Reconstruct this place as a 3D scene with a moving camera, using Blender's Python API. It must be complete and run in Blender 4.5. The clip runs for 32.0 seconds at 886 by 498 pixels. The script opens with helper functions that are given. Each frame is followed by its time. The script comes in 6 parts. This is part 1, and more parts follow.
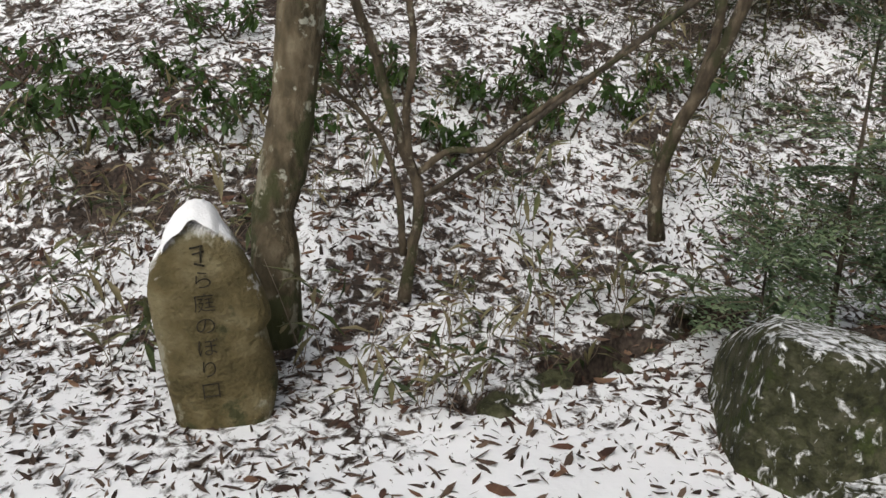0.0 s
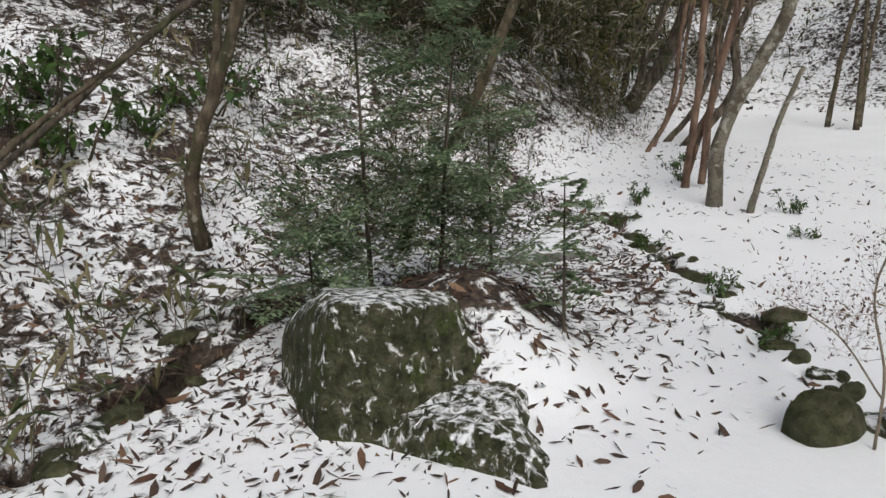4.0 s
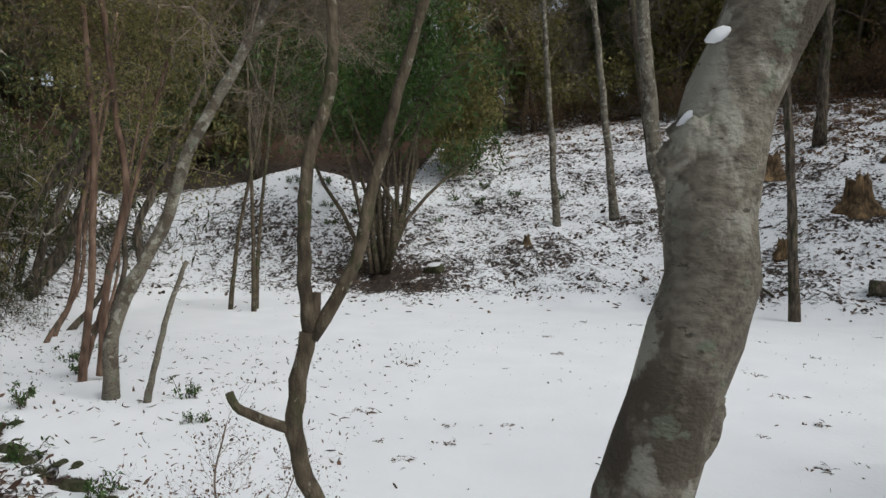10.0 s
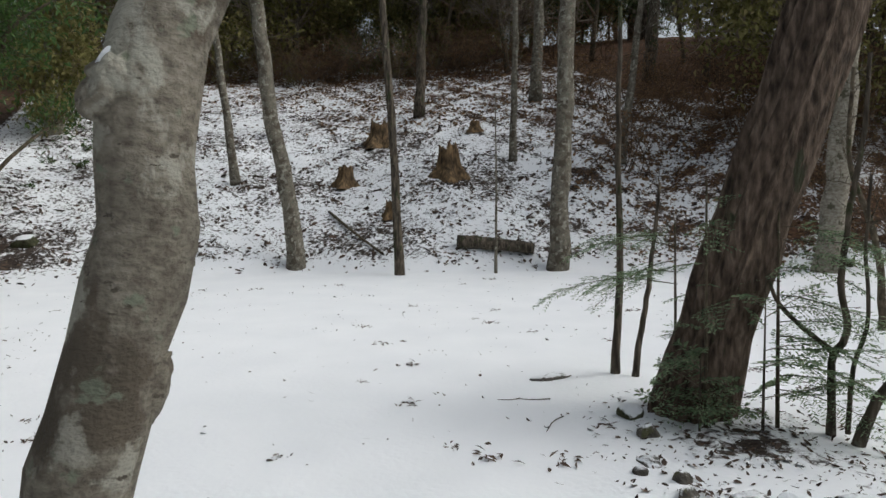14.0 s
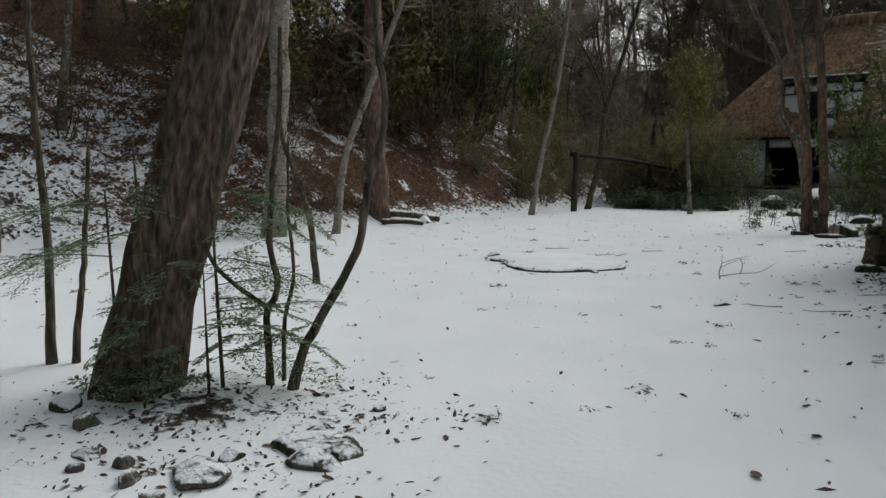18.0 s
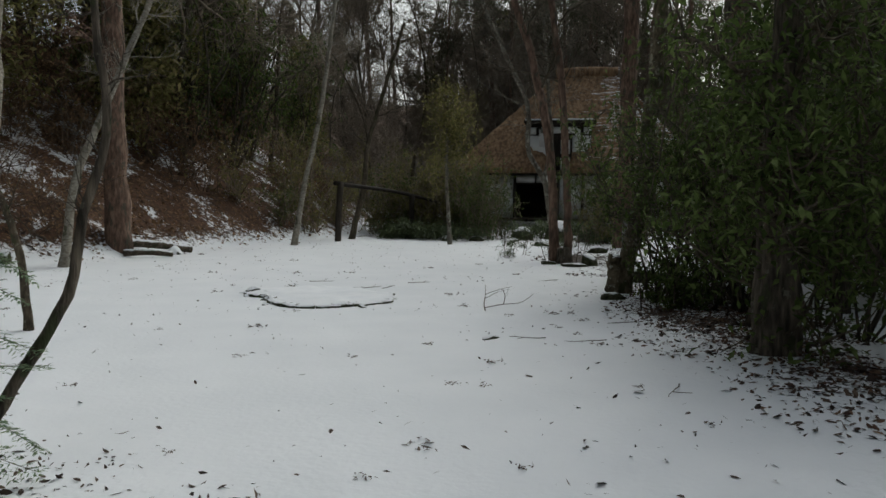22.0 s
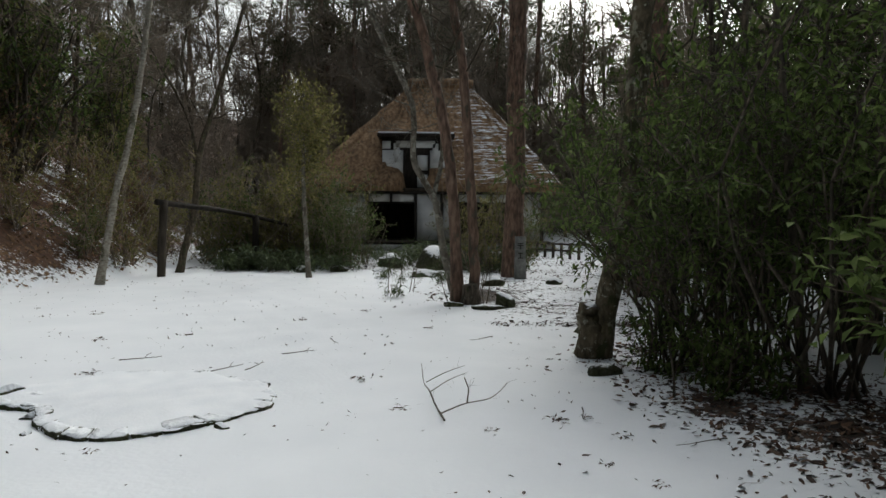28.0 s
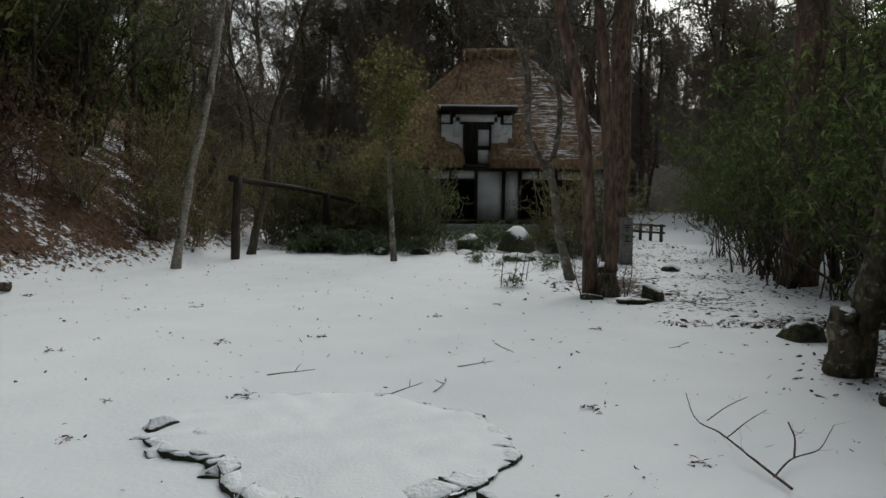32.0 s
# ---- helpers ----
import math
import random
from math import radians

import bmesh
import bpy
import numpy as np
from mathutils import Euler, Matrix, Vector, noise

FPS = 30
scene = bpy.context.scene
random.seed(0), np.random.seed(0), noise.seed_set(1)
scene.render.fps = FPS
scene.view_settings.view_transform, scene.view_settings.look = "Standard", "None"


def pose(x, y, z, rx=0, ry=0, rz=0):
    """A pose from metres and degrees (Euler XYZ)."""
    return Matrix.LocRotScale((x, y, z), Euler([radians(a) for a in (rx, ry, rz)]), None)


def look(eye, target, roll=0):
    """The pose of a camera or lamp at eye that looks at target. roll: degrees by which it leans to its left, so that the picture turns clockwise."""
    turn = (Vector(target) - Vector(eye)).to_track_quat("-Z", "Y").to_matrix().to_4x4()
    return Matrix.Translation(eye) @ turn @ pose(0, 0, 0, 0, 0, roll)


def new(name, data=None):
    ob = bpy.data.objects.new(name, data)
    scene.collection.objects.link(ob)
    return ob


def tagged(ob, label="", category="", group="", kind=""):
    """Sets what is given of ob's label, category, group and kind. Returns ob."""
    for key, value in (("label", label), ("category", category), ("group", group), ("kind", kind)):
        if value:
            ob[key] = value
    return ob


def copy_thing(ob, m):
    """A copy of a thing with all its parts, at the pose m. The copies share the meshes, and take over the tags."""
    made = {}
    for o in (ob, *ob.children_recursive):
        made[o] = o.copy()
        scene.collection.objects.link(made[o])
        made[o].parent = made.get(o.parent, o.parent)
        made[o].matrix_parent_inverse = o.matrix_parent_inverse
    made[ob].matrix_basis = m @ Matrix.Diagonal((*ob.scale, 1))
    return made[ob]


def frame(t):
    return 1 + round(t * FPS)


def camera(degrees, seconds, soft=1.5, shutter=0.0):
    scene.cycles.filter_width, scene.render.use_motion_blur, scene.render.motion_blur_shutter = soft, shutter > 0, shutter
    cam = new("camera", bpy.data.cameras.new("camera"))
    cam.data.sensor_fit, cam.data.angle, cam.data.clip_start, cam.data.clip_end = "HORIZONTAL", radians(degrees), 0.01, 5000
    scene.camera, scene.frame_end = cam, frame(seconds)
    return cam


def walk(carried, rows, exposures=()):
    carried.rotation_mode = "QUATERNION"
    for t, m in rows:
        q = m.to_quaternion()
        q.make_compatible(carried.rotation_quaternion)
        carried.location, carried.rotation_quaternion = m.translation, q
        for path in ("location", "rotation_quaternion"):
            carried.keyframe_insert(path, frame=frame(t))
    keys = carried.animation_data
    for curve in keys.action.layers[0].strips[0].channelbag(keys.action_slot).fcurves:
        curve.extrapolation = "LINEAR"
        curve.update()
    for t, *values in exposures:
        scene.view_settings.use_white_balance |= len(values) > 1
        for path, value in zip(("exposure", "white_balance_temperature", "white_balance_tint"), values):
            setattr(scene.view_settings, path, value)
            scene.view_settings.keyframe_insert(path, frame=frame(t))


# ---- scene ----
cam = camera(64.3, 32.0)
PATH = [
    (0, (0.317, -0.015, 1.508), (0.249, 1.903, 0.947), 0.4),
    (0.5, (0.374, -0.004, 1.5), (0.456, 1.908, 0.919), 0.4),
    (1, (0.436, 0.008, 1.495), (0.698, 1.896, 0.886), 0.3),
    (1.5, (0.484, 0.018, 1.483), (0.932, 1.863, 0.854), 0.3),
    (2, (0.500, 0.021, 1.472), (1.119, 1.813, 0.837), 0.3),
    (2.5, (0.511, 0.012, 1.469), (1.281, 1.745, 0.832), 0.2),
    (4.5, (0.319, -0.036, 1.376), (1.46, 1.55, 0.949), -2.3),
    (5, (0.304, -0.047, 1.396), (1.494, 1.527, 1.075), -1.7),
    (5.5, (0.306, -0.072, 1.434), (1.551, 1.478, 1.218), -1.0),
    (6, (0.316, -0.13, 1.467), (1.624, 1.377, 1.335), -0.1),
    (6.5, (0.309, -0.19, 1.488), (1.683, 1.261, 1.417), 0.7),
    (7, (0.306, -0.241, 1.497), (1.76, 1.132, 1.462), 1.2),
    (7.5, (0.31, -0.282, 1.5), (1.856, 0.987, 1.47), 1.6),
    (8, (0.321, -0.297, 1.5), (1.964, 0.843, 1.473), 1.7),
    (8.5, (0.351, -0.293, 1.494), (2.096, 0.684, 1.469), 1.5),
    (9, (0.404, -0.292, 1.49), (2.244, 0.493, 1.457), 1.4),
    (9.5, (0.459, -0.292, 1.487), (2.37, 0.299, 1.453), 0.9),
    (10, (0.513, -0.287, 1.483), (2.471, 0.119, 1.446), 0.5),
    (10.5, (0.545, -0.309, 1.481), (2.529, -0.054, 1.442), 0.1),
    (11, (0.543, -0.324, 1.482), (2.538, -0.194, 1.439), -0.3),
    (11.5, (0.54, -0.329, 1.479), (2.539, -0.312, 1.43), -0.6),
    (12, (0.538, -0.344, 1.477), (2.534, -0.441, 1.416), -0.7),
    (12.5, (0.531, -0.357, 1.475), (2.517, -0.579, 1.399), -0.7),
    (13, (0.523, -0.398, 1.468), (2.491, -0.742, 1.375), -0.7),
    (13.5, (0.528, -0.439, 1.464), (2.471, -0.901, 1.351), -0.6),
    (14, (0.54, -0.496, 1.464), (2.442, -1.1, 1.329), -0.5),
    (14.5, (0.532, -0.543, 1.462), (2.369, -1.316, 1.302), -0.5),
    (15, (0.554, -0.583, 1.46), (2.298, -1.544, 1.279), -0.6),
    (15.5, (0.57, -0.63, 1.452), (2.196, -1.777, 1.249), -0.9),
    (17.5, (0.59, -0.728, 1.413), (1.743, -2.347, 1.188), -0.8),
    (18, (0.564, -0.738, 1.414), (1.58, -2.446, 1.188), -0.6),
    (18.5, (0.551, -0.745, 1.412), (1.432, -2.526, 1.178), -0.7),
    (19, (0.537, -0.768, 1.408), (1.296, -2.603, 1.173), -0.9),
    (19.5, (0.534, -0.771, 1.411), (1.183, -2.648, 1.175), -0.8),
    (20, (0.528, -0.757, 1.413), (1.109, -2.657, 1.181), -0.9),
    (20.5, (0.528, -0.76, 1.412), (1.067, -2.673, 1.195), -0.4),
    (21, (0.527, -0.904, 1.398), (1.046, -2.825, 1.2), -0.1),
    (21.5, (0.595, -1.094, 1.418), (1.066, -3.029, 1.234), 0.5),
    (22, (0.809, -1.285, 1.411), (1.21, -3.239, 1.267), 0.7),
    (22.5, (0.997, -1.538, 1.426), (1.315, -3.508, 1.298), 0.7),
    (23, (1.119, -1.846, 1.433), (1.326, -3.831, 1.303), 0.1),
    (23.5, (1.305, -2.15, 1.419), (1.44, -4.142, 1.294), -0.4),
    (24, (1.439, -2.475, 1.441), (1.522, -4.469, 1.31), -0.7),
    (24.5, (1.498, -2.806, 1.471), (1.511, -4.802, 1.342), -0.6),
    (25, (1.625, -3.09, 1.479), (1.598, -5.088, 1.379), -0.1),
    (25.5, (1.718, -3.344, 1.492), (1.659, -5.342, 1.407), 0.3),
    (27.5, (2.128, -4.598, 1.469), (2.035, -6.594, 1.376), 0.4),
    (28, (2.238, -4.893, 1.482), (2.167, -6.889, 1.396), 0.4),
    (28.5, (2.382, -5.214, 1.493), (2.331, -7.213, 1.43), 0.6),
    (29, (2.494, -5.517, 1.502), (2.444, -7.516, 1.452), 0.5),
    (29.5, (2.634, -5.776, 1.491), (2.613, -7.775, 1.437), 0.5),
    (30, (2.889, -5.984, 1.492), (2.925, -7.982, 1.421), 0.8),
    (30.5, (3.093, -6.16, 1.477), (3.142, -8.157, 1.374), 0.8),
    (31, (3.29, -6.315, 1.507), (3.331, -8.309, 1.363), 0.7),
    (31.5, (3.567, -6.364, 1.503), (3.606, -8.358, 1.35), 0.5),
    (32, (3.848, -6.438, 1.502), (3.845, -8.432, 1.351), 0.6),
]
EXPO = [(0, -0.05, 6600, 9), (2.5, -0.06, 6500, 9), (4.5, -0.08, 6450, 9), (7, 0.0, 6400, 8), (9, -0.18, 6290, 7), (14, -0.05, 6290, 6), (17.5, -0.27, 6290, 4), (19.5, -0.58, 6290, 4), (21.5, -0.55, 6290, 3), (24, -0.18, 6290, 3), (27.5, -0.1, 6290, 4), (30, -0.03, 6290, 4), (32, -0.5, 6290, 3)]
walk(cam, [(t, look(eye, target, roll)) for t, eye, target, roll in PATH], EXPO)

# ---- world and sun: an overcast winter afternoon ----
world = bpy.data.worlds.new("world")
scene.world = world
world.use_nodes = True
wn = world.node_tree.nodes
sky = wn.new("ShaderNodeTexSky")
sky.sky_type, sky.sun_disc = "NISHITA", False
sky.sun_elevation, sky.sun_rotation = radians(38), radians(200)
sky.air_density, sky.dust_density, sky.ozone_density = 1.0, 6.0, 1.0
pale = wn.new("ShaderNodeHueSaturation")
pale.inputs["Saturation"].default_value = 0.35
world.node_tree.links.new(sky.outputs[0], pale.inputs["Color"])
world.node_tree.links.new(pale.outputs[0], wn["Background"].inputs["Color"])
wn["Background"].inputs["Strength"].default_value = 0.15
sun = new("sun", bpy.data.lights.new("sun", "SUN"))
sun.data.energy, sun.data.angle, sun.data.color = 1.0, radians(70), (1.0, 0.97, 0.93)
sun.matrix_world = look((0, 0, 30), (math.sin(radians(200)) * -24, math.cos(radians(200)) * -24, 0))


# ---- materials ----
def ramp(nt, cols):
    r = nt.nodes.new("ShaderNodeValToRGB")
    el = r.color_ramp.elements
    while len(el) < len(cols):
        el.new(0.5)
    for k, c in enumerate(cols):
        el[k].position = k / max(1, len(cols) - 1)
        el[k].color = (*c, 1)
    return r


def surface(name, cols, scale=6.0, stretch=(1, 1, 1), rough=0.85, bump=0.3, bscale=60.0, vary="", spread=0.35, spec=0.2, detail=6.0, low=0.3, high=0.7, patch=None, deep=0.02, thin=0.0):
    """A mottled procedural surface: a colour ramp over noise, a second broad noise, fine relief, and variation by piece or object."""
    m = bpy.data.materials.new(name)
    m.use_nodes = True
    nt = m.node_tree
    lk, nd = nt.links.new, nt.nodes
    bs = nd["Principled BSDF"]
    bs.inputs["Roughness"].default_value = rough
    bs.inputs["Specular IOR Level"].default_value = spec
    co, mp = nd.new("ShaderNodeTexCoord"), nd.new("ShaderNodeMapping")
    mp.inputs["Scale"].default_value = stretch
    lk(co.outputs["Object"], mp.inputs[0])
    n1 = nd.new("ShaderNodeTexNoise")
    n1.inputs["Scale"].default_value, n1.inputs["Detail"].default_value = scale, detail
    lk(mp.outputs[0], n1.inputs["Vector"])
    mr = nd.new("ShaderNodeMapRange")
    mr.inputs["From Min"].default_value, mr.inputs["From Max"].default_value = low, high
    lk(n1.outputs["Fac"], mr.inputs["Value"])
    rp = ramp(nt, cols)
    fac = mr.outputs[0]
    if vary == "island":
        ge = nd.new("ShaderNodeNewGeometry")
        mx = nd.new("ShaderNodeMix")
        mx.inputs[0].default_value = 0.75
        lk(mr.outputs[0], mx.inputs[2])
        lk(ge.outputs["Random Per Island"], mx.inputs[3])
        fac = mx.outputs[0]
    lk(fac, rp.inputs[0])
    ground_col = rp.outputs[0]
    for pc, ps, stretch2, edge in patch or ():
        pm, pn, pr, px = nd.new("ShaderNodeMapping"), nd.new("ShaderNodeTexNoise"), nd.new("ShaderNodeMapRange"), nd.new("ShaderNodeMix")
        pm.inputs["Scale"].default_value = stretch2
        pm.inputs["Location"].default_value = (ps, 2 * ps, 3 * ps)
        lk(co.outputs["Object"], pm.inputs[0])
        lk(pm.outputs[0], pn.inputs["Vector"])
        pn.inputs["Scale"].default_value, pn.inputs["Detail"].default_value, pn.inputs["Roughness"].default_value = ps, 7.0, 0.6
        pr.inputs["From Min"].default_value, pr.inputs["From Max"].default_value = edge, edge + 0.05
        lk(pn.outputs["Fac"], pr.inputs["Value"])
        px.data_type = "RGBA"
        lk(pr.outputs[0], px.inputs[0])
        lk(ground_col, px.inputs[6])
        px.inputs[7].default_value = (*pc, 1)
        ground_col = px.outputs[2]
    n2 = nd.new("ShaderNodeTexNoise")
    n2.inputs["Scale"].default_value, n2.inputs["Detail"].default_value = scale * 0.17, 3.0
    lk(co.outputs["Object"], n2.inputs["Vector"])
    hs = nd.new("ShaderNodeHueSaturation")
    v2 = nd.new("ShaderNodeMapRange")
    v2.inputs["From Min"].default_value, v2.inputs["From Max"].default_value = 0.3, 0.7
    v2.inputs["To Min"].default_value, v2.inputs["To Max"].default_value = 1 - spread, 1 + spread
    lk(n2.outputs["Fac"], v2.inputs["Value"])
    lk(v2.outputs[0], hs.inputs["Value"])
    lk(ground_col, hs.inputs["Color"])
    lk(hs.outputs[0], bs.inputs["Base Color"])
    if bump:
        n3 = nd.new("ShaderNodeTexNoise")
        n3.inputs["Scale"].default_value, n3.inputs["Detail"].default_value = bscale, 5.0
        lk(mp.outputs[0], n3.inputs["Vector"])
        bp = nd.new("ShaderNodeBump")
        bp.inputs["Strength"].default_value, bp.inputs["Distance"].default_value = bump, deep
        lk(n3.outputs["Fac"], bp.inputs["Height"])
        lk(bp.outputs[0], bs.inputs["Normal"])
    if thin:
        tr, ms = nd.new("ShaderNodeBsdfTranslucent"), nd.new("ShaderNodeMixShader")
        lk(hs.outputs[0], tr.inputs["Color"])
        ms.inputs[0].default_value = thin
        lk(bs.outputs[0], ms.inputs[1])
        lk(tr.outputs[0], ms.inputs[2])
        lk(ms.outputs[0], nd["Material Output"].inputs["Surface"])
    return m


def snowy(name, under, snow_on=0.5, soft=5.0, scale=7.0, stretch=(1, 1, 1), upward=1.2, cover="", side=None, patchy=0.0, rusty=()):
    """Lays snow over the mottled surface under: where it faces up, where the noise is high, and by the painted cover, if one is named."""
    m = under.copy()
    m.name = name
    nt = m.node_tree
    lk, nd = nt.links.new, nt.nodes
    bs = nd["Principled BSDF"]
    col = bs.inputs["Base Color"].links[0].from_socket
    co, mp, nz = nd.new("ShaderNodeTexCoord"), nd.new("ShaderNodeMapping"), nd.new("ShaderNodeTexNoise")
    mp.inputs["Scale"].default_value = stretch
    lk(co.outputs["Object"], mp.inputs[0])
    lk(mp.outputs[0], nz.inputs["Vector"])
    nz.inputs["Scale"].default_value, nz.inputs["Detail"].default_value, nz.inputs["Roughness"].default_value, nz.inputs["Distortion"].default_value = scale, 8.0, 0.66, 0.6
    ge, sp = nd.new("ShaderNodeNewGeometry"), nd.new("ShaderNodeSeparateXYZ")
    lk(ge.outputs["Normal"], sp.inputs[0])

    def maths(op, a, b):
        k = nd.new("ShaderNodeMath")
        k.operation = op
        for slot, v in enumerate((a, b)):
            if isinstance(v, (int, float)):
                k.inputs[slot].default_value = v
            else:
                lk(v, k.inputs[slot])
        return k.outputs[0]

    want = maths("MULTIPLY", sp.outputs["Z"], upward)
    total = maths("ADD", want, maths("SUBTRACT", nz.outputs["Fac"], 0.5 + upward * 0.75))
    if cover:
        at = nd.new("ShaderNodeAttribute")
        at.attribute_name = cover
        total = maths("SUBTRACT", total, at.outputs["Fac"])
    total = maths("ADD", total, snow_on)
    if patchy:
        pz = nd.new("ShaderNodeTexNoise")
        pz.inputs["Scale"].default_value, pz.inputs["Detail"].default_value, pz.inputs["Roughness"].default_value = 2.3, 4.0, 0.6
        lk(co.outputs["Object"], pz.inputs["Vector"])
        total = maths("ADD", total, maths("MULTIPLY", maths("SUBTRACT", pz.outputs["Fac"], 0.5), maths("MULTIPLY", at.outputs["Fac"], patchy)))
    if rusty:
        ra, rm = nd.new("ShaderNodeAttribute"), nd.new("ShaderNodeMix")
        ra.attribute_name = "rust"
        rm.data_type = "RGBA"
        lk(ra.outputs["Fac"], rm.inputs[0])
        lk(col, rm.inputs[6])
        rr = ramp(nt, rusty)
        rn = nd.new("ShaderNodeTexNoise")
        rn.inputs["Scale"].default_value, rn.inputs["Detail"].default_value = 9.0, 8.0
        lk(co.outputs["Object"], rn.inputs["Vector"])
        lk(rn.outputs["Fac"], rr.inputs[0])
        lk(rr.outputs[0], rm.inputs[7])
        col = rm.outputs[2]
    if side is not None:
        sx = nd.new("ShaderNodeSeparateXYZ")
        lk(co.outputs["Object"], sx.inputs[0])
        total = maths("ADD", total, maths("MINIMUM", maths("MULTIPLY", maths("SUBTRACT", side, sx.outputs["X"]), 0.055), 0.05))
    fac = nd.new("ShaderNodeMapRange")
    fac.inputs["From Min"].default_value, fac.inputs["From Max"].default_value = -0.5 / soft, 0.5 / soft
    lk(total, fac.inputs["Value"])
    mx = nd.new("ShaderNodeMix")
    mx.data_type = "RGBA"
    lk(fac.outputs[0], mx.inputs[0])
    lk(col, mx.inputs[6])
    sr, sn = ramp(nt, [(0.75, 0.77, 0.80), (0.88, 0.89, 0.91)]), nd.new("ShaderNodeTexNoise")
    sn.inputs["Scale"].default_value, sn.inputs["Detail"].default_value = 1.3, 8.0
    lk(co.outputs["Object"], sn.inputs["Vector"])
    lk(sn.outputs["Fac"], sr.inputs[0])
    lk(sr.outputs[0], mx.inputs[7])
    lk(mx.outputs[2], bs.inputs["Base Color"])
    for k in nd:
        if k.bl_idname == "ShaderNodeBump":
            lk(maths("MULTIPLY", maths("SUBTRACT", 1.7, fac.outputs[0]), k.inputs["Strength"].default_value), k.inputs["Strength"])
    return m


SOIL = surface("leaf_litter_ground", [(0.013, 0.010, 0.009), (0.047, 0.036, 0.029), (0.090, 0.069, 0.052)], 30, bump=0.35, bscale=22)
GROUND = snowy("snowy_ground", SOIL, 0.285, 10, 11.0, (1, 1, 1), upward=0.25, cover="litter", patchy=1.5, rusty=[(0.02, 0.013, 0.009), (0.05, 0.03, 0.018), (0.15, 0.075, 0.042), (0.22, 0.125, 0.075)])
SNOW = surface("snow", [(0.80, 0.82, 0.85), (0.88, 0.89, 0.91)], 4, bump=0.25, bscale=45, spread=0.03, rough=0.7)
ROCK = surface("mossy_rock", [(0.022, 0.024, 0.013), (0.06, 0.062, 0.03), (0.10, 0.098, 0.062)], 14, bump=0.9, bscale=30, spread=0.3, deep=0.04, patch=[((0.05, 0.062, 0.02), 5.0, (1, 1, 1), 0.55)])
ROCK_SNOW = snowy("mossy_rock_with_snow", ROCK, 0.10, 7, 9.0, upward=1.0)
BOULDER = snowy("mossy_boulder_with_powder_snow", ROCK, -0.045, 9, 22.0, (1, 1, 0.7), upward=0.16)
ROCK_DUST = snowy("dark_rock_with_snow_patches", ROCK, -0.06, 9, 9.0, upward=0.5)
ROCK_BURIED = snowy("snow_buried_rock", ROCK, 0.66, 8, 9.0, upward=1.0)
STONE = surface("brown_sandstone", [(0.055, 0.045, 0.019), (0.105, 0.085, 0.039), (0.17, 0.145, 0.083)], 7, bump=0.6, bscale=45, spread=0.3, patch=[((0.26, 0.245, 0.18), 5.0, (1, 1, 0.8), 0.60), ((0.05, 0.05, 0.022), 4.0, (1, 1, 1), 0.60)])
STELE = snowy("snow_capped_sandstone", STONE, 0.33, 6, 6.0, upward=1.1)
GREYSTONE = surface("grey_granite", [(0.16, 0.16, 0.15), (0.27, 0.27, 0.25)], 14, bump=0.3)
CARVED = surface("carved_dark_lettering", [(0.016, 0.014, 0.010), (0.035, 0.03, 0.02)], 30, bump=0)
BARK = surface("mottled_lichened_bark", [(0.045, 0.038, 0.022), (0.10, 0.08, 0.05), (0.17, 0.142, 0.095)], 16, (1, 1, 0.5), bump=1.0, bscale=34, spread=0.3, deep=0.03, patch=[((0.055, 0.058, 0.026), 4.0, (1, 1, 0.6), 0.54), ((0.24, 0.225, 0.165), 6.0, (1, 1, 0.7), 0.57), ((0.36, 0.36, 0.30), 14.0, (1, 1, 0.9), 0.62)])
SMOOTH = surface("smooth_grey_brown_bark", [(0.095, 0.083, 0.066), (0.16, 0.142, 0.112), (0.225, 0.205, 0.168)], 55, (1, 1, 1.5), bump=0.7, bscale=110, spread=0.2, deep=0.012, patch=[((0.092, 0.077, 0.058), 6.0, (1, 1, 0.8), 0.51), ((0.29, 0.28, 0.235), 9.0, (1, 1, 1.0), 0.555), ((0.155, 0.168, 0.125), 16.0, (1, 1, 1.2), 0.60), ((0.075, 0.065, 0.05), 45.0, (1, 1, 2.0), 0.62)])
BROWN = surface("brown_branch_bark", [(0.04, 0.032, 0.022), (0.085, 0.067, 0.046), (0.14, 0.115, 0.08)], 22, (1, 1, 0.5), bump=0.8, bscale=60, spread=0.3, patch=[((0.055, 0.055, 0.028), 7.0, (1, 1, 0.6), 0.55), ((0.21, 0.195, 0.15), 18.0, (1, 1, 0.8), 0.61)])
DARKBARK = surface("dark_furrowed_bark", [(0.022, 0.019, 0.014), (0.081, 0.066, 0.050), (0.162, 0.132, 0.099)], 22, (1, 1, 0.2), bump=1.0, bscale=24, spread=0.3, deep=0.05, patch=[((0.045, 0.05, 0.024), 5.0, (1, 1, 0.5), 0.56), ((0.16, 0.15, 0.115), 11.0, (1, 1, 0.8), 0.62)])
CEDAR = surface("furrowed_brown_cedar_bark", [(0.030, 0.022, 0.016), (0.101, 0.073, 0.054), (0.203, 0.151, 0.115)], 26, (1, 1, 0.3), bump=1.0, bscale=26, spread=0.2, deep=0.06, patch=[((0.05, 0.052, 0.03), 5.0, (1, 1, 0.4), 0.62)])
PALEBARK = surface("pale_grey_bark", [(0.15, 0.13, 0.10), (0.25, 0.225, 0.18), (0.35, 0.33, 0.285)], 14, (1, 1, 1.8), bump=0.6, spread=0.2, patch=[((0.09, 0.085, 0.055), 6.0, (1, 1, 0.8), 0.58)])
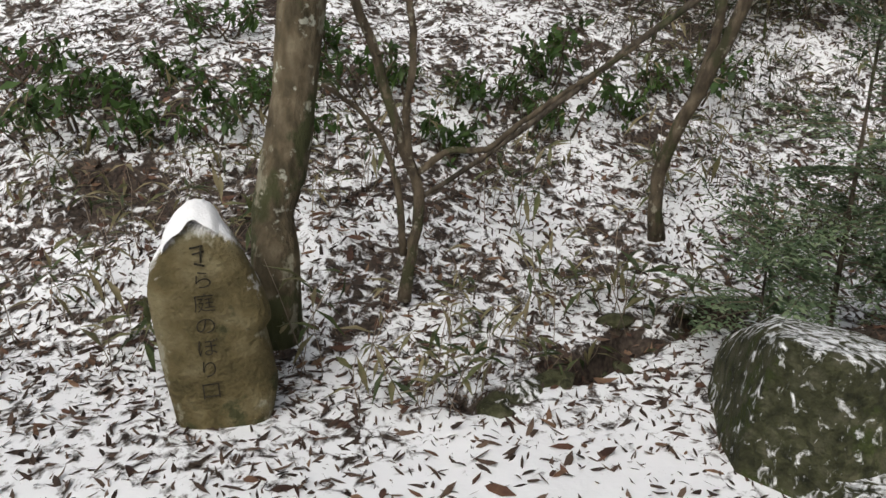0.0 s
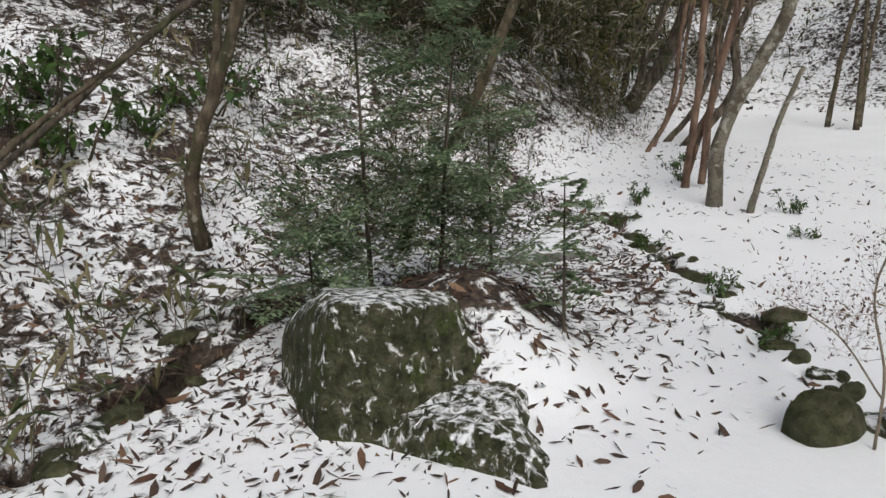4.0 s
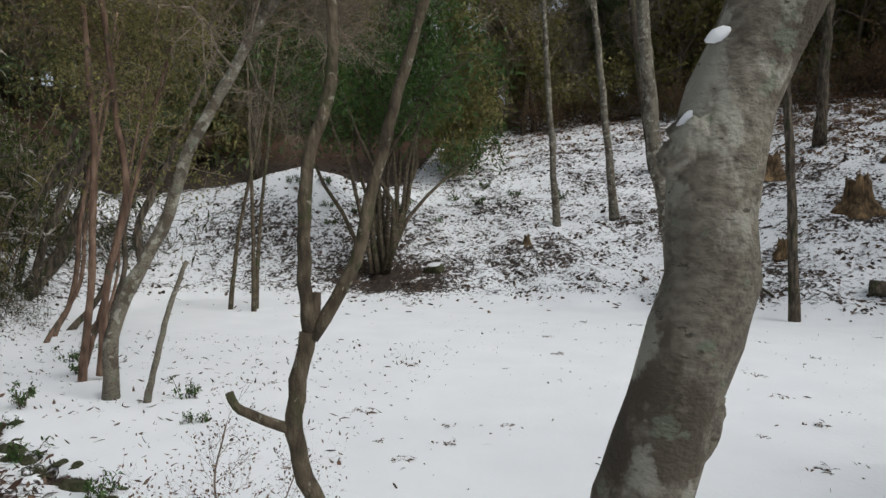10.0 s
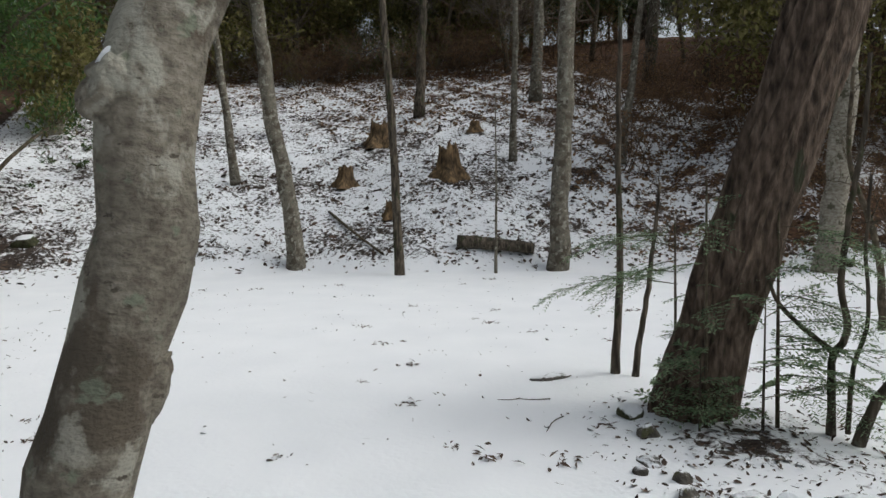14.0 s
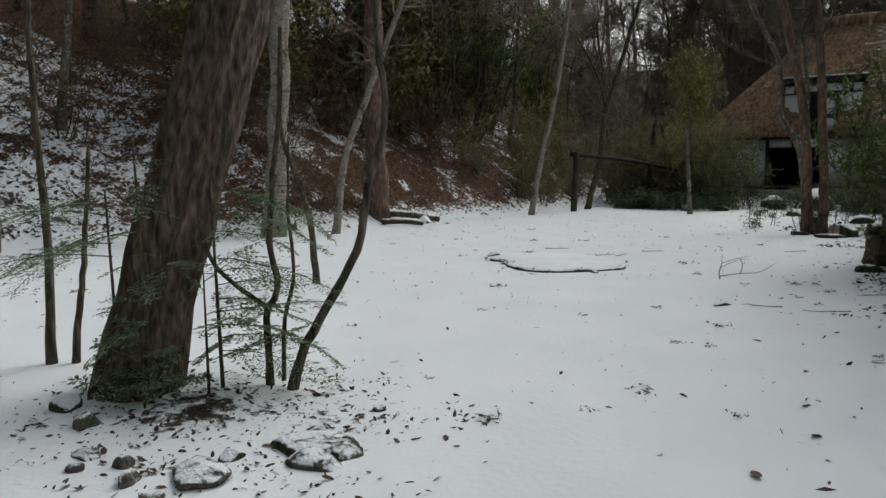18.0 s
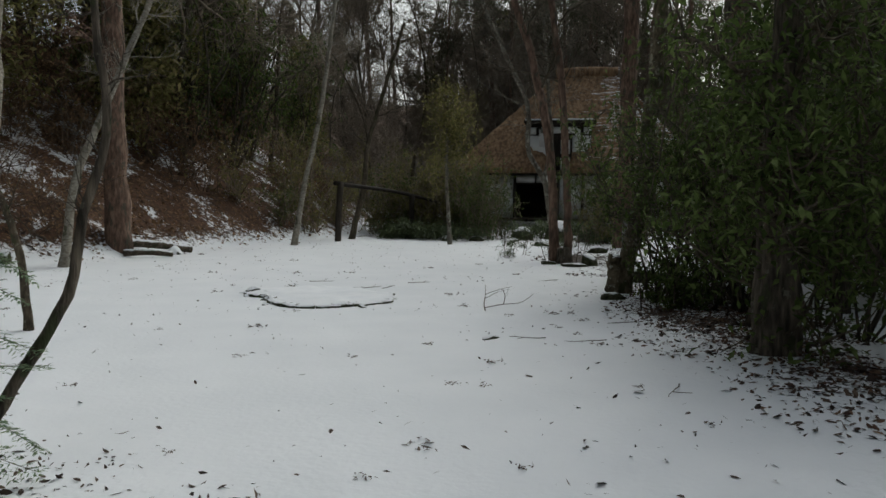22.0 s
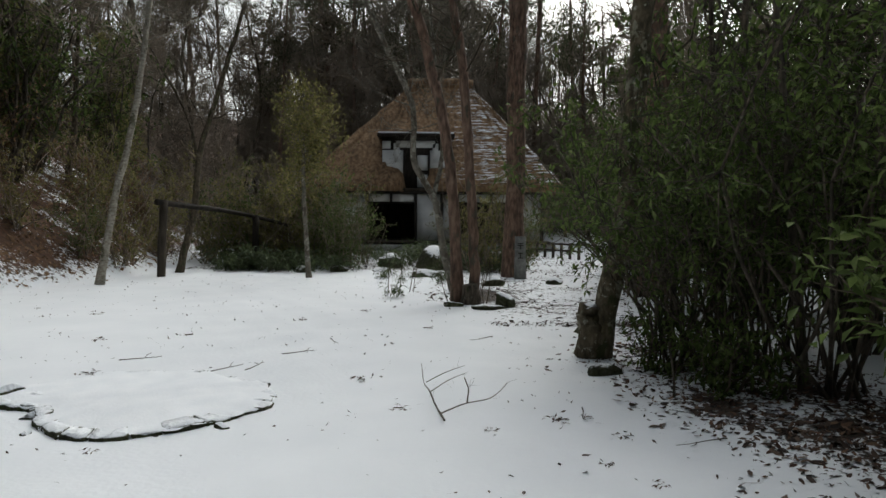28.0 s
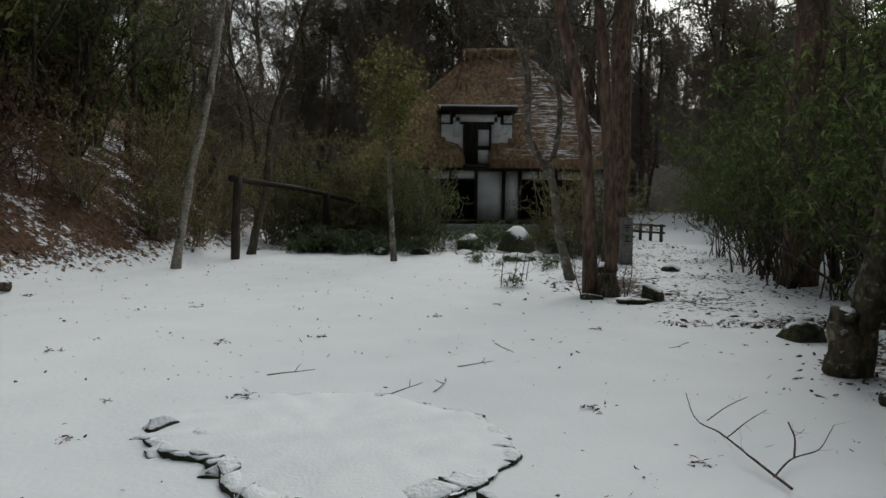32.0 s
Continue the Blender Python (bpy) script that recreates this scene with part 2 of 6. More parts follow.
REDBARK = surface("reddish_brown_bark", [(0.06, 0.04, 0.03), (0.15, 0.095, 0.068), (0.24, 0.165, 0.12)], 16, (1, 1, 0.3), bump=0.7, spread=0.25, patch=[((0.085, 0.075, 0.055), 6.0, (1, 1, 0.5), 0.57)])
TWIG = surface("thin_grey_brown_twigs", [(0.13, 0.104, 0.078), (0.27, 0.22, 0.17)], 12, bump=0, spread=0.2)
BRUSHWOOD = surface("dark_brown_brushwood", [(0.05, 0.034, 0.023), (0.12, 0.082, 0.055)], 12, bump=0, spread=0.25)
DEADLEAF = surface("dead_brown_leaves", [(0.022, 0.013, 0.010), (0.055, 0.030, 0.022), (0.10, 0.052, 0.035), (0.15, 0.088, 0.055), (0.24, 0.16, 0.10)], 40, vary="island", bump=0, rough=0.7, spread=0.15)
DARKLEAF = surface("wet_dark_leaves", [(0.018, 0.013, 0.011), (0.045, 0.031, 0.024), (0.085, 0.056, 0.042), (0.15, 0.105, 0.075)], 40, vary="island", bump=0, rough=0.7, spread=0.15)
SASA = surface("bamboo_grass_leaves", [(0.025, 0.04, 0.014), (0.055, 0.078, 0.028), (0.11, 0.125, 0.05), (0.22, 0.19, 0.10), (0.33, 0.28, 0.17)], 25, vary="island", bump=0, rough=0.45, spread=0.2, spec=0.4, thin=0.4)
CANE = surface("dull_brown_canes", [(0.02, 0.016, 0.009), (0.06, 0.048, 0.026)], 20, bump=0, spread=0.3)
# withered bamboo, canopy shade put into its dark tones; the palest are snow specks
SHADED_DRYSASA = surface("shade_darkened_withered_bamboo", [(0.010, 0.015, 0.006), (0.020, 0.029, 0.010), (0.030, 0.043, 0.014), (0.045, 0.056, 0.02), (0.09, 0.078, 0.035), (0.42, 0.40, 0.34), (0.7, 0.7, 0.7)], 25, vary="island", bump=0, rough=0.5, spread=0.25, thin=0.4)
GREEN = surface("glossy_evergreen_leaves", [(0.030, 0.045, 0.013), (0.060, 0.086, 0.024), (0.103, 0.140, 0.041), (0.194, 0.233, 0.092)], 20, vary="island", bump=0, rough=0.6, spread=0.25, spec=0.07, thin=0.4)
BRIGHT = surface("fresh_green_leaves", [(0.025, 0.055, 0.012), (0.05, 0.10, 0.02), (0.085, 0.15, 0.035)], 20, vary="island", bump=0, rough=0.45, spread=0.2, spec=0.4, thin=0.4)
OLIVE = surface("olive_winter_foliage", [(0.080, 0.077, 0.026), (0.152, 0.145, 0.052), (0.232, 0.217, 0.087), (0.304, 0.246, 0.123)], 15, vary="island", bump=0, rough=0.7, spread=0.25, spec=0.05, thin=0.4)
NEEDLE = surface("dark_conifer_needles", [(0.035, 0.051, 0.022), (0.072, 0.096, 0.042), (0.120, 0.147, 0.067)], 20, vary="island", bump=0, rough=0.6, spread=0.25, thin=0.4)
FROND = surface("blue_green_conifer_fronds", [(0.083, 0.128, 0.075), (0.165, 0.230, 0.131), (0.300, 0.358, 0.219)], 20, vary="island", bump=0, rough=0.65, spread=0.2, spec=0.08, thin=0.4)
PINE = surface("pine_needles", [(0.039, 0.044, 0.022), (0.078, 0.086, 0.044), (0.124, 0.127, 0.073)], 15, vary="island", bump=0, rough=0.6, spread=0.2, thin=0.4)
RUST = surface("rusty_dry_bracken", [(0.099, 0.061, 0.033), (0.187, 0.116, 0.064), (0.286, 0.187, 0.110)], 25, vary="island", bump=0, spread=0.2, thin=0.4)
THATCH = surface("weathered_brown_thatch", [(0.088, 0.054, 0.031), (0.192, 0.117, 0.063), (0.304, 0.203, 0.119)], 7, (1, 1, 0.35), bump=0.8, bscale=25, spread=0.25)
THATCH_SNOW = snowy("thatch_with_snow_patches", THATCH, -0.075, 14, 3.4, (0.4, 0.6, 4.6), upward=0.4, side=0.2)
PLASTER = surface("white_lime_plaster", [(0.52, 0.52, 0.50), (0.68, 0.68, 0.66)], 1.5, bump=0.1, spread=0.08)
TIMBER = surface("blackened_timber", [(0.012, 0.010, 0.008), (0.035, 0.028, 0.022)], 9, (1, 1, 0.2), bump=0.3)
OLDWOOD = surface("weathered_dark_wood", [(0.03, 0.024, 0.018), (0.07, 0.056, 0.042)], 12, (1, 1, 0.2), bump=0.4)
STUMPWOOD = surface("rotting_orange_stump_wood", [(0.033, 0.026, 0.016), (0.112, 0.074, 0.040), (0.240, 0.160, 0.083)], 14, (1, 1, 0.3), bump=0.8, bscale=30)
GREYROCK_SNOW = snowy("pale_rock_with_thin_snow", GREYSTONE, 0.0, 4, 14.0, upward=0.6)
FIELDROCK = surface("grey_brown_fieldstone", [(0.055, 0.05, 0.042), (0.11, 0.10, 0.085), (0.19, 0.175, 0.15)], 18, bump=0.8, bscale=40, spread=0.3, deep=0.03, patch=[((0.10, 0.10, 0.055), 6.0, (1, 1, 1), 0.55)])
FIELDSTONE = snowy("fieldstone_with_snow_dust", FIELDROCK, -0.02, 8, 14.0, upward=0.5)
LOGSNOW = snowy("fallen_log_bark", BROWN, 0.12, 6, 8.0, upward=0.9)


# ---- mesh helpers ----
def mesh(name, V, F, mat, smooth=True):
    """A mesh from arrays of vertices and of faces that all have as many corners."""
    V, F = np.asarray(V, np.float32).reshape(-1, 3), np.asarray(F, np.int32)
    me = bpy.data.meshes.new(name)
    k = F.shape[1]
    me.vertices.add(len(V))
    me.vertices.foreach_set("co", V.ravel())
    me.loops.add(F.size)
    me.loops.foreach_set("vertex_index", F.ravel())
    me.polygons.add(len(F))
    me.polygons.foreach_set("loop_start", np.arange(0, F.size, k, dtype=np.int32))
    if smooth:
        me.polygons.foreach_set("use_smooth", np.ones(len(F), bool))
    me.update(calc_edges=True)
    me.validate()
    me.materials.append(mat)
    return me


def part(name, geo, material, parent, label="", smooth=True, kind=""):
    """Links vertices and faces as one mesh object under a thing or part."""
    ob = new(name, mesh(name, *geo, material, smooth))
    ob.parent = parent
    return tagged(ob, label, kind=kind)


def thing(name, label, category, at=(0, 0, 0), group="", kind=""):
    ob = new(name)
    ob.empty_display_size = 0.2
    ob.location = at
    return tagged(ob, label, category, group, kind)


def solid(name, geo, material, label, category, group="", kind="", at=(0, 0, 0), smooth=True):
    ob = new(name, mesh(name, *geo, material, smooth))
    ob.location = at
    return tagged(ob, label, category, group, kind)


def join(geos):
    V, F, n = [], [], 0
    for v, f in geos:
        V.append(np.asarray(v).reshape(-1, 3))
        F.append(np.asarray(f) + n)
        n += len(V[-1])
    return np.concatenate(V), np.concatenate(F)


def tube(path, radii, sides=6, rng=None, rough=0.0, flute=0.0):
    """A round limb along a path; both ends close."""
    P, R = np.asarray(path, float), np.asarray(radii, float)
    P, R = np.concatenate([P[:1], P, P[-1:]]), np.concatenate([[R[0] * 0.02], R, [R[-1] * 0.02]])
    tan = np.gradient(P, axis=0)
    tan[0], tan[-1] = tan[1], tan[-2]
    tan /= np.linalg.norm(tan, axis=1)[:, None] + 1e-9
    ref = np.array([1.0, 0.13, 0.0]) if abs(P[-1] - P[0])[2] > abs(P[-1] - P[0])[0] else np.array([0.1, 0.2, 1.0])
    u = np.cross(tan, ref)
    u /= np.linalg.norm(u, axis=1)[:, None] + 1e-9
    w = np.cross(tan, u)
    a = np.linspace(0, 2 * np.pi, sides, endpoint=False)
    rr = R[:, None] * (1 + (rng.normal(0, rough, (len(P), sides)) if rng is not None and rough else 0))
    if flute:
        rr = rr * (1 + rng.normal(0, flute, sides)[None] + np.cumsum(rng.normal(0, flute * 0.25, rr.shape), 0))
    V = P[:, None] + rr[..., None] * (np.cos(a)[None, :, None] * u[:, None] + np.sin(a)[None, :, None] * w[:, None])
    i, j = np.meshgrid(np.arange(len(P) - 1), np.arange(sides), indexing="ij")
    k = (j + 1) % sides
    F = np.stack([i * sides + j, i * sides + k, (i + 1) * sides + k, (i + 1) * sides + j], -1).reshape(-1, 4)
    return V.reshape(-1, 3), F


def smooth_path(pts, n):
    """A smooth curve of n points through a few given points."""
    pts = np.asarray(pts, float)
    s = np.r_[0, np.cumsum(np.linalg.norm(np.diff(pts, axis=0), axis=1))]
    q = np.linspace(0, s[-1], n)
    if len(pts) < 3:
        return np.stack([np.interp(q, s, pts[:, k]) for k in range(3)], 1)
    m = np.gradient(pts, s, axis=0)
    i = np.clip(np.searchsorted(s, q) - 1, 0, len(pts) - 2)
    h = (s[i + 1] - s[i])[:, None]
    x = ((q - s[i])[:, None]) / h
    return (2 * x**3 - 3 * x**2 + 1) * pts[i] + (x**3 - 2 * x**2 + x) * h * m[i] + (-2 * x**3 + 3 * x**2) * pts[i + 1] + (x**3 - x**2) * h * m[i + 1]


def unit(v):
    return v / (np.linalg.norm(v, axis=-1, keepdims=True) + 1e-9)


def leaves(P, way, up, long, wide, cup=0.25):
    """Folded pointed leaves: base, two edges, rib and tip."""
    P, way, up = np.asarray(P, float), unit(np.asarray(way, float)), np.asarray(up, float)
    side = unit(np.cross(way, up))
    nrm = np.cross(side, way)
    L, W = np.broadcast_to(long, len(P))[:, None], np.broadcast_to(wide, len(P))[:, None]
    mid = P + way * L * 0.45
    V = np.stack([P, mid + side * W / 2 + nrm * W * cup, mid - side * W / 2 + nrm * W * cup, P + way * L - nrm * L * cup * 0.4, mid], 1)
    b = np.arange(len(P))[:, None, None] * 5
    F = (b + np.array([[0, 4, 1], [0, 2, 4], [1, 4, 3], [4, 2, 3]])[None]).reshape(-1, 3)
    return V.reshape(-1, 3), F


def flat_leaves(P, way, up, long, wide, curl):
    """Dry leaves: base, four edge points and tip, bowed along their length."""
    way, up = unit(way), np.asarray(up, float)
    side = unit(np.cross(way, up))
    nrm = np.cross(side, way)
    L, W, C = long[:, None], wide[:, None], curl[:, None]
    at = lambda s, w: P + way * L * s + side * W * w + nrm * (L * C * (s - 0.45) ** 2 + np.abs(w) * W * 0.25)
    V = np.stack([at(0.0, 0.0), at(0.28, 0.46), at(0.28, -0.46), at(0.66, 0.40), at(0.66, -0.40), at(1.0, 0.0)], 1)
    b = np.arange(len(P))[:, None, None] * 6
    F = (b + np.array([[0, 2, 1], [1, 2, 4], [1, 4, 3], [3, 4, 5]])[None]).reshape(-1, 3)
    return V.reshape(-1, 3), F


def limb(rng, start, way, length, n=6, wander=0.25, lift=0.0):
    """A wandering path from start."""
    P = [np.asarray(start, float)]
    d = unit(np.asarray(way, float))
    for _ in range(n - 1):
        d = unit(d + rng.normal(0, wander, 3) + (0, 0, lift))
        P.append(P[-1] + d * length / (n - 1))
    return np.array(P)


def twigs(rng, path, radius, depth, count, length, out, tips, spread=0.9, lift=0.08, sides=4, start=0.3):
    """Side limbs along a path, and theirs, into out; the ends of the last ones into tips."""
    for _ in range(count):
        s = rng.uniform(start, 1.0) * (len(path) - 1)
        i = int(min(s, len(path) - 2))
        p = path[i] + (path[i + 1] - path[i]) * (s - i)
        along = unit(path[i + 1] - path[i])
        d = unit(along * rng.uniform(0.3, 1.0) + unit(rng.normal(0, 1, 3)) * spread)
        ln = length * rng.uniform(0.5, 1.15) * (1.15 - 0.6 * s / len(path))
        q = limb(rng, p, d, ln, 5, 0.22, lift)
        r = radius * rng.uniform(0.35, 0.6)
        out.append(tube(q, np.linspace(r, r * 0.3, 5), sides))
        if depth > 1:
            twigs(rng, q, r, depth - 1, max(3, int(count * 0.7)), length * 0.5, out, tips, spread, lift, max(3, sides - 1), 0.2)
        else:
            tips.append(q[-1])
            tips.append(q[2])


# ---- the lie of the land ----
EDGE = [(-9, 3.2, 0.5), (-1, 3.05, 0.55), (0.3, 3.1, 0.5), (1.3, 3.6, 0.45), (3, 4.3, 0.56), (5, 5.25, 0.8), (8, 6.5, 0.85), (11.3, 8.3, 0.62), (14.6, 8.3, 0.34),
        (15.8, 5, 0.36), (15.4, 2, 0.36), (15.6, -2, 0.46), (14.2, -4.2, 0.52), (13.7, -7.5, 0.55), (13, -10, 0.62), (11.3, -12.3, 0.8), (10.9, -15, 0.85),
        (10.3, -18, 0.85), (9.4, -21, 0.85), (9.3, -25, 0.8), (9.5, -32, 0.7), (14, -45, 0.4), (20, -80, 0.15), (-60, -80, 0.05), (-60, -10, 0.05), (-20, 2, 0.2)]
DITCHES = [([(0.36, 2.72), (0.62, 2.86), (0.86, 3.1), (1.3, 3.55), (1.75, 3.9)], 0.10, 0.24), ([(5.15, 4.3), (4.7, 3.78), (4.27, 2.93), (3.84, 2.2), (3.5, 1.6), (3.1, 1.05)], 0.09, 0.06)]


def off_line(x, y, a, b):
    ax, ay, bx, by = a[0], a[1], b[0], b[1]
    k = np.clip(((x - ax) * (bx - ax) + (y - ay) * (by - ay)) / ((bx - ax) ** 2 + (by - ay) ** 2), 0, 1)
    return np.hypot(x - ax - k * (bx - ax), y - ay - k * (by - ay)), k


def outside(x, y):
    """How far outside the flat clearing a place lies, and the slope there."""
    x, y = np.asarray(x, float), np.asarray(y, float)
    far, slope, inside = np.full(x.shape, 1e9), np.zeros(x.shape), np.zeros(x.shape, bool)
    wsum, ssum = np.zeros(x.shape), np.zeros(x.shape)
    for a, b in zip(EDGE, EDGE[1:] + EDGE[:1]):
        d, k = off_line(x, y, a, b)
        w = 1 / (d + 0.5) ** 4
        wsum, ssum, far = wsum + w, ssum + w * (a[2] + k * (b[2] - a[2])), np.minimum(far, d)
        cross = (a[1] > y) != (b[1] > y)
        inside ^= cross & (x < (b[0] - a[0]) * (y - a[1]) / (b[1] - a[1] + 1e-12) + a[0])
    return np.where(inside, 0.0, far), ssum / wsum, inside


def waves(x, y, f, p=0.0):
    """Smooth unevenness between -1 and 1."""
    return (np.sin(f * (x * 1.3 + y * 0.7) + p) + np.sin(f * (-x * 0.6 + y * 1.45) + 1.7 * p + 2) + np.sin(f * 1.9 * (x * 0.9 - y * 0.4) + 3 * p) * 0.6) / 2.6


def height(x, y):
    x, y = np.asarray(x, float), np.asarray(y, float)
    d, s, _ = outside(x, y)
    rise = 16 * (1 - np.exp(-s * (np.sqrt(d**2 + 0.09) - 0.3) / 16))
    z = rise + np.minimum(d, 1) * (0.10 * waves(x, y, 1.3) + 0.055 * waves(x, y, 3.7, 1) + 0.022 * waves(x, y, 8.5, 3))
    z = z + 0.012 * waves(x, y, 1.1, 2) + 0.008 * waves(x, y, 4.3, 4) + 0.003 * waves(x, y, 11.0, 2)
    z = z + 9 * (1 - np.exp(-np.maximum(0, -52 - y) * 0.32 / 9))
    z = z + 1.5 * np.exp(-((x - 20.5) ** 2 / 7 + (y - 8.0) ** 2 / 9))
    z = z + 0.06 * np.exp(-((x - 4.5) ** 2 + (y + 3.5) ** 2) / 0.9) + 0.12 * np.exp(-((x + 1.2) ** 2 / 1.5 + (y + 8.8) ** 2 / 4))
    z = z + 0.30 * np.exp(-(((x - 2.25) / 0.62) ** 2 + ((y - 2.85) / 0.42) ** 2) ** 1.5) + 0.22 * np.exp(-(((x - 2.25) / 0.38) ** 2 + ((y - 2.3) / 0.42) ** 2) ** 1.5)
    for line, wide, deep in DITCHES:
        e = np.min([off_line(x, y, a, b)[0] for a, b in zip(line, line[1:])], 0) + 0.07 * waves(x, y, 6.0, 5) + 0.035 * waves(x, y, 15.0, 1)
        z = z - deep * np.clip(0.45 + 1.3 * waves(x, y, 5.0, 2), 0, 1.2) * np.exp(-((e / wide) ** 4)) + 0.012 * np.exp(-(((e - wide * 1.5) / wide) ** 2))
    return z


def ground_at(x, y):
    return float(height(np.array([x]), np.array([y]))[0])


def litter(x, y):
    """How much of the ground is bare leaf litter; some shade under plants is added as cover."""
    d, s, ins = outside(x, y)
    bank = np.clip(d / 0.9, 0, 1) * np.where(x < 13, np.where(y > 0, 0.285 + 0.03 * np.clip(0.8 - x, 0, 1), 0.36), 0.275) + np.clip((s - 0.6) * 0.35, 0, 0.2) * np.clip(d / 1.2, 0, 1) * (y < 0)
    bank = bank + 0.13 * (y > 3) * np.clip((d - 2.6) / 1.0, 0, 1) * np.clip((x - 1.0) / 2, 0, 1) * np.clip((13.5 - x) / 2, 0, 1) + np.where((x > 14) & (y > -14), 0.13, 0.4) * np.clip((d - np.where((x > 14) & (y > -14), 15.5 - 2.5 * np.clip((-5 - y) / 5, 0, 1), 7.5)) / 2, 0, 1) * (x > -10)
    bank = bank + (0.11 * waves(x, y * 1.6, 1.5, 3) + 0.12 * waves(x, y, 4.2, 5) + 0.08 * waves(x, y, 9.0, 1)) * np.clip((d - 0.3) / 1, 0, 1) * (y < -8) + 0.09 * waves(x, y, 1.1, 6) * np.clip(d, 0, 1) * (x > 13) * (y > -8) + 0.06 * waves(x, y, 3.4, 4) * np.clip(d, 0, 1) * (y > 2) * (x < 10)
    # dark band for the shade under overhanging grass clumps, laid in as litter
    bank = bank + 0.3 * np.exp(-((y - 4.25 - 0.25 * np.sin(x * 2.3)) / 0.16) ** 2) * (0.5 + 0.5 * waves(x, y, 3.0, 7)) * np.clip((-0.6 - x) * 3, 0, 1) * np.clip((x + 2.8) * 3, 0, 1)
    bank = bank + 0.4 * np.clip((d - 7) / 1.5, 0, 1) * (y > 6)
    bank = bank - 0.13 * np.exp(-((x - 20.5) ** 2 / 4 + (y - 8.0) ** 2 / 6))
    brook = np.interp(y, [1.1, 1.5, 2.1, 2.9, 3.75, 4.3, 5.2], [3.0, 3.45, 3.85, 4.27, 4.7, 5.15, 5.6])
    near_north = (0.30 / (1 + np.exp(np.clip((1.45 + 0.55 / (1 + np.exp(np.clip(-(x + 0.1) * 5, -30, 30))) + 0.25 * waves(x, y, 2.2, 3) - y) * 3.2, -30, 30)))) * np.clip((brook - x) / 0.3, 0, 1) * np.clip(1 - d / 0.9, 0, 1) * (y < 6)
    near_north = near_north + 0.2 * np.exp(-(((x - 2.3) / 0.6) ** 2 + ((y - 2.8) / 0.45) ** 2))
    tree = 0.15 * np.exp(-(((x - 4.2) ** 2 + (y + 3.55) ** 2) / 0.7) ** 1.5) + (0.17 + 0.13 * waves(x, y, 4.5, 8)) * np.exp(-(((x - 3.3) ** 2 + (y + 3.5) ** 2) / 1.1) ** 1.5)
    rim = np.interp(y, [-15, -12, -9.8, -7.85, -6.8, -5], [-0.3, 0.1, 0.3, -0.2, -0.7, -1.4])
    west = (0.37 + 0.12 * waves(x, y, 3.6, 2) + 0.07 * waves(x, y, 9.5, 4) - 0.36 / (1 + np.exp(np.clip((x + 1.75 + 0.3 * waves(x, y, 1.6, 5)) * 5, -30, 30)))) / (1 + np.exp(np.clip((x - rim + 0.3 * waves(x, y, 2.0, 1)) * 4, -30, 30))) * (y < -4) / (1 + np.exp(np.clip(-(y + 14.5) * 1.5, -30, 30)))
    # litter under the slope bush, widened and softened to include the bush's shade
    bush = 0.15 * np.exp(-(((x - 17.0) / 2.6) ** 2 + ((y - 4.8) / 2.4) ** 2))
    trail = (0.23 + 0.08 * waves(x, y, 1.7, 2)) * (np.abs(x + 1.2) < 2.4) * (y < -14.5) * (y > -40) + 0.3 * np.exp(-(((x - 1.3) / 1.2) ** 2 + ((y + 18.6) / 1.8) ** 2))
    garden = 0.35 * (x > 0.2) * (x < 9) * (y < -25) + 0.6 * np.clip((-47 - y) / 3, 0, 1)
    dig = np.zeros(np.shape(x))
    for line, wide, _ in DITCHES:
        e = np.min([off_line(x, y, a, b)[0] for a, b in zip(line, line[1:])], 0) + 0.07 * waves(x, y, 6.0, 5) + 0.035 * waves(x, y, 15.0, 1)
        dig = dig + 0.55 * np.clip(0.45 + 1.3 * waves(x, y, 5.0, 2), 0, 1) * np.exp(-((e / (wide * 1.15)) ** 4))
    return np.clip(bank + near_north + tree + west + bush + trail + garden + dig, 0, 0.8)


def spaced(*spans):
    return np.concatenate([np.arange(a, b, s) for a, b, s in spans])


gx = np.concatenate([-np.geomspace(2500, 14, 26), spaced((-13, -4, 0.5), (-4, -2, 0.075), (-2, 6, 0.05), (6, 7, 0.1), (7, 18, 0.17), (18, 34, 0.5)), np.geomspace(35, 2500, 26)])
gy = np.concatenate([-np.geomspace(2500, 46, 24), spaced((-45, -28, 0.5), (-28, 0.4, 0.14), (0.4, 6, 0.05), (6, 14, 0.3), (14, 26, 0.8)), np.geomspace(27, 2500, 24)])
GX, GY = np.meshgrid(gx, gy, indexing="ij")
ni, nj = len(gx), len(gy)
ii, jj = np.meshgrid(np.arange(ni - 1), np.arange(nj - 1), indexing="ij")
quads = np.stack([ii * nj + jj, (ii + 1) * nj + jj, (ii + 1) * nj + jj + 1, ii * nj + jj + 1], -1).reshape(-1, 4)
ground = solid("ground", (np.stack([GX, GY, height(GX, GY)], -1), quads), GROUND, "thin snow over leaf litter on a clearing and its banks", "ground", kind="structure")
cover = ground.data.attributes.new("litter", "FLOAT", "POINT")
cover.data.foreach_set("value", litter(GX, GY).astype(np.float32).ravel())


def rust(x, y):
    """How rusty the fallen leaves are: the steep southern bank and the top of the eastern slope."""
    d = outside(x, y)[0]
    return np.clip(np.clip(d, 0, 1) * (0.85 * np.clip((-9 - y) / 3, 0, 1) * (x > 6) * (y > -48) + 0.9 * np.clip((d - 7.5) / 2, 0, 1) * np.clip((-3 - y) / 3, 0, 1) * (x > 13) + 0.6 * np.clip((d - 11) / 3, 0, 1) * (x > 13) * (y > -9)), 0, 1)


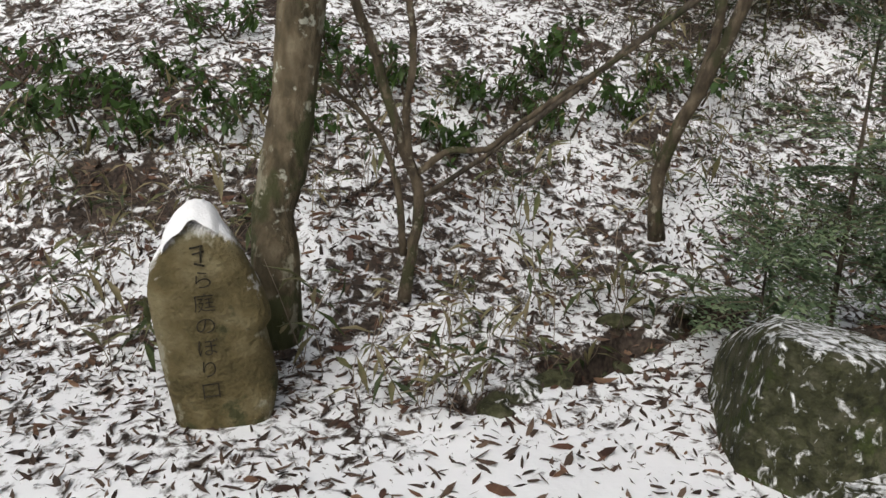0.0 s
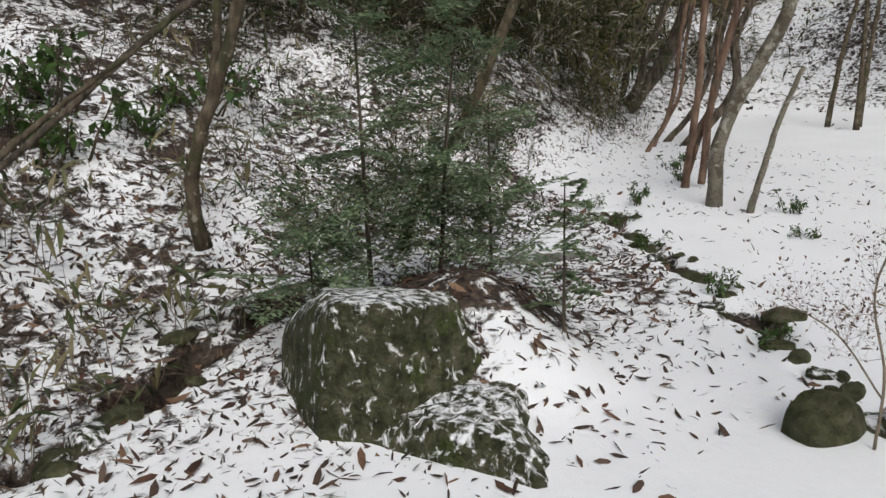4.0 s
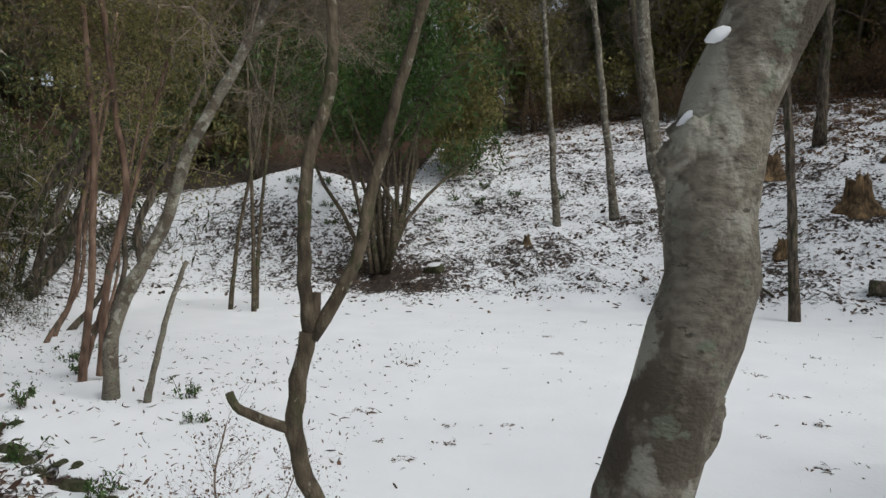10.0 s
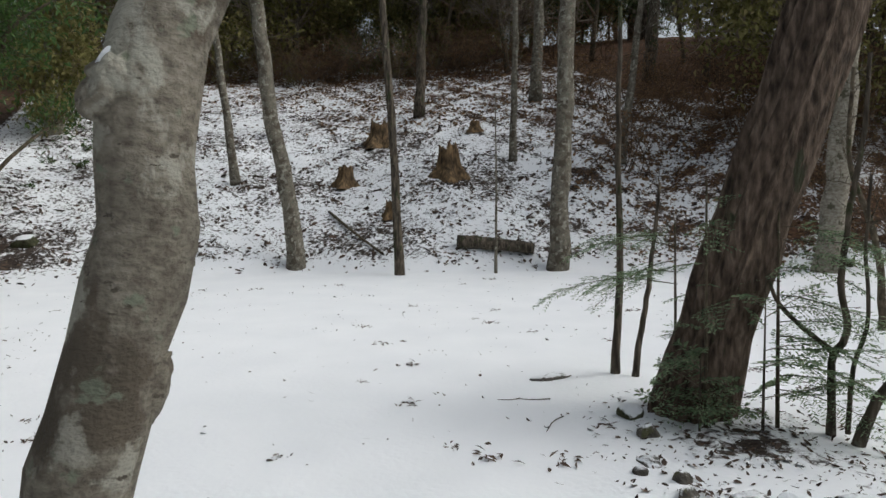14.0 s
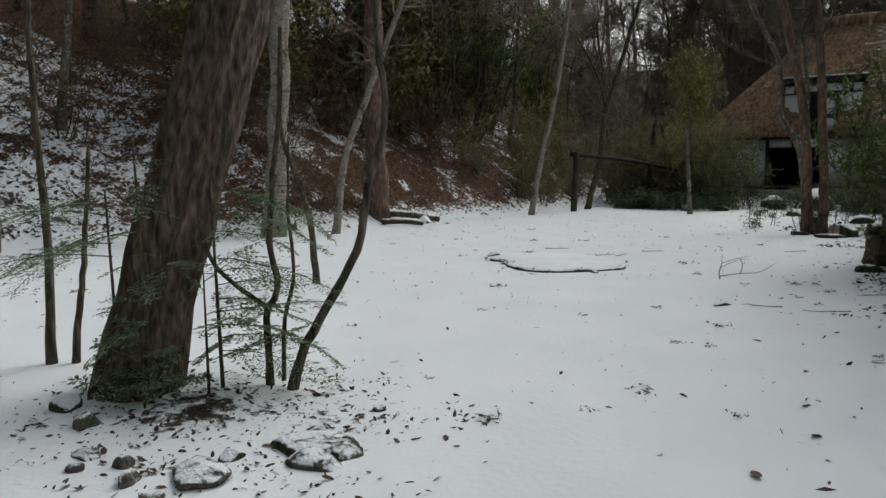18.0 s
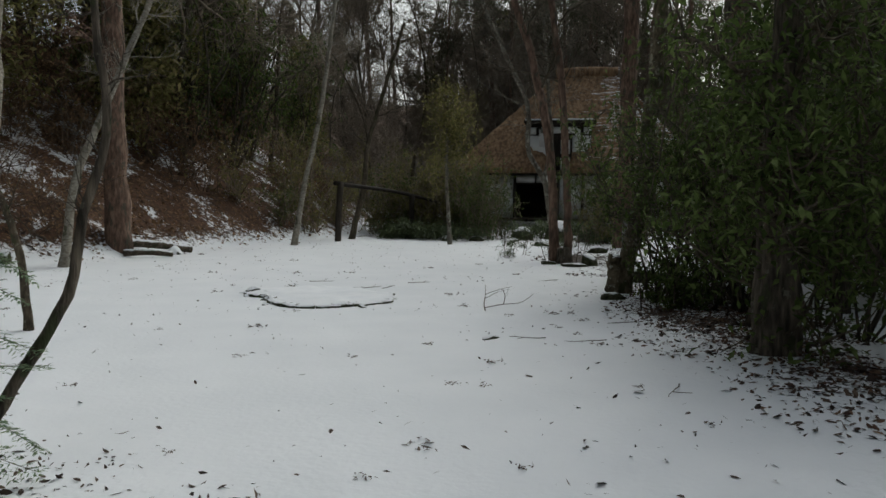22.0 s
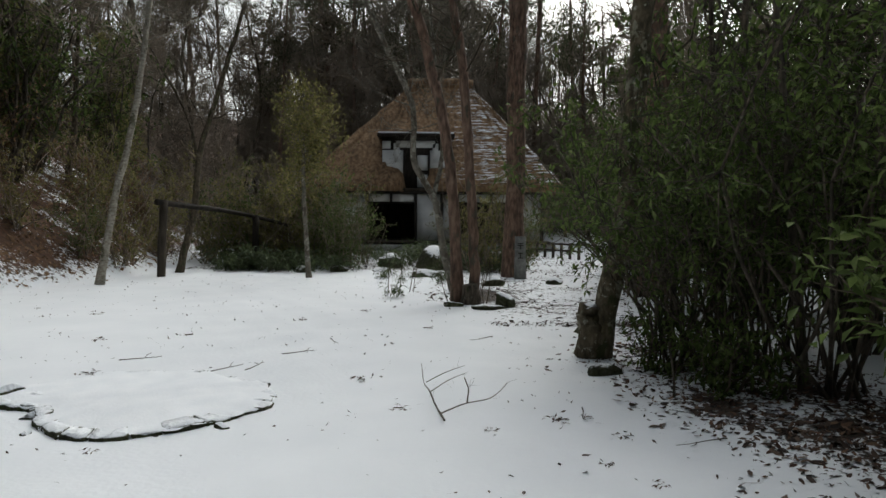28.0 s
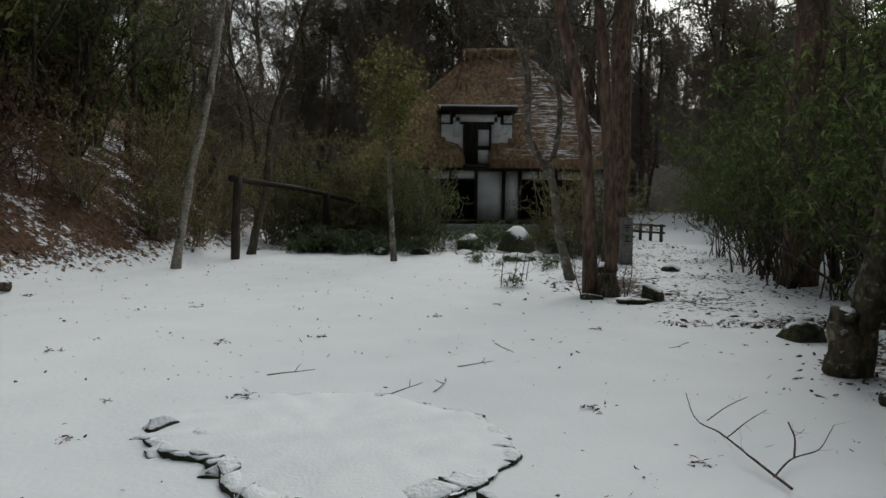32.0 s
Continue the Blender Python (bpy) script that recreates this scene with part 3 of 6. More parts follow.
tint = ground.data.attributes.new("rust", "FLOAT", "POINT")
tint.data.foreach_set("value", rust(GX, GY).astype(np.float32).ravel())


# ---- rocks ----
def rock_geo(seed, size, lump=0.22, flat=0.35, sub=4):
    """An irregular stone with planed sides, its foot cut flat."""
    rng = np.random.default_rng(seed)
    bm = bmesh.new()
    bmesh.ops.create_icosphere(bm, subdivisions=sub, radius=1)
    V = np.array([v.co[:] for v in bm.verts])
    F = np.array([[v.index for v in f.verts] for f in bm.faces])
    bm.free()
    for _ in range(14):
        n = unit(rng.normal(0, 1, 3))
        d = rng.uniform(0.52, 0.85)
        over = np.maximum(V @ n - d, 0)
        V = V - over[:, None] * n * 0.9
    k = np.zeros(len(V))
    for a in range(1, 4):
        w = rng.normal(0, 2.2 * a, (3, 3))
        k += sum(np.sin(V @ w[q] + q) for q in range(3)) / (3 * a)
    V = V * (1 + lump * 0.4 * k[:, None])
    V[:, 2] = np.maximum(V[:, 2], -flat)
    V = V * size
    V[:, 2] += flat * size[2] * 0.7
    return V, F


def rock(seed, x, y, size, mat, label, turn=0.0, sink=0.0, group="", lump=0.22, name="rock", sub=4):
    ob = solid(name, rock_geo(seed, np.array(size), lump, sub=sub), mat, label, "rock", group)
    ob.matrix_world = pose(x, y, ground_at(x, y) - sink, 0, 0, turn)
    return ob


# ---- trees with a known shape ----
def tree(name, label, stems, bark, seed, side=(), twig_mat=None, count=10, length=0.8, depth=2, sides=10, leaf=None, group="", category="tree", lift=0.08, start=0.35, rough=0.03, flare=True, bare=(), jitter=0.10, flute=0.0):
    """A tree from the lines of its stems (points, foot radius, top radius), with wandering side branches. leaf: material, per tip, long, wide."""
    rng = np.random.default_rng(seed)
    foot = np.array(stems[0][0][0], float)
    root = thing(name, label, category, foot, group)
    tips = []
    for k, (pts, r0, r1) in enumerate(stems):
        n = max(10, 4 * len(pts))
        path = smooth_path(pts, n)
        radii = np.linspace(r0, r1, n) * (1 + 0.05 * np.sin(np.arange(n) * 2.1 + seed))
        if k == 0 and flare:
            radii[:3] *= (1.25, 1.1, 1.03)
            path[0, 2] -= 0.06
        path = path + rng.normal(0, r0 * jitter, path.shape)
        part("trunk" if k == 0 else "stem", tube(path - foot, radii, sides, rng, rough, flute), bark, root)
        out = []
        if count and k not in bare:
            twigs(rng, path - foot, r1 * 0.6 + r0 * 0.06, depth, count, length, out, tips, lift=lift, start=start)
        if out:
            part("twigwork", join(out), twig_mat or bark, root, "bare thin twigs" if leaf is None else "", kind="stuff")
    for pts, r0, r1 in side:
        part("branch", tube(smooth_path(pts, 12) - foot, np.linspace(r0, r1, 12), 8, rng, 0.05), bark, root)
    if leaf:
        mat, per, lo, wi = leaf
        T = np.repeat(np.array(tips), per, 0)
        T = T + rng.normal(0, lo * 1.1, T.shape)
        way = rng.normal(0, 1, T.shape) + (0, 0, -0.15)
        part("foliage", leaves(T, way, rng.normal(0, 0.5, T.shape) + (0, 0, 1), rng.uniform(0.6, 1.2, len(T)) * lo, wi), mat, root, kind="stuff")
    return root


def ext(pts, up, drift=(0, 0)):
    """Lets a stem go on upwards past its last point, in the way it was going."""
    a, b = np.array(pts[-2], float), np.array(pts[-1], float)
    d = unit(b - a)
    more = []
    for k in range(1, 4):
        more.append(tuple(b + d * up * k / 3 + np.array([drift[0], drift[1], 0]) * (k / 3) ** 2))
    return list(pts) + more


# north bank
tree("bank_tree", "mottled lichen-patched trunk behind the carved stone", [(ext([(-0.58, 3.05, 0.2), (-0.57, 3.05, 0.45), (-0.57, 3.13, 0.75), (-0.52, 3.2, 1.07), (-0.45, 3.25, 1.45), (-0.4, 3.26, 1.72)], 5), 0.105, 0.10)], BARK, 11, count=7, length=1.4, sides=18, start=0.7)
tree("forked_shrub_tree", "brown many-stemmed small tree on the snowy bank", [
    (ext([(-0.02, 3.57, 0.22), (0.04, 3.57, 0.52), (0.06, 3.58, 0.79), (-0.01, 3.57, 0.97), (-0.08, 3.56, 1.2), (-0.15, 3.55, 1.45), (-0.24, 3.54, 1.71)], 1.2), 0.032, 0.018),
    ([(-0.02, 3.58, 0.42), (-0.05, 3.57, 0.79), (-0.11, 3.56, 1.0), (-0.22, 3.54, 1.17), (-0.41, 3.51, 1.31)], 0.022, 0.010),
    (ext([(0.02, 3.57, 0.88), (0.00, 3.57, 1.17), (0.04, 3.57, 1.45), (0.02, 3.57, 1.71)], 1.0), 0.022, 0.014),
    ([(0.06, 3.58, 0.86), (0.20, 3.58, 0.97), (0.40, 3.58, 0.99), (0.57, 3.58, 1.12), (0.79, 3.55, 1.28), (1.13, 3.55, 1.5)], 0.02, 0.009)], BROWN, 12, count=8, length=0.5, depth=2, lift=0.05)
tree("leaning_dead_branch", "dark bare branch leaning across the bank", [([(0.03, 3.84, 0.66), (0.38, 3.82, 0.9), (0.62, 3.8, 1.08), (0.87, 3.76, 1.28), (1.11, 3.72, 1.48), (1.53, 3.68, 1.8)], 0.014, 0.019)], DARKBARK, 13, count=3, length=0.5, category="branch", flare=False)
tree("bank_sapling", "grey-brown leaning sapling on the bank", [(ext([(1.48, 4.22, 0.42), (1.46, 4.22, 0.72), (1.50, 4.2, 0.92), (1.60, 4.16, 1.18), (1.76, 4.1, 1.6), (1.90, 4.05, 2.15), (1.98, 4.02, 2.6)], 2.2), 0.042, 0.022),
    (ext([(1.60, 4.16, 1.2), (1.70, 4.2, 1.55), (1.74, 4.2, 2.0)], 1.2), 0.03, 0.016)], BROWN, 14, count=6, length=0.8)
tree("bank_sapling", "slim leaning sapling behind the young conifers", [(ext([(2.6, 3.75, 0.3), (2.75, 3.65, 0.67), (3.0, 3.53, 1.1), (3.15, 3.42, 1.5), (3.28, 3.28, 1.95), (3.33, 3.1, 2.4), (3.41, 2.8, 2.95)], 2.0, (0.2, -0.2)), 0.034, 0.022)], BARK, 15, count=6, length=0.9)

# the edge of the clearing
tree("curved_tree", "smooth grey tree curving over the clearing's edge", [(ext([(6.05, 3.87, 0.02), (6.06, 3.88, 0.55), (6.11, 3.79, 0.86), (6.29, 3.52, 1.56), (6.41, 3.31, 2.3), (6.54, 3.07, 2.84), (6.64, 2.87, 3.27)], 3.0, (0.4, -0.5)), 0.066, 0.036)], SMOOTH, 21, count=30, length=1.7, depth=3, start=0.42, twig_mat=TWIG)
tree("multi_stem_tree", "clump of slender brown stems at the clearing's edge", [
    (ext([(6.62, 4.63, 0.05), (6.67, 4.57, 0.9), (6.68, 4.55, 1.83), (6.67, 4.56, 2.74), (6.63, 4.62, 3.64)], 3), 0.037, 0.022),
    (ext([(6.72, 4.5, 0.05), (6.76, 4.45, 1.02), (6.86, 4.31, 1.82), (6.8, 4.39, 2.73)], 3), 0.04, 0.024),
    (ext([(6.68, 4.66, 0.05), (6.84, 4.5, 1.0), (6.98, 4.3, 2.0)], 2.5), 0.024, 0.014)], REDBARK, 22, count=14, length=1.2, depth=3, start=0.45, leaf=(OLIVE, 2, 0.06, 0.026))
tree("slope_tree", "dark crooked tree at the foot of the bamboo slope", [(ext([(10.85, 9.09, 0.5), (11.17, 8.71, 1.12), (11.43, 8.38, 2.11), (11.52, 8.27, 3.41), (11.54, 8.24, 5.32)], 3), 0.14, 0.07),
    (ext([(10.5, 9.0, 0.5), (10.7, 8.9, 1.6), (11.0, 8.4, 3.0)], 3), 0.06, 0.035), (ext([(10.3, 8.6, 0.4), (10.45, 8.3, 1.6), (10.9, 7.9, 3.0)], 3), 0.07, 0.04)], DARKBARK, 23, count=12, length=1.8, depth=3, leaf=(OLIVE, 4, 0.08, 0.034), start=0.4)
for k, (x, y, dx, dy, r) in enumerate([(9.6, 6.9, 1.0, -0.5, 0.075), (9.2, 7.2, 0.5, -0.2, 0.04), (9.9, 7.5, 0.8, -0.5, 0.05), (8.7, 6.9, 0.5, -0.4, 0.03), (10.4, 7.4, 0.6, -0.3, 0.045), (9.0, 6.4, 0.4, -0.3, 0.022)]):
    g = ground_at(x, y)
    tree("leaning_slope_tree", "dark slender tree leaning out from the slope", [(ext([(x, y, g), (x + dx * 0.45, y + dy * 0.3, g + 0.35), (x + dx * 0.6, y + dy * 0.8, g + 0.8 + 0.1 * (k % 3)), (x + dx * (0.7 + 0.1 * (k % 4)), y + dy * 0.6, g + 1.5), (x + dx * 1.1, y + dy, g + 2.5)], 2.4), r, r * 0.45)], DARKBARK if k % 2 == 0 else REDBARK, 270 + k, count=10, length=1.2, depth=2, start=0.45, group="leaning trees at the slope's foot", leaf=(OLIVE, 3, 0.08, 0.03), twig_mat=TWIG)
tree("broken_sapling", "thin pale broken sapling leaning in the snow", [([(5.97, 3.47, 0.02), (6.0, 3.4, 0.35), (6.07, 3.31, 0.84), (6.14, 3.19, 1.25)], 0.03, 0.02)], SMOOTH, 24, count=3, length=0.3, depth=1)
for k, (x, y, lx, ly) in enumerate([(13.2, 6.6, 0.2, -0.5), (13.5, 6.2, -0.1, -0.3), (13.0, 6.0, 0.1, 0.15)]):
    tree("clearing_sapling", "thin upright sapling in the snow", [(ext([(x, y, ground_at(x, y)), (x + lx * 0.4, y + ly * 0.3, 1.6), (x + lx, y + ly, 3.4)], 2), 0.045, 0.02)], BROWN, 30 + k, count=7, length=0.8, depth=2, group="saplings by the mound", start=0.25)
tree("forked_tree", "brown forked young tree with a broken side branch", [
    ([(3.03, 0.62, -0.02), (2.99, 0.66, 0.4), (2.95, 0.76, 0.67), (2.94, 0.77, 0.78), (2.96, 0.72, 1.12)], 0.038, 0.032),
    (ext([(2.96, 0.72, 1.1), (2.95, 0.74, 1.36), (2.95, 0.74, 1.58), (2.96, 0.73, 1.76), (2.98, 0.66, 2.0), (2.99, 0.65, 2.22), (2.98, 0.67, 2.42)], 1.5), 0.028, 0.014),
    (ext([(2.96, 0.72, 1.1), (3.0, 0.61, 1.28), (3.02, 0.55, 1.43), (3.03, 0.52, 1.61), (3.05, 0.47, 1.81)], 1.8), 0.027, 0.012)], BROWN, 25, count=13, length=0.9, depth=3, twig_mat=TWIG,
    side=[([(2.94, 0.77, 0.76), (2.88, 0.9, 0.82), (2.85, 0.96, 0.86), (2.84, 0.98, 0.91)], 0.022, 0.016), ([(2.96, 0.71, 1.12), (2.97, 0.70, 1.2), (2.97, 0.70, 1.27)], 0.018, 0.017)], start=0.6, bare=(0,))

# the near leaning tree with its knob and its cap of snow
near = tree("leaning_near_tree", "smooth grey-brown leaning trunk with a snow-capped knob", [
    ([(1.375, -0.2, -0.05), (1.375, -0.23, 0.45), (1.37, -0.28, 0.85), (1.365, -0.345, 1.14), (1.365, -0.366, 1.227), (1.365, -0.402, 1.36), (1.365, -0.421, 1.425), (1.365, -0.424, 1.49), (1.365, -0.426, 1.557), (1.365, -0.436, 1.623), (1.365, -0.46, 1.689), (1.365, -0.491, 1.755), (1.37, -0.57, 1.9), (1.4, -0.66, 2.3), (1.45, -0.72, 3.0), (1.5, -0.8, 4.2)], 0.061, 0.035)],
    SMOOTH, 26, count=6, length=0.9, start=0.75, sides=32, rough=0.022, jitter=0.025,
    side=[([(1.36, -0.43, 1.555), (1.345, -0.405, 1.592), (1.335, -0.392, 1.612)], 0.036, 0.027), ([(1.365, -0.44, 1.39), (1.365, -0.452, 1.43), (1.365, -0.446, 1.47)], 0.024, 0.026), ([(1.365, -0.40, 1.23), (1.365, -0.414, 1.262), (1.365, -0.415, 1.30)], 0.022, 0.028)])
for cx, cy, cz, s in ((1.340, -0.404, 1.614, 0.85), (1.335, -0.425, 1.705, 0.6)):
    q = smooth_path([(0.004, 0.026, -0.008), (0.0, 0.006, 0.001), (0.003, -0.022, 0.012)], 9)
    solid("snow_cap", tube(q * s, np.array([0.003, 0.008, 0.0115, 0.013, 0.0135, 0.0125, 0.011, 0.008, 0.003]) * s, 10, np.random.default_rng(4), 0.06), SNOW, "small cap of snow on the leaning trunk", "snow", "snow on the trunk", at=(cx, cy, cz))

knob = rock_geo(77, np.array([0.034, 0.036, 0.042]), 0.35, 0.9, 4)
part("knob", (knob[0] + (1.342 - 1.375, -0.394 + 0.2, 1.555 + 0.05), knob[1]), SMOOTH, near, "wrinkled knob")

# the eastern slope
tree("pale_tree", "pale leaning trunk at the foot of the slope", [(ext([(16.0, -2.07, 0.0), (16.0, -1.9, 1.84), (16.02, -1.65, 3.18), (16.03, -1.48, 4.8)], 5), 0.19, 0.10)], SMOOTH, 41, count=10, length=2, depth=3, start=0.6)
tree("slim_tree", "slim dark straight trunk at the clearing's edge", [(ext([(14.15, -3.9, 0.0), (14.17, -3.83, 2.33), (14.21, -3.67, 4.94)], 4), 0.095, 0.05)], DARKBARK, 42, count=10, length=1.4, depth=3, start=0.5)
tree("grey_tree", "straight grey trunk at the clearing's edge", [(ext([(13.88, -7.25, 0.0), (13.84, -7.33, 2.38), (13.79, -7.42, 5.27)], 6), 0.20, 0.12)], SMOOTH, 43, count=12, length=2.2, depth=3, start=0.55)
for k, (pts, r) in enumerate([([(18.95, -8.43, 2.7), (18.92, -8.49, 6.5)], 0.10), ([(22.2, -15, 5.0), (22.1, -15.1, 8)], 0.22), ([(20.55, -0.97, 1.7), (20.52, -0.6, 5.4)], 0.12), ([(20.3, -15.8, 4.3), (20.1, -16.2, 7.7)], 0.10), ([(20.4, 0.6, 1.8), (20.4, 0.9, 6)], 0.10), ([(24.3, -2.3, 4.0), (24.3, -1.6, 8.6)], 0.16), ([(17.5, -11, 2.4), (17.2, -11.3, 6)], 0.11), ([(23.5, -7, 4.5), (23.6, -7.2, 8)], 0.17), ([(23, -11, 5.0), (23, -11.2, 9)], 0.2)]):
    pts[0] = (*pts[0][:2], ground_at(*pts[0][:2]))
    tree("slope_tree", "bare winter tree on the snowy slope", [(ext(pts, 5), r, r * 0.5)], SMOOTH if k % 2 == 0 else DARKBARK, 50 + k, count=10, length=1.8, depth=3, start=0.35, group="trees on the slope")
tree("thin_sapling", "thin bare sapling at the clearing's edge", [([(13.85, -5.85, 0), (13.84, -5.86, 1.8), (13.85, -5.85, 3.6)], 0.03, 0.01)], SMOOTH, 44, count=9, length=0.7)
tree("white_birch", "white-barked trunk among dark conifers", [(ext([(25.9, 4.4, ground_at(25.9, 4.4)), (25.94, 4.6, 10.2)], 4), 0.26, 0.16)], PALEBARK, 45, count=6, length=2, start=0.6)
tree("grey_tree", "pale grey trunk beyond the leaning cedar", [(ext([(11.5, -11.95, 0.0), (11.36, -12.11, 2.92), (11.27, -12.19, 5.24)], 5), 0.24, 0.15)], PALEBARK, 46, count=12, length=2.0, depth=3, start=0.5)
tree("leaning_sapling", "pale thin leaning sapling at the slope's foot", [(ext([(10.66, -12.99, -0.01), (10.38, -13.21, 1.95), (9.99, -13.51, 3.19)], 3), 0.09, 0.05)], PALEBARK, 47, count=10, length=1.4, depth=3, start=0.3)
tree("dark_cedar_trunk", "dark reddish cedar trunk at the slope's foot", [(ext([(11.3, -15.6, 0.0), (11.35, -15.55, 2.9), (11.36, -15.55, 5.73)], 8), 0.27, 0.18)], REDBARK, 48, count=14, length=2.0, depth=2, start=0.25)

# the leaning cedar in the clearing and the saplings round it
tree("leaning_cedar", "thick dark furrowed leaning cedar trunk in the clearing", [(ext([(4.50, -3.44, -0.1), (4.45, -3.5, 0.2), (4.36, -3.61, 0.7), (4.225, -3.775, 1.44), (4.12, -3.9, 1.98), (4.01, -4.02, 2.52)], 6), 0.235, 0.16)], CEDAR, 61, count=7, length=1.4, depth=2, start=0.65, sides=64, rough=0.014, flute=0.04, jitter=0.02, leaf=(NEEDLE, 8, 0.10, 0.02))
tree("forked_sapling", "dark crooked sapling with a forked stem", [([(3.84, -4.01, 0.01), (3.84, -4.01, 0.32), (3.83, -4.01, 0.53), (3.79, -4.05, 0.62), (3.81, -4.03, 0.92), (3.8, -4.05, 1.28), (3.75, -4.09, 1.79), (3.72, -4.1, 2.3)], 0.026, 0.012),
    ([(3.83, -4.01, 0.53), (3.94, -3.9, 0.66), (4.06, -3.77, 0.86), (4.1, -3.74, 1.1)], 0.018, 0.009), ([(3.76, -4.06, 0.05), (3.74, -4.08, 0.5), (3.70, -4.1, 0.66), (3.71, -4.1, 1.2), (3.69, -4.1, 1.6)], 0.016, 0.008)], DARKBARK, 62, count=4, length=0.4, start=0.5)
tree("slanting_sapling", "dark knobbly slanting sapling", [([(3.67, -4.03, 0.01), (3.57, -4.12, 0.36), (3.45, -4.22, 0.62), (3.33, -4.32, 0.91), (3.28, -4.35, 1.24), (3.17, -4.43, 1.77), (3.21, -4.41, 2.19), (3.2, -4.4, 3.0)], 0.034, 0.014)], DARKBARK, 63, count=9, length=0.55, depth=2, start=0.35)
tree("thin_sapling", "thin straight dark sapling", [([(5.63, -3.61, 0), (5.62, -3.64, 1.04), (5.63, -3.62, 1.88), (5.62, -3.63, 3.0)], 0.034, 0.016)], DARKBARK, 64, count=5, length=0.5, start=0.5)
tree("thin_sapling", "thin dark sapling with a small fork", [([(5.47, -3.69, 0), (5.45, -3.72, 0.3), (5.42, -3.77, 0.69), (5.4, -3.81, 1.12), (5.38, -3.85, 1.6)], 0.028, 0.012)], DARKBARK, 65, count=7, length=0.4, start=0.5)
tree("bent_sapling", "brown bent sapling standing in the snow", [([(6.43, -7.47, 0), (6.48, -7.42, 0.87), (6.55, -7.36, 1.23), (6.69, -7.23, 1.79), (6.69, -7.23, 2.9)], 0.045, 0.02)], BROWN, 66, count=10, length=0.8, start=0.4)

# southern end
tree("leaning_pale_tree", "pale slender leaning tree by the gate", [(ext([(9.17, -20.45, -0.02), (8.85, -20.6, 1.98), (8.52, -20.73, 3.53), (8.35, -20.79, 4.72), (8.18, -20.86, 6.15)], 3), 0.085, 0.04)], PALEBARK, 71, count=14, length=1.7, depth=3, start=0.5)
tree("gate_tree", "crooked grey-brown tree beside the gate", [(ext([(8.61, -23.88, 0.0), (8.2, -24.01, 1.82), (8.1, -24.1, 3.2), (7.77, -24.13, 4.3)], 3), 0.10, 0.05)], BROWN, 72, count=12, length=1.6, depth=3, start=0.4)
tree("young_tree", "thin young evergreen tree at the clearing's end", [(ext([(4.94, -22.45, 0), (5.06, -22.44, 2.05), (5.06, -22.44, 3.37)], 1.2), 0.07, 0.025)], SMOOTH, 73, count=18, length=1.3, depth=2, start=0.3, leaf=(OLIVE, 10, 0.10, 0.045))
tree("twin_trunk_tree", "twin reddish-brown trunks with a dark stump between them", [(ext([(1.54, -17.32, 0), (1.59, -17.32, 1.41), (1.73, -17.34, 2.77), (2.01, -17.36, 4.12), (2.28, -17.38, 5.02)], 4, (0.6, 0)), 0.108, 0.065),
    (ext([(1.23, -17.28, 0), (1.28, -17.28, 1.41), (1.38, -17.3, 2.76), (1.47, -17.31, 4.11), (1.61, -17.32, 5.0)], 4), 0.095, 0.06)], REDBARK, 74, count=14, length=2.2, depth=3, start=0.4, twig_mat=BROWN)
foot_shrub = tree("bare_shrub", "thin brown shoots round the twin trunks' foot", [([(1.62, -17.0, 0.0), (1.66, -16.95, 0.3), (1.75, -16.9, 0.6)], 0.009, 0.004), ([(1.7, -17.2, 0.0), (1.8, -17.15, 0.3), (1.85, -17.1, 0.7)], 0.009, 0.004), ([(1.05, -17.0, 0.0), (1.0, -16.95, 0.35), (1.02, -16.9, 0.75)], 0.009, 0.004), ([(1.1, -16.9, 0.0), (1.14, -16.85, 0.3), (1.1, -16.8, 0.55)], 0.008, 0.004)], BROWN, 416, count=9, length=0.4, depth=2, category="shrub", flare=False, start=0.2)
copy_thing(foot_shrub, pose(2.6, -18.6, ground_at(2.6, -18.6), 0, 0, 70))
copy_thing(foot_shrub, pose(0.9, -19.8, ground_at(0.9, -19.8), 0, 0, 160))
solid("tree_stump", tube(smooth_path([(0, 0, -0.08), (0.01, 0, 0.16), (0.03, 0.01, 0.34)], 8), np.linspace(0.2, 0.13, 8), 18, np.random.default_rng(31), 0.07, 0.05), DARKBARK, "dark rotten stump between the twin trunks", "stump", at=(1.3, -17.12, 0.0))
tree("crooked_garden_tree", "crooked grey tree in front of the thatched house", [(ext([(1.5, -19.2, 0), (1.72, -19.2, 0.8), (1.93, -19.2, 1.92), (2.3, -19.2, 2.55), (2.35, -19.2, 3.68), (2.9, -19.2, 4.9)], 2), 0.08, 0.04), (ext([(1.93, -19.2, 1.92), (1.75, -19.25, 2.8), (1.85, -19.3, 3.9)], 2), 0.05, 0.03)], SMOOTH, 75, count=14, length=1.8, depth=3, start=0.35)
tree("tall_pine", "tall straight dark red pine trunk", [(ext([(-0.22, -23.0, 0), (-0.26, -23.0, 3.4), (-0.29, -23.0, 6.7)], 12), 0.25, 0.18)], REDBARK, 76, count=8, length=2.6, depth=2, start=0.6, leaf=(PINE, 25, 0.3, 0.05))
tree("red_pine", "thick reddish pine trunk behind the evergreen thicket", [(ext([(-2.44, -18.8, -0.05), (-2.44, -18.8, 2.0), (-2.42, -18.8, 5.0)], 9), 0.29, 0.22)], REDBARK, 79, count=6, length=2.4, depth=2, start=0.7, sides=18)
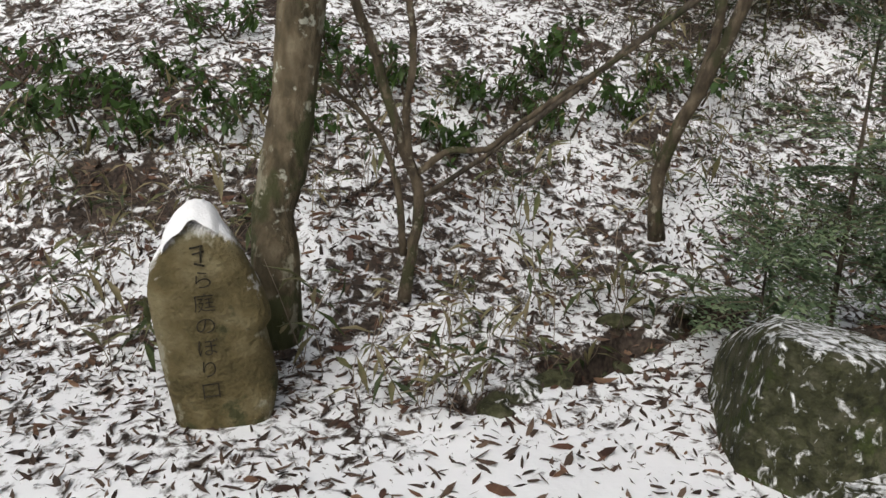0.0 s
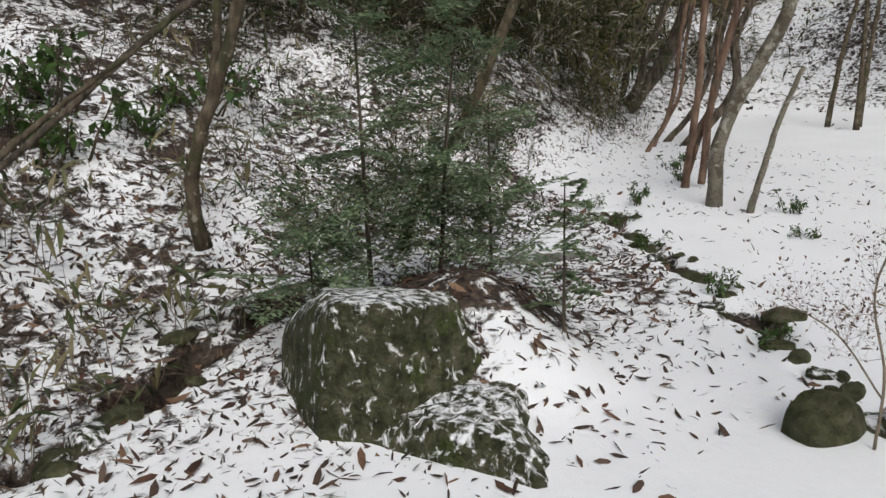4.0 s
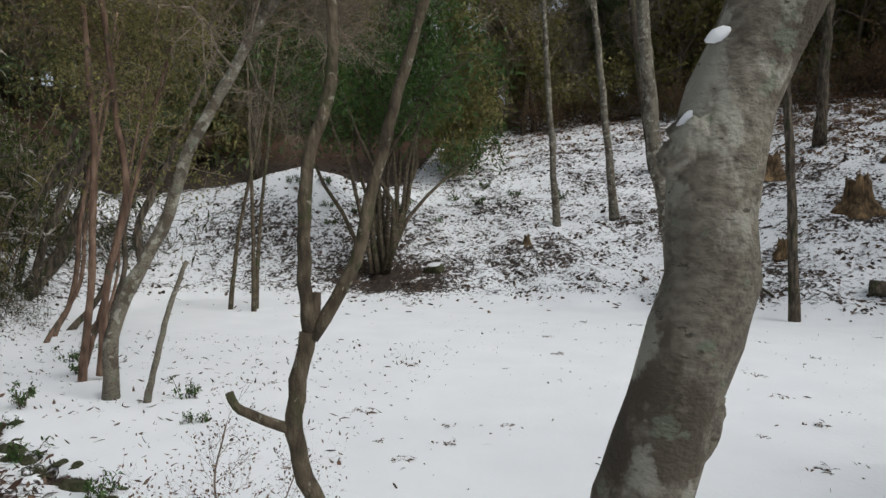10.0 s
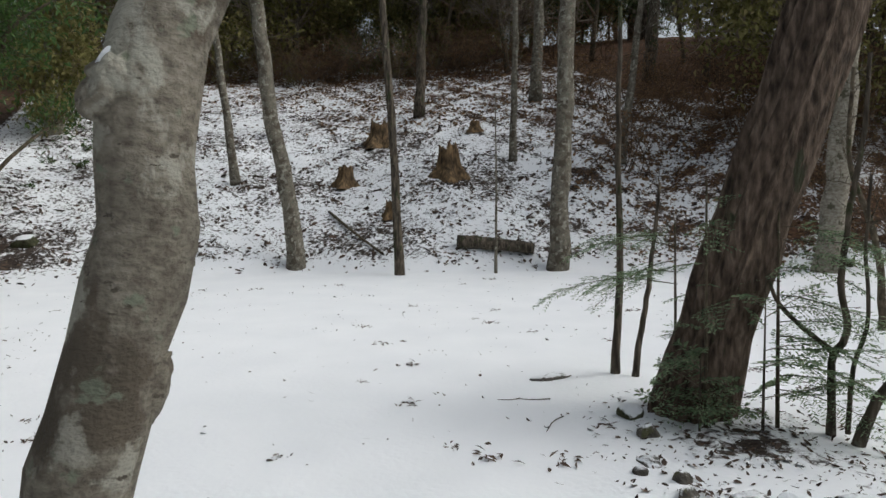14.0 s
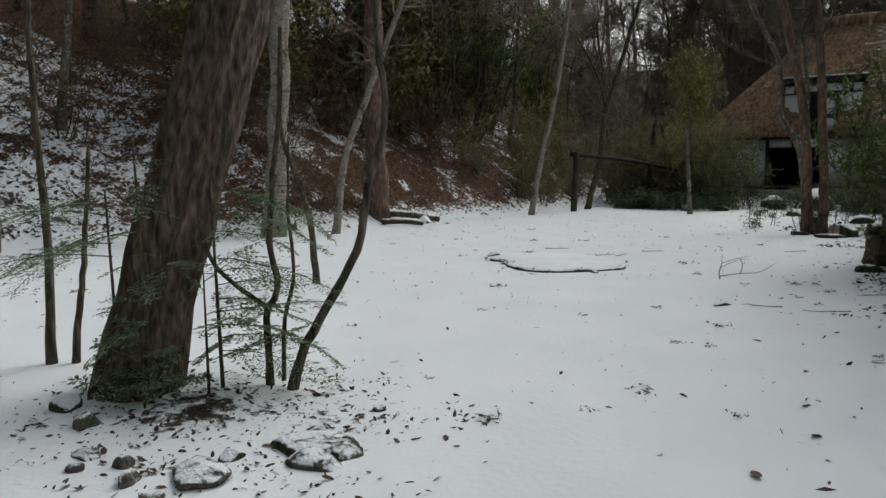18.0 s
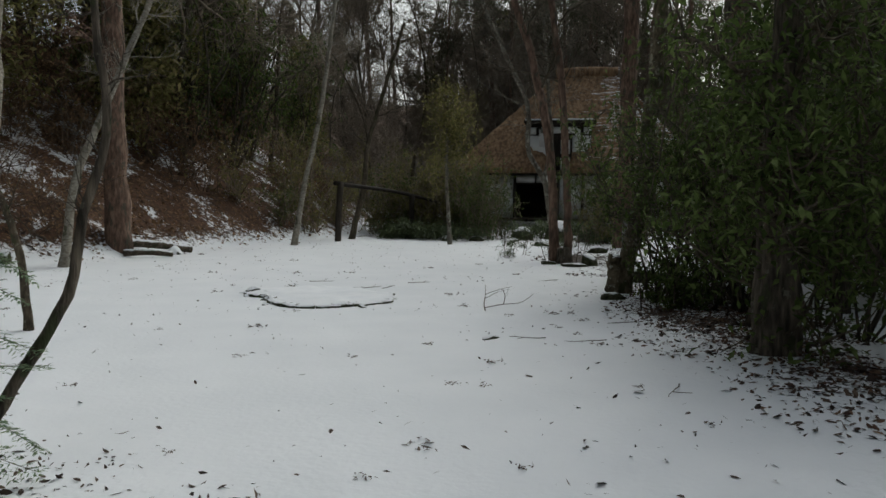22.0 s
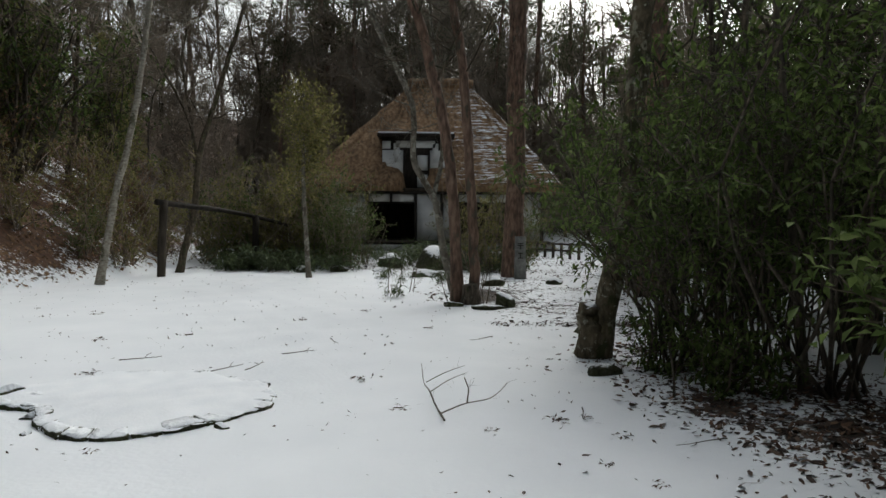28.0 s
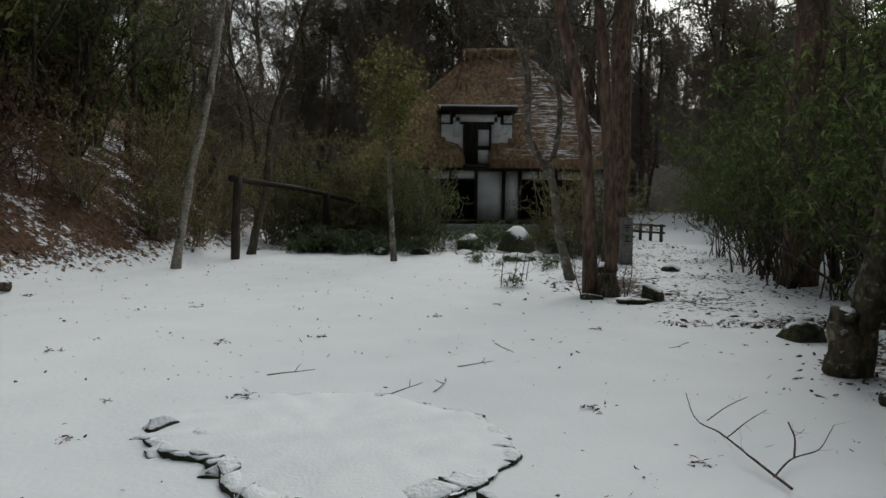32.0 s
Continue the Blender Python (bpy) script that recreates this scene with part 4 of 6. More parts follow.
tree("snapped_tree", "mossy trunk growing from a thick snapped stub", [(ext([(0.27, -12.46, -0.03), (0.24, -12.46, 0.3), (0.17, -12.45, 0.7), (0.03, -12.45, 1.42), (-0.05, -12.45, 2.33), (-0.11, -12.45, 3.23), (-0.15, -12.45, 3.83)], 6), 0.125, 0.08),
    ([(0.36, -12.44, -0.06), (0.36, -12.44, 0.15), (0.36, -12.44, 0.34), (0.37, -12.43, 0.52)], 0.16, 0.115)], BARK, 77, count=8, length=2, depth=3, start=0.6, bare=(1,), sides=22)
stub_snow = rock_geo(83, np.array([0.10, 0.10, 0.045]), 0.3, 0.5, 3)
solid("snow_cap", stub_snow, SNOW, "cap of snow on the snapped stub", "snow", "snow on the trunk", at=(0.385, -12.42, 0.53))
tree("dark_forest_tree", "thick dark trunk among evergreen shrubs", [(ext([(-0.79, -7.91, 0.0), (-0.79, -7.91, 0.98), (-0.81, -7.9, 2.12)], 4), 0.16, 0.09), ([(-0.92, -7.86, -0.05), (-0.90, -7.87, 0.5), (-0.86, -7.88, 1.2), (-0.83, -7.89, 2.0)], 0.15, 0.08)], DARKBARK, 78, count=16, length=1.5, depth=2, start=0.22, leaf=(GREEN, 9, 0.12, 0.045), twig_mat=BROWN, sides=36, rough=0.015, flute=0.04)
for k, (x, y, dx, dy, r) in enumerate([(-1.75, -7.4, -0.2, 0.5, 0.07), (-2.1, -8.3, 0.1, 0.4, 0.05), (-0.9, -9.2, -0.3, 0.2, 0.05), (-1.6, -6.5, -0.5, 0.3, 0.075), (-1.1, -10.8, 0.1, -0.2, 0.05), (-1.4, -12.6, 0.2, 0.3, 0.06), (-1.9, -14.2, 0.2, 0.1, 0.06), (-2.4, -11.0, 0.1, 0.2, 0.08), (-2.6, -16, 0.1, 0.1, 0.1), (-3.2, -19, 0.1, 0.1, 0.09), (-2.2, -5.2, -0.1, 0.4, 0.06)]):
    g = ground_at(x, y)
    tree("understorey_stem", "dark crooked stem in the evergreen thicket", [(ext([(x, y, g), (x + dx * 0.5, y + dy * 0.3, g + 0.8), (x + dx, y + dy, g + 2)], 2.4), r, r * 0.5)], DARKBARK, 80 + k, count=9, length=0.9, depth=2, start=0.25, group="stems in the thicket")

# ---- carved stone ----
stele = thing("carved_stone", "brown carved guide stone with snow on its top", "stone marker", (-0.675, 2.62, ground_at(-0.675, 2.62)))
rng = np.random.default_rng(2)
zs = np.linspace(-0.08, 0.99, 26)
left = np.interp(zs, [-0.1, 0.0, 0.15, 0.45, 0.62, 0.75, 0.88, 0.95, 1.0], [-0.18, -0.20, -0.22, -0.245, -0.245, -0.215, -0.12, -0.07, -0.03])
right = np.interp(zs, [-0.1, 0.0, 0.12, 0.28, 0.40, 0.44, 0.55, 0.78, 0.82, 0.9, 0.96, 1.0], [0.13, 0.185, 0.22, 0.20, 0.185, 0.225, 0.20, 0.13, 0.11, 0.06, 0.03, 0.01])
thick = np.interp(zs, [-0.1, 0.5, 0.85, 1.0], [0.13, 0.12, 0.08, 0.02])
ang = np.linspace(0, 2 * np.pi, 40, endpoint=False)
ca, sa = np.sign(np.cos(ang)) * np.abs(np.cos(ang)) ** 0.6, np.sign(np.sin(ang)) * np.abs(np.sin(ang)) ** 0.6
V = np.stack([(left + right)[:, None] / 2 + (right - left)[:, None] / 2 * ca, thick[:, None] * sa, np.repeat(zs[:, None], 40, 1)], -1)
V += 0.006 * np.stack([waves(V[..., 0] * 9, V[..., 2] * 9, 1.5, k) for k in (1, 2, 3)], -1)
i, j = np.meshgrid(np.arange(25), np.arange(40), indexing="ij")
F = np.stack([i * 40 + j, i * 40 + (j + 1) % 40, (i + 1) * 40 + (j + 1) % 40, (i + 1) * 40 + j], -1).reshape(-1, 4)
part("stone_body", (V, F), STELE, stele)
cap_u, cap_v = np.meshgrid(np.linspace(0, 1, 26), np.linspace(-1, 1, 13), indexing="ij")
cap_x = -0.185 + 0.27 * cap_u
cap_top = np.interp(cap_x, [-0.19, -0.15, -0.10, -0.05, -0.02, 0.03, 0.09], [0.765, 0.84, 0.905, 0.955, 0.96, 0.93, 0.85])
cap_edge = np.minimum(1, 6 * np.minimum(cap_u + 0.03, 1.03 - cap_u))
CV = np.stack([cap_x, cap_v * (0.098 * cap_edge + 0.004), cap_top + 0.035 * cap_edge * (1 - cap_v**2) - (0.04 + 0.015 * waves(cap_x * 40, cap_v, 1.0)) * cap_v**6 - 0.02 * (1 - cap_edge) + 0.008 * waves(cap_x * 30, cap_v * 3, 1.0)], -1)
ci, cj = np.meshgrid(np.arange(25), np.arange(12), indexing="ij")
part("snow_cap", (CV, np.stack([ci * 13 + cj, (ci + 1) * 13 + cj, (ci + 1) * 13 + cj + 1, ci * 13 + cj + 1], -1).reshape(-1, 4)), SNOW, stele, "cap of fresh snow")


def lettering(text, size, parent, m, name="inscription", mat=CARVED, deep=0.002):
    curve = bpy.data.curves.new(name, "FONT")
    curve.body, curve.size, curve.align_x, curve.align_y, curve.extrude = text, size, "CENTER", "CENTER", deep
    curve.offset = -0.0012
    tmp = new(name, curve)
    bpy.context.view_layer.update()
    me = bpy.data.meshes.new_from_object(tmp.evaluated_get(bpy.context.evaluated_depsgraph_get()))
    bpy.data.objects.remove(tmp)
    me.materials.clear()
    me.materials.append(mat)
    ob = new(name, me)
    ob.parent, ob.matrix_basis = parent, m
    return tagged(ob, "dark carved character")


for k, ch in enumerate("ら庭のぼり口"):
    z = 0.655 - k * 0.098
    lettering(ch, 0.088, stele, pose(-0.02 - 0.004 * k, -float(np.interp(z, zs, thick)) - 0.004, z, 90, 0, 0), "character")
for k, (dx, dz, w, h, rot) in enumerate([(-0.03, 0.80, 0.05, 0.007, 8), (-0.025, 0.775, 0.045, 0.006, 12), (-0.015, 0.77, 0.007, 0.075, -6), (-0.025, 0.725, 0.04, 0.007, -20)]):
    c, s = math.cos(radians(rot)), math.sin(radians(rot))
    q = np.array([[-w / 2, -0.003, -h / 2], [w / 2, -0.003, -h / 2], [w / 2, -0.003, h / 2], [-w / 2, -0.003, h / 2]])
    q = np.concatenate([q, q + (0, 0.012, 0)]) @ np.array([[c, 0, s], [0, 1, 0], [-s, 0, c]])
    part("carved_stroke", (q + (dx, -float(np.interp(dz, zs, thick)) - 0.002, dz), [[0, 1, 2, 3], [4, 7, 6, 5], [0, 4, 5, 1], [3, 2, 6, 7], [0, 3, 7, 4], [1, 5, 6, 2]]), CARVED, stele, smooth=False)
stele.scale = (1, 1, 0.92)
stele.rotation_euler = (radians(-4), radians(-3), radians(14))

# ---- rocks ----
def boulder_geo(seed, size, planes, lump=0.05):
    """A stone cut by broad planes, with a worn uneven skin."""
    bm = bmesh.new()
    bmesh.ops.create_icosphere(bm, subdivisions=6, radius=1)
    V = np.array([v.co[:] for v in bm.verts]) * 1.15
    F = np.array([[v.index for v in f.verts] for f in bm.faces])
    bm.free()
    rg = np.random.default_rng(seed)
    for nx, ny, nz, d in planes:
        n = unit(np.array([nx, ny, nz]))
        V = V - np.maximum(V @ n - d, 0)[:, None] * n * 0.93
    k = np.zeros(len(V))
    for a in range(1, 6):
        w = rg.normal(0, 2.6 * a, (3, 3))
        k += sum(np.sin(V @ w[q] + q) for q in range(3)) / (3 * a)
    return V * (1 + lump * k[:, None]) * size, F


boulder = solid("boulder", boulder_geo(7, np.array([0.50, 0.50, 0.60]), [(-0.9, -0.15, 0.22, 0.66), (-0.45, -0.85, 0.25, 0.70), (0.45, -0.9, 0.3, 0.62), (0.1, 0.15, 1.0, 0.66), (1.0, 0.1, 0.3, 0.75), (-0.6, 0.2, 0.9, 0.84), (0.2, 1.0, 0.2, 0.8)]), BOULDER, "large mossy boulder with powdered snow", "rock")
boulder.matrix_world = pose(1.70, 2.42, 0.05, 0, 0, -16)
foot = solid("rock", boulder_geo(8, np.array([0.26, 0.46, 0.19]), [(0, 0, 1, 0.6), (-1, -0.1, 0.4, 0.7), (0.3, -1, 0.5, 0.75)], 0.09), BOULDER, "low mossy rock at the boulder's foot", "rock")
foot.matrix_world = pose(1.74, 2.0, 0.0, 0, 0, 22)
rock(9, 3.85, 3.72, (0.42, 0.33, 0.2), GREYROCK_SNOW, "low pale grey rock under thin snow", 30, 0.09)
rock(10, 2.85, 1.15, (0.17, 0.15, 0.16), ROCK, "brown lichened stone by the ditch", 10, 0.04)
rock(31, 3.05, 0.98, (0.2, 0.14, 0.1), ROCK_DUST, "dark wet stone by the ditch", 50, 0.04)
for k, (x, y, a, b, c, lab) in enumerate([(3.84, -2.74, 0.13, 0.07, 0.05, "reddish flat field stone in the snow"), (3.72, -2.6, 0.05, 0.04, 0.05, "small field stone in the snow"), (3.55, -2.74, 0.06, 0.05, 0.06, "small field stone in the snow"), (3.4, -2.66, 0.09, 0.06, 0.06, "grey field stone dusted with snow"), (3.14, -2.86, 0.22, 0.15, 0.08, "flat field stone dusted with snow"), (2.78, -3.24, 0.19, 0.11, 0.08, "flat grey-green field stone in the snow"), (2.94, -3.98, 0.06, 0.05, 0.04, "small field stone in the snow"), (3.17, -2.6, 0.07, 0.05, 0.05, "small field stone in the snow"),
        (4.52, -3.06, 0.13, 0.1, 0.09, "snow-capped stone at the cedar's foot"), (4.18, -2.97, 0.09, 0.08, 0.09, "round mossy stone at the cedar's foot"), (2.88, -3.4, 0.3, 0.2, 0.07, "flat dark-edged rock dusted with snow"),
        (3.18, -3.08, 0.08, 0.06, 0.05, "small dark stone in the snow"), (5.66, -3.05, 0.2, 0.1, 0.05, "dark flat stone in the snow"), (10.5, -16.45, 0.3, 0.25, 0.3, "rounded snow-covered rock by the roots"), (17.5, 3.4, 0.42, 0.28, 0.28, "dark bare rock beside the bush"),
        (0.44, -11.58, 0.22, 0.15, 0.10, "flat dark stone with patches of snow"), (1.75, -8.3, 0.11, 0.06, 0.05, "small flat grey stone in the snow"), (-0.02, -13.95, 0.30, 0.24, 0.26, "mossy stone at the thicket's edge"), (-0.3, -14.4, 0.2, 0.2, 0.2, "mossy stone at the thicket's edge"),
        (1.66, -16.8, 0.22, 0.16, 0.12, "low flat stone at the twin trunks' foot"), (1.05, -16.55, 0.36, 0.24, 0.10, "snow-dusted slab at the twin trunks' foot"), (0.78, -16.7, 0.22, 0.2, 0.34, "square-edged mossy stone by the trunks"),
        (1.9, -26, 0.9, 0.6, 0.75, "large dark garden rock with snow on one flank"), (3.1, -26.2, 0.55, 0.5, 0.55, "garden rock covered with snow"), (4.4, -24.4, 0.3, 0.2, 0.2, "garden stone capped with snow"), (5.4, -24.2, 0.3, 0.25, 0.2, "garden stone capped with snow"), (3.3, -24.6, 0.35, 0.25, 0.18, "garden stone capped with snow"), (6.3, -25.2, 0.4, 0.3, 0.25, "garden stone capped with snow"), (7.2, -26.2, 0.7, 0.5, 0.16, "dark flat stone at the gate post's foot"), (2.0, -22.9, 0.4, 0.3, 0.22, "low mossy stone in the garden"), (0.6, -20.6, 0.35, 0.3, 0.2, "low mossy stone in the garden"), (-0.9, -21, 0.3, 0.25, 0.2, "snowy stone lying beside the path"), (11.6, -12.6, 0.25, 0.2, 0.2, "grey stone at the grey tree's foot")]):
    rock(100 + k, x, y, (a, b, c), FIELDSTONE if "field" in lab or "round mossy" in lab or "dark flat stone in" in lab else ROCK_DUST if "dusted" in lab or "patches" in lab or "dark-edged" in lab else ROCK_BURIED if "snow-co" in lab else ROCK_SNOW, lab, 37 * k % 180, c * 0.25, "stones in the snow", sub=3)

# mossy stones that line the two ditches
rg = np.random.default_rng(191)
for line, lo, hi in ((DITCHES[0][0], 0.05, 0.14), (DITCHES[1][0], 0.04, 0.12)):
    q = smooth_path([(*p, 0) for p in line], 26 if lo > 0.045 else 50)
    for k, p in enumerate(q):
        s = rg.uniform(lo, hi) * rg.choice([0.5, 0.8, 1.0])
        x, y = p[0] + rg.normal(0, 0.09), p[1] + rg.normal(0.03, 0.07)
        rock(240 + k % 9, x, y, (s * 1.3, s * 0.8, s * 0.55), ROCK if k % 4 else BOULDER, "small dark mossy stone in the ditch's edge", rg.uniform(0, 360), s * 0.12, "mossy stones along the ditches", sub=2, lump=0.35)

# the stone-edged round bed: snow over a low circle of flat stones
bed = thing("stone_ring", "low circle of dark edging stones filled with snow", "stone ring", (4.56, -10.6, 0.0))
n = 120
a = np.linspace(0, 2 * np.pi, n, endpoint=False)


def bed_edge(a):
    """The bed's outline and the height of its lip, by the angle."""
    r = 1 - 0.36 * np.exp(-(((a - 0.68) / 0.62) ** 2)) + 0.02 * np.sin(a * 4 + 1) + 0.014 * np.sin(a * 9) + 0.012 * np.sin(a * 17 + 2)
    return r * 1.14 * np.cos(a + 0.05), r * 1.06 * np.sin(a), 0.008 + 0.046 * np.clip(np.sin(a + 0.1) * 1.3, 0, 1) * (0.45 + 0.55 * np.abs(np.cos(a))) + 0.008 * np.sin(a * 9) + 0.006 * np.sin(a * 17 + 1)


bx, by, bz = bed_edge(a)
rows = []
for k, dz in ((0.0, 0.026), (0.12, 0.026), (0.24, 0.026), (0.36, 0.025), (0.48, 0.025), (0.6, 0.024), (0.72, 0.022), (0.82, 0.02), (0.9, 0.016), (0.95, 0.012), (0.985, 0.008), (1.004, 0.001)):
    wob = 1 - 0.009 * (k > 0.9) * (np.sin(a * 23) + np.sin(a * 37 + 1))
    rows.append(np.stack([bx * k * wob, by * k * wob, 0.7 * bz * k**8 + 0.025 * (1 - k**4) + dz + 0.010 * waves(bx * k, by * k, 6.0, 1) + 0.006 * waves(bx * k, by * k, 17.0, 2) * min(1, 3 * k)], -1))
i, j = np.meshgrid(np.arange(len(rows) - 1), np.arange(n), indexing="ij")
part("snow_bed", (np.array(rows), np.stack([i * n + j, (i + 1) * n + j, (i + 1) * n + (j + 1) % n, i * n + (j + 1) % n], -1).reshape(-1, 4)), SNOW, bed, "cushion of snow")
rg = np.random.default_rng(205)
cut = 0.0
while cut < 6.1:
    wide = rg.uniform(0.14, 0.34)
    s = np.linspace(cut + 0.008, min(cut + wide, 6.27) - 0.008, 6)
    sx, sy, sz = bed_edge(s)
    out = 1 + rg.normal(0, 0.008) + rg.normal(0, 0.005, 6)
    top = sz + rg.normal(0, 0.004)
    ring = [np.stack([sx * k * out, sy * k * out, z], -1) for k, z in ((0.84, np.full(6, -0.05)), (1.005, np.full(6, -0.05)), (1.012, top * 0.5), (1.0, top), (0.965, top + 0.006), (0.84, top + 0.004))]
    V = np.array(ring).transpose(1, 0, 2)
    V = V + rg.normal(0, 0.0035, V.shape)
    V = np.concatenate([V[:1] * 0 + V[:1].mean(1, keepdims=True), V, V[-1:] * 0 + V[-1:].mean(1, keepdims=True)])
    i, j = np.meshgrid(np.arange(7), np.arange(6), indexing="ij")
    part("edging_stone", (V.reshape(-1, 3), np.stack([i * 6 + j, i * 6 + (j + 1) % 6, (i + 1) * 6 + (j + 1) % 6, (i + 1) * 6 + j], -1).reshape(-1, 4)), ROCK_SNOW, bed, smooth=False)
    cut += wide
for k, (x, y, s) in enumerate([(5.28, -10.68, 0.11), (5.62, -10.85, 0.12), (5.52, -10.58, 0.09), (5.5, -10.42, 0.08), (5.2, -10.33, 0.09), (5.02, -10.12, 0.11), (4.82, -9.86, 0.07), (4.9, -9.72, 0.05), (3.6, -9.82, 0.07)]):
    rock(230 + k, x, y, (s * 1.2, s * 0.8, s * 0.55), ROCK_SNOW, "dark broken stone at the bed's edge", 40 * k, 0.01, "stones of the ring", sub=3, lump=0.35)


# ---- undergrowth ----
def scatter(rng, n, xs, ys, keep):
    """Random places on the ground, kept by a chance given by keep(x, y)."""
    x, y = rng.uniform(*xs, n), rng.uniform(*ys, n)
    ok = rng.uniform(0, 1, n) < keep(x, y)
    return x[ok], y[ok]


def fallen(name, label, seed, n, xs, ys, keep, mat, lo, hi, ratio=0.32, lift=0.012, tilt=0.35):
    rng = np.random.default_rng(seed)
    x, y = scatter(rng, n, xs, ys, keep)
    e = 0.03
    z = height(x, y)
    nx, ny = (height(x - e, y) - height(x + e, y)) / (2 * e), (height(x, y - e) - height(x, y + e)) / (2 * e)
    up = unit(np.stack([nx, ny, np.ones(len(x))], 1)) + rng.normal(0, tilt, (len(x), 3))
    way = rng.normal(0, 1, (len(x), 3))
    way = way - up * (way * up).sum(1, keepdims=True) / (up * up).sum(1, keepdims=True)
    L = rng.uniform(lo, hi, len(x)) * rng.choice([0.6, 1, 1, 1.3], len(x))
    geo = flat_leaves(np.stack([x, y, z + lift * rng.uniform(-1.0, 0.7, len(x))], 1) - unit(way) * L[:, None] / 2, way, up, L, L * ratio * rng.uniform(0.7, 1.5, len(x)), rng.normal(0.1, 0.35, len(x)))
    return solid(name, geo, mat, label, "leaves", kind="stuff", smooth=False)


fallen("fallen_leaves", "brown fallen leaves lying half under snow on the bank", 301, 135000, (-4, 10), (1.3, 9), lambda x, y: np.clip(litter(x, y) * 2.6, 0.04, 0.85) * (0.8 + 0.2 * (y > 2.7)), DARKLEAF, 0.03, 0.095, 0.19, tilt=0.55)
fallen("fallen_leaves", "reddish-brown curled leaves on the bank's foot", 302, 13000, (-4, 6), (1.2, 6.5), lambda x, y: 0.02 + 0.5 * np.exp(-((x + 0.1) ** 2 + (y - 3.1) ** 2) / 0.3) + 0.5 * np.clip(litter(x, y) * 2, 0, 1), DEADLEAF, 0.045, 0.11, 0.27)
fallen("fallen_leaves", "sparse bits of leaf and bark on the snow", 303, 15000, (-1, 13), (-23, 2.4), lambda x, y: 0.12 + 0.7 * np.clip(waves(x, y, 2.3, 3) * 1.6 - 0.5, 0, 1), DARKLEAF, 0.012, 0.05, 0.4, tilt=0.5)
fallen("twig_bits", "short bits of dark twig scattered on the snow", 309, 1500, (-1, 13), (-23, 2.4), lambda x, y: 0.7 + 0 * x, DARKLEAF, 0.04, 0.10, 0.06, tilt=0.25)
fallen("fallen_leaves", "dark leaves under the leaning cedar", 304, 9000, (2.0, 5.8), (-5.2, -2.0), lambda x, y: np.clip(litter(x, y) * 4.0 - 0.08, 0.01, 0.9), DARKLEAF, 0.02, 0.06, 0.35)
fallen("fallen_leaves", "thick leaf litter under the evergreen thicket", 305, 42000, (-5, 1.3), (-15, -4), lambda x, y: np.clip(litter(x, y) * 2.4 - 0.06, 0.01, 0.95), DARKLEAF, 0.045, 0.09, 0.36)
fallen("fallen_leaves", "brown curled leaves under the evergreen thicket", 310, 30000, (-4, 1.3), (-14, -5), lambda x, y: np.clip(litter(x, y) * 2.2 - 0.1, 0.0, 0.9), DEADLEAF, 0.04, 0.085, 0.34)
fallen("fallen_leaves", "dark leaf litter on the eastern slope", 306, 120000, (11, 30), (-14, 11), lambda x, y: np.clip(litter(x, y) * 1.8, 0.0, 0.9) * np.clip(0.6 + 1.1 * waves(x, y, 3.1, 4), 0.08, 1) * np.clip(1.1 - 0.04 * (y + 8), 0.5, 1.1), DARKLEAF, 0.07, 0.16, 0.42)
fallen("fallen_leaves", "rusty leaves along the top of the eastern slope", 311, 40000, (16, 34), (-16, 4), lambda x, y: 0.8 * rust(x, y) * (x > 13) * (y < 4), RUST, 0.09, 0.18, 0.45)
fallen("fallen_leaves", "rusty brown leaves on the steep southern bank", 307, 34000, (9, 18), (-27, -9), lambda x, y: np.clip(litter(x, y) * 1.7, 0.0, 0.9), RUST, 0.06, 0.16, 0.4)
fallen("fallen_leaves", "leaf litter along the trodden path", 308, 15000, (-5, 4), (-38, -15), lambda x, y: np.clip(litter(x, y) * 1.5, 0.0, 0.9), DARKLEAF, 0.05, 0.12, 0.4)


def sasa_geo(rng, n, spread, tall, long=0.17, first=2, per=6):
    """Stems and long arching leaves of bamboo grass."""
    stems, P, W = [], [], []
    for _ in range(n):
        b = np.append(rng.normal(0, spread, 2), 0)
        q = limb(rng, b, (rng.normal(0, 0.25), rng.normal(0, 0.25), 1), tall * rng.uniform(0.5, 1.1), 5, 0.12)
        stems.append(tube(q, np.linspace(0.003, 0.0015, 5), 3))
        for _ in range(rng.integers(3, per + 1)):
            P.append(q[rng.integers(first, 5)])
            W.append(rng.normal(0, 1, 3) * (1, 1, 0.5) + (0, 0, rng.uniform(-0.8, 0.6)))
    P, W = np.array(P), np.array(W)
    L = rng.uniform(0.6, 1.2, len(P)) * long
    return join(stems), leaves(P, W, rng.normal(0, 0.3, P.shape) + (0, 0, 1), L, L * 0.17, 0.3)


